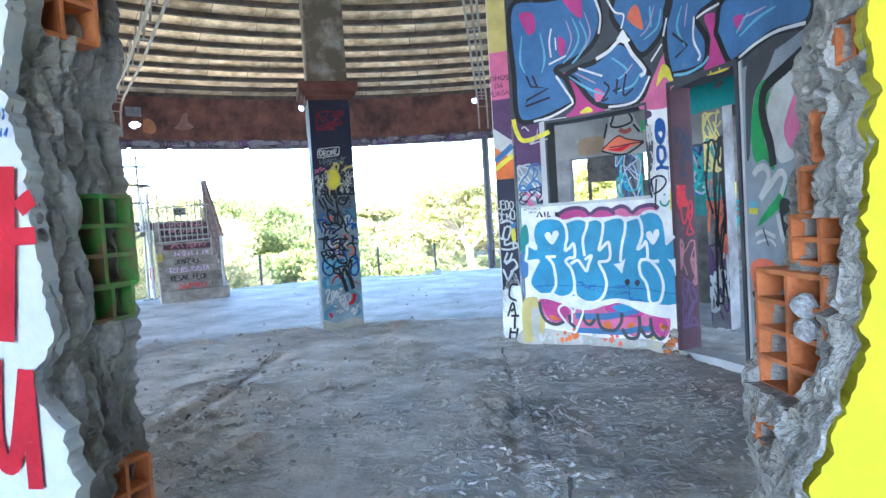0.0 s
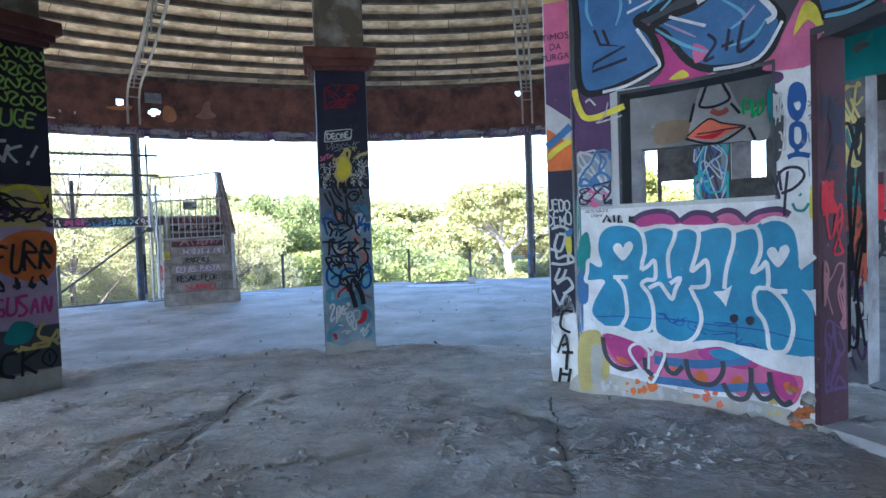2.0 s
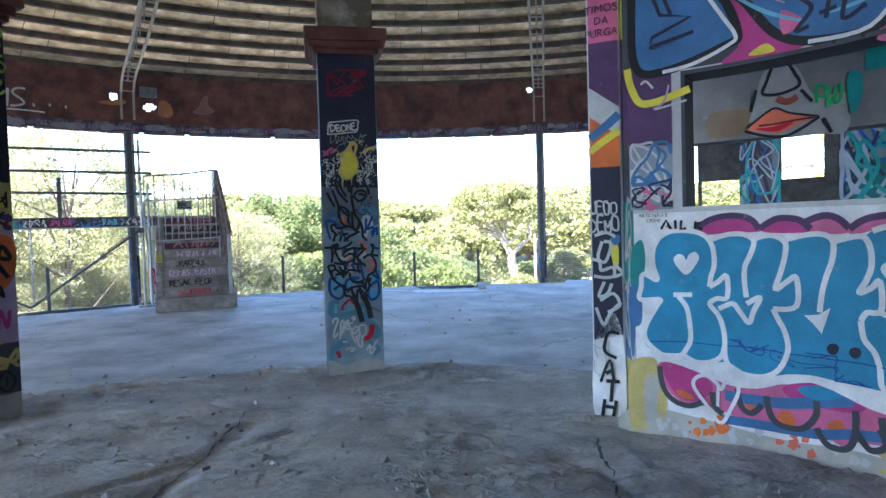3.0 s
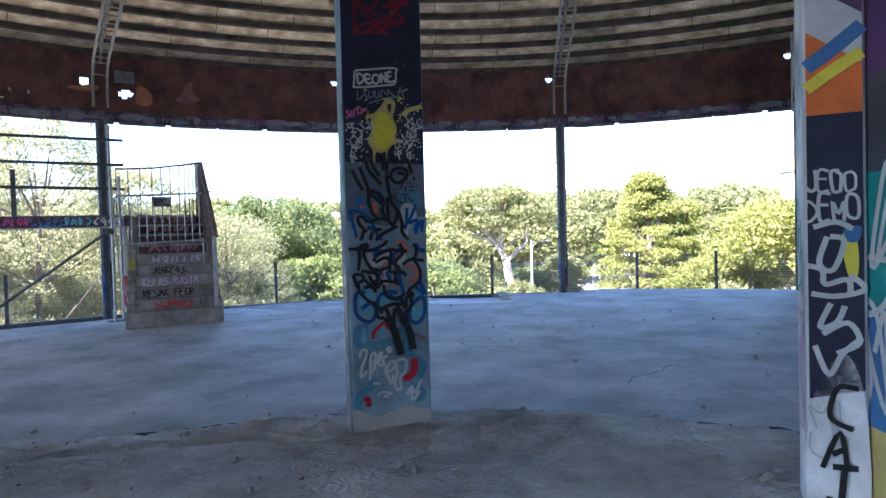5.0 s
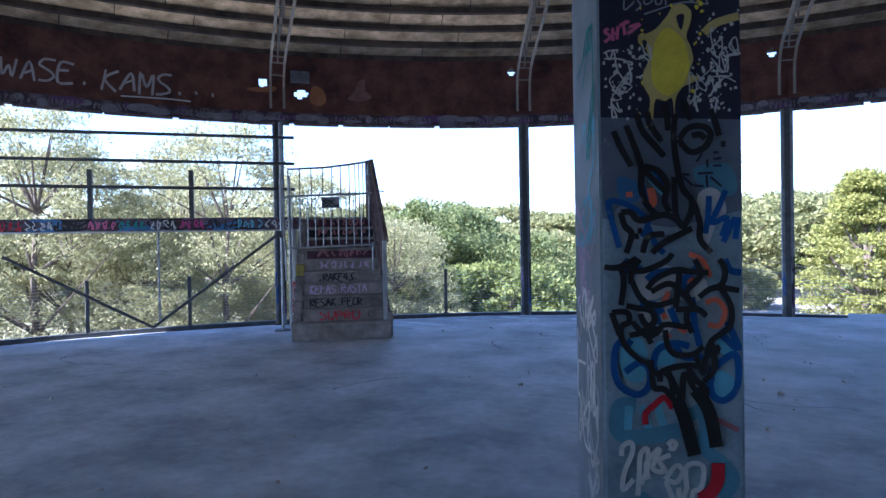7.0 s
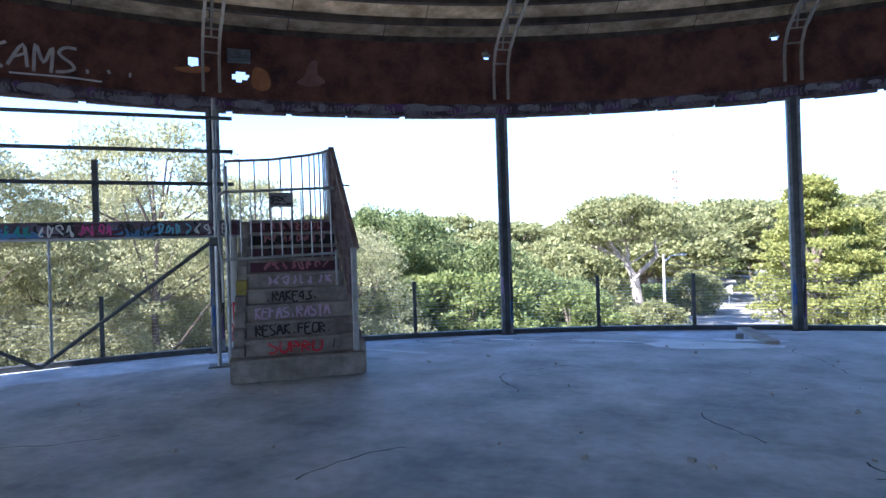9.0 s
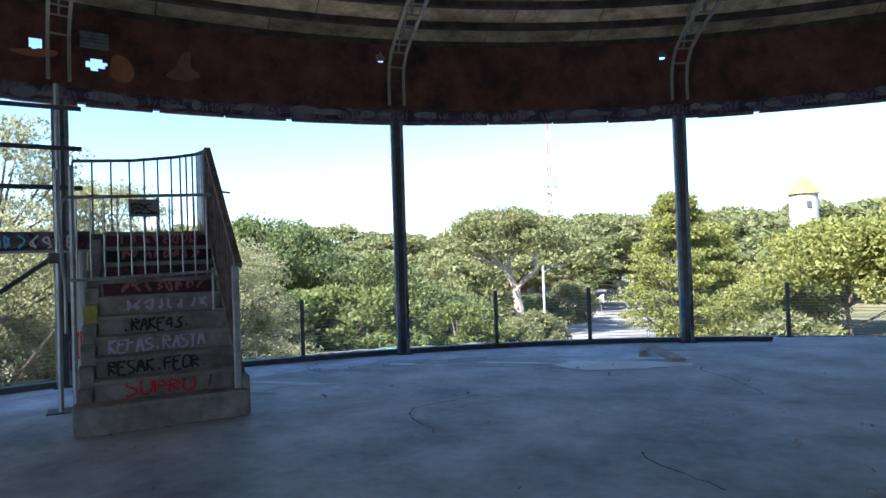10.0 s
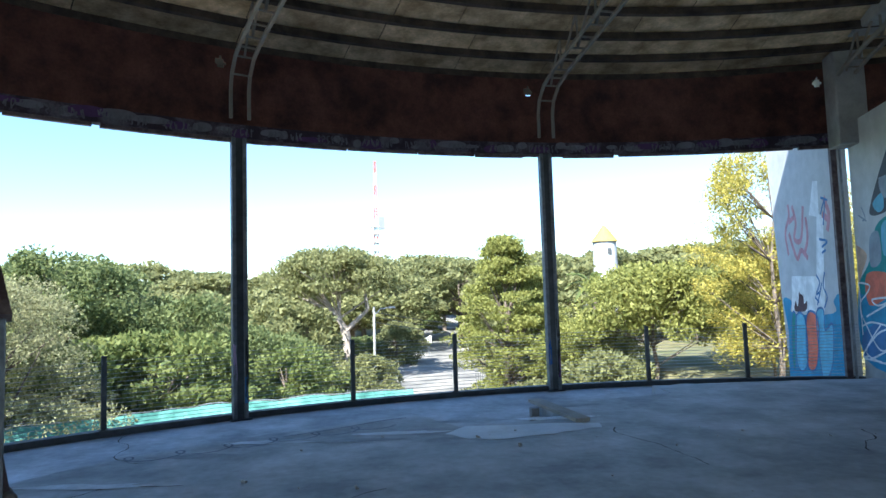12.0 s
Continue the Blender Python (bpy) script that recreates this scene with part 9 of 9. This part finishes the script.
stroke(FIN_WALL, fin_face, [(17.75, 0.69), (17.27, 0.78), (17.1, 0.49), (17.32, -0.28), (17.67, -0.49), (17.9, -0.28)], 0.05, MURAL_BLUE, 1.6, True)
fill(FIN_WALL, fin_face, [(17.19, 0.77), (16.81, 0.87), (16.79, 0.45), (16.39, 0.59), (16.5, -0.13), (16.8, -0.51), (17.08, -0.54), (17.19, 0.02)], SKY_BLUE, 0.9)
stroke(FIN_WALL, fin_face, [(17.19, 0.77), (16.81, 0.87), (16.79, 0.45), (16.39, 0.59), (16.5, -0.13), (16.8, -0.51), (17.08, -0.54), (17.19, 0.02)], 0.05, MURAL_BLUE, 1.6, True)
fill(FIN_WALL, fin_face, [(18.67, 0.66), (18.4, 0.6), (18.69, -0.56), (18.85, -0.39)], TEAL, 0.9)
stroke(FIN_WALL, fin_face, [(18.67, 0.66), (18.4, 0.6), (18.69, -0.56), (18.85, -0.39)], 0.05, MURAL_BLUE, 1.6, True)
fill(FIN_WALL, fin_face, [(18.46, 0.79), (18.36, 1.02), (18.25, 0.89), (18.09, 1.24), (18.04, 0.93), (17.87, 1.18), (17.85, 0.96), (17.67, 1.03), (17.78, 0.81)], MAROON, 1.2)
stroke(FIN_WALL, fin_face, [(18.44, 3.26), (18.41, 2.97), (18.72, 2.61), (18.6, 2.08)], 0.12, spray("faded_rose", (0.5, 0.24, 0.28)), 1)
stroke(FIN_WALL, fin_face, [(18.18, 3.19), (18, 2.79), (18.16, 2.43), (17.74, 2.4), (17.51, 3.1)], 0.12, spray("faded_rose", (0.5, 0.24, 0.28)), 1)
stroke(FIN_WALL, fin_face, [(17.4, 2.85), (17.37, 2.37), (17.65, 2.02)], 0.12, spray("faded_rose", (0.5, 0.24, 0.28)), 1)
stroke(FIN_WALL, fin_face, [(18.49, 2.59), (18.08, 1.98), (17.79, 2.15), (17.42, 1.95)], 0.12, spray("faded_rose", (0.5, 0.24, 0.28)), 1)
stroke(FIN_WALL, fin_face, [(18.06, 2.93), (18.44, 2.84)], 0.12, spray("faded_rose", (0.5, 0.24, 0.28)), 1)
stroke(FIN_WALL, fin_face, [(17.04, 1.58), (16.89, 1.41), (17.11, 1.18), (16.88, 1.24)], 0.05, MURAL_BLUE, 1.2)
stroke(FIN_WALL, fin_face, [(16.6, 1.63), (16.72, 1.35), (16.56, 1.13), (16.74, 0.9)], 0.05, MURAL_BLUE, 1.2)
stroke(FIN_WALL, fin_face, [(16.78, 1.41), (17.09, 0.95)], 0.05, MURAL_BLUE, 1.2)
stroke(FIN_WALL, fin_face, [(17.2, 1.12), (17, 1.01)], 0.05, MURAL_BLUE, 1.2)
stroke(FIN_WALL, fin_face, [(16.75, 2.31), (16.35, 2.23), (16.64, 2.14)], 0.05, MURAL_BLUE, 1.2)
stroke(FIN_WALL, fin_face, [(16.58, 2.81), (16.33, 3.06), (16.49, 2.57)], 0.05, MURAL_BLUE, 1.2)
stroke(FIN_WALL, fin_face, [(16.52, 3.14), (16.19, 3.04)], 0.05, MURAL_BLUE, 1.2)
stroke(FIN_WALL, fin_face, [(16.66, 2.02), (16.45, 2.07)], 0.05, MURAL_BLUE, 1.2)
stroke(FIN_WALL, fin_face, [(16.38, 3.12), (16.18, 2.76), (16.31, 2.44)], 0.14, spray("faded_rose", (0, 0, 0)), 0.8)
stroke(FIN_WALL, fin_face, [(16.51, 2.8), (16.2, 2.65)], 0.14, spray("faded_rose", (0, 0, 0)), 0.8)

# inner walls: painted mouth, tags
IW = bpy.data.objects["wall_inner"]
# pale plaster given a low colour to stand in for shade
fill(IW, inner_wall, [(0.02, 2.0), (1.95, 2.0), (1.95, 2.98), (0.02, 2.98)], spray("shaded_plaster", (0.17, 0.165, 0.165)), 0, False)
fill(IW, inner_wall, [(0.72, 2.294), (0.796, 2.519), (0.989, 2.524), (1.128, 2.26), (1.331, 2.253), (1.33, 1.984), (1.126, 1.984), (0.693, 2.019)], spray("chin_plaster", (0.3, 0.29, 0.285)), 0.6)
fill(IW, inner_wall, [(0.387, 2.228), (0.695, 2.218), (0.668, 2.062), (0.385, 2.036)], spray("tan_patch", (0.19, 0.13, 0.08)), 0.5)
fill(IW, inner_wall, [(0.663, 2.078), (0.794, 2.179), (0.867, 2.206), (0.963, 2.155), (1.127, 2.11), (1.01, 2.069), (0.89, 2.021), (0.768, 2.045)], CORAL, 2, name="painted_mouth")
fill(IW, inner_wall, [(0.718, 2.072), (0.817, 2.071), (0.986, 2.098), (0.89, 2.037), (0.792, 2.043)], RED, 2.6, name="painted_mouth")
stroke(IW, inner_wall, [(0.743, 2.09), (0.866, 2.092), (0.986, 2.103), (1.127, 2.107)], 0.014, MAROON, 3)
stroke(IW, inner_wall, [(0.643, 2.059), (0.792, 2.006), (0.926, 1.991), (1.033, 2.033), (1.154, 2.106)], 0.022, BLACK, 3)
stroke(IW, inner_wall, [(0.656, 2.079), (0.794, 2.184), (0.867, 2.211), (0.963, 2.162), (1.154, 2.111)], 0.014, BLACK, 3)
stroke(IW, inner_wall, [(0.846, 2.549), (0.796, 2.414), (0.775, 2.334), (0.892, 2.317), (1.024, 2.363), (0.989, 2.465), (0.947, 2.549)], 0.024, BLACK, 2.4)
stroke(IW, inner_wall, [(0.726, 2.372), (0.685, 2.206)], 0.024, BLACK, 2.4)
stroke(IW, inner_wall, [(1.035, 2.325), (1.109, 2.226)], 0.024, BLACK, 2.4)
stroke(IW, inner_wall, [(1.182, 2.093), (1.231, 1.982)], 0.024, BLACK, 2.4)
stroke(IW, inner_wall, [(0.868, 2.286), (0.94, 2.25), (1.011, 2.278)], 0.05, spray("nose_shadow_red", (0.3, 0.07, 0.05)), 1.4)
stroke(IW, inner_wall, [(1.128, 2.311), (1.139, 2.209), (1.14, 2.334), (1.197, 2.312), (1.192, 2.251), (1.139, 2.259)], 0.02, GREEN, 2)
stroke(IW, inner_wall, [(1.219, 2.32), (1.207, 2.174), (1.242, 2.243)], 0.02, GREEN, 2)
stroke(IW, inner_wall, [(1.264, 2.313), (1.253, 2.192), (1.297, 2.234), (1.287, 2.334)], 0.02, GREEN, 2)
fill(IW, inner_wall, [(1.331, 2.374), (1.419, 2.382), (1.418, 2.19), (1.352, 2.103)], TEAL, 2.2)
scribble(IW, inner_wall, (1.5, 2.4, 2.0, 3.2), 182, 6, 0.12, TEAL, 2)
for i, (m, z0, z1) in enumerate(((PURPLE, 0.1, 0.9), (CORAL, 0.8, 1.6), (TEAL, 1.4, 2.2), (PALE, 0.2, 0.8), (OCHRE, 1.7, 2.3), (BLACK, 0.3, 2.0))):
    scribble(IW, inner_wall, (1.84, z0, 2.03, z1), 183 + i, 5, 0.022, m, 0.5 * i)
CW = bpy.data.objects["wall_cross"]


def cross_face(u, z, off):
    a = radians(76) - u / 5.6
    return Vector((KX + (5.6 - off) * math.cos(a), KY + (5.6 - off) * math.sin(a), z))


# darker copies of the grey-blue and teal paints, with room shade in their colour
fill(CW, cross_face, [(1.5, 1.7), (2.03, 1.6), (2.03, 2.9), (1.5, 2.9)], spray("shaded_grey_blue", (0.14, 0.17, 0.19)), 0, False)
fill(CW, cross_face, [(1.5, 1.3), (1.8, 1.2), (2.03, 1.3), (2.03, 1.65), (1.85, 1.9), (1.5, 1.75)], spray("shaded_teal", (0.012, 0.12, 0.12)), 0.5)
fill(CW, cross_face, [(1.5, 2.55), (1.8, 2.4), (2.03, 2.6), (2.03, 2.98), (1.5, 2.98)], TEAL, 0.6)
fill(CW, cross_face, [(0.6, 0.6), (0.95, 0.6), (0.95, 2.2), (0.6, 2.2)], spray("shaded_grey_blue", (0, 0, 0)), 0, False)
for i, m in enumerate((BLUE_LINE, NAVY, GREYB, TEAL)):
    scribble(CW, cross_face, (1.5, 1.5, 2.0, 2.4), 540 + i, 3, 0.03, m, 1 + 0.4 * i)
    scribble(CW, cross_face, (0.6, 1.3, 0.95, 2.2), 550 + i, 4, 0.02, m, 1 + 0.4 * i)
scribble(IW, inner_wall, (1.85, 2.42, 3.6, 3.2), 185, 6, 0.15, TEAL, 0)
scribble(IW, inner_wall, (2.3, 2.4, 3.2, 2.7), 186, 3, 0.08, CORAL, 1)
FR = bpy.data.objects["wall_far_room"]


def far_room(u, z, off):
    a = radians(71) - u / 12.2
    return Vector((CX + (12.2 - off) * math.cos(a), CY + (12.2 - off) * math.sin(a), z))


fill(FR, far_room, [(0.1, 0.9), (4.4, 0.9), (4.4, 2.1), (0.1, 2.1)], MAROON, 0, False)
word(FR, far_room, "BLO", 2.9, 1.5, 0.75, RED, 2, 1.2, 0.02)
word(FR, far_room, "DU", 0.9, 1.55, 0.6, YELLOW, 2, 1.2, 0.02)
for i, m in enumerate((PALE, TEAL, BLACK, PINK)):
    scribble(FR, far_room, (0.2 + i, 0.2, 1.4 + i, 1.4), 190 + i, 4, 0.05, m, 1)

# red and blue writing on the broken white wall
WL = bpy.data.objects["wall_broken_white"]


def white_face(u, z, off):
    return Vector((u, 0.345 - off, z))


for pts in ([(-0.08, 1.46), (-0.09, 1.34), (-0.11, 1.16)], [(-0.065, 1.385), (-0.045, 1.4), (-0.035, 1.405)], [(-0.1, 1.34), (-0.06, 1.34), (-0.035, 1.34)], [(-0.14, 1.13), (-0.15, 0.99), (-0.13, 0.94), (-0.11, 0.97), (-0.08, 1.11)], [(-0.08, 1.11), (-0.08, 0.98), (-0.08, 0.9)]):
    stroke(WL, white_face, pts, 0.03, RED, 1)
tag_row(WL, white_face, -0.13, 1.54, -0.07, 0.02, 200, 6, 0.003, BLUE_LINE, 1)
tag_row(WL, white_face, -0.12, 1.51, -0.07, 0.015, 201, 5, 0.003, BLUE_LINE, 1)

# scribbles at the feet of the glazing posts
for i, ob in enumerate([o for o in scene.objects if o.name.startswith("steel_post") and o.parent is None and len(o.children) > 3]):
    flange = lambda u, z, off: Vector((u, -0.11 - off, z))
    scribble(ob, flange, (-0.11, 0.5, -0.06, 1.15), 300 + i, 3, 0.012, LILAC if i % 2 else BLUE_LINE, 0)
    scribble(ob, flange, (0.06, 0.3, 0.11, 1.3), 320 + i, 3, 0.014, BLACK, 0)
    fill(ob, flange, [(0.058, 0.25), (0.113, 0.25), (0.113, 0.7), (0.058, 0.65)], MURAL_BLUE if i % 2 else PURPLE, 0, False)


# faint looping scrawl sprayed on the floor near its rim
def floor_face(u, z, off):
    return Vector((u, z, 0.003 + off))


FL = bpy.data.objects["floor"]
scrawl = [(-6.3 + 0.04 * i + 0.13 * math.cos(i * 0.62), 14.28 + 0.016 * i + 0.13 * math.sin(i * 0.62)) for i in range(62)]
stroke(FL, floor_face, scrawl, 0.022, spray("floor_ink", (0.10, 0.115, 0.17)), 1, round_=False)
stroke(FL, floor_face, [(-4.9, 14.96), (-4.4, 15.2), (-3.9, 15.5), (-3.6, 15.62)], 0.03, spray("floor_ink", (0, 0, 0)), 1)

# the return beside the end pillar
RT = bpy.data.objects["wall_return"]
MR = pose(0.70, 5.98, 0, 0, 0, 8)


def return_face(u, z, off):
    return MR @ Vector((-0.05 - off, u, z))


for z0, z1, m in ((0.0, 0.45, OCHRE), (0.45, 0.95, MURAL_BLUE), (0.95, 1.5, TEAL), (1.5, 1.9, CHARCOAL), (1.9, 2.6, PURPLE), (2.6, 3.6, YELLOW)):
    fill(RT, return_face, [(-0.19, z0), (0.19, z0), (0.19, z1), (-0.19, z1)], m, 0, False)
scribble(RT, return_face, (-0.18, 0.5, 0.18, 1.5), 501, 4, 0.03, PALE, 1)
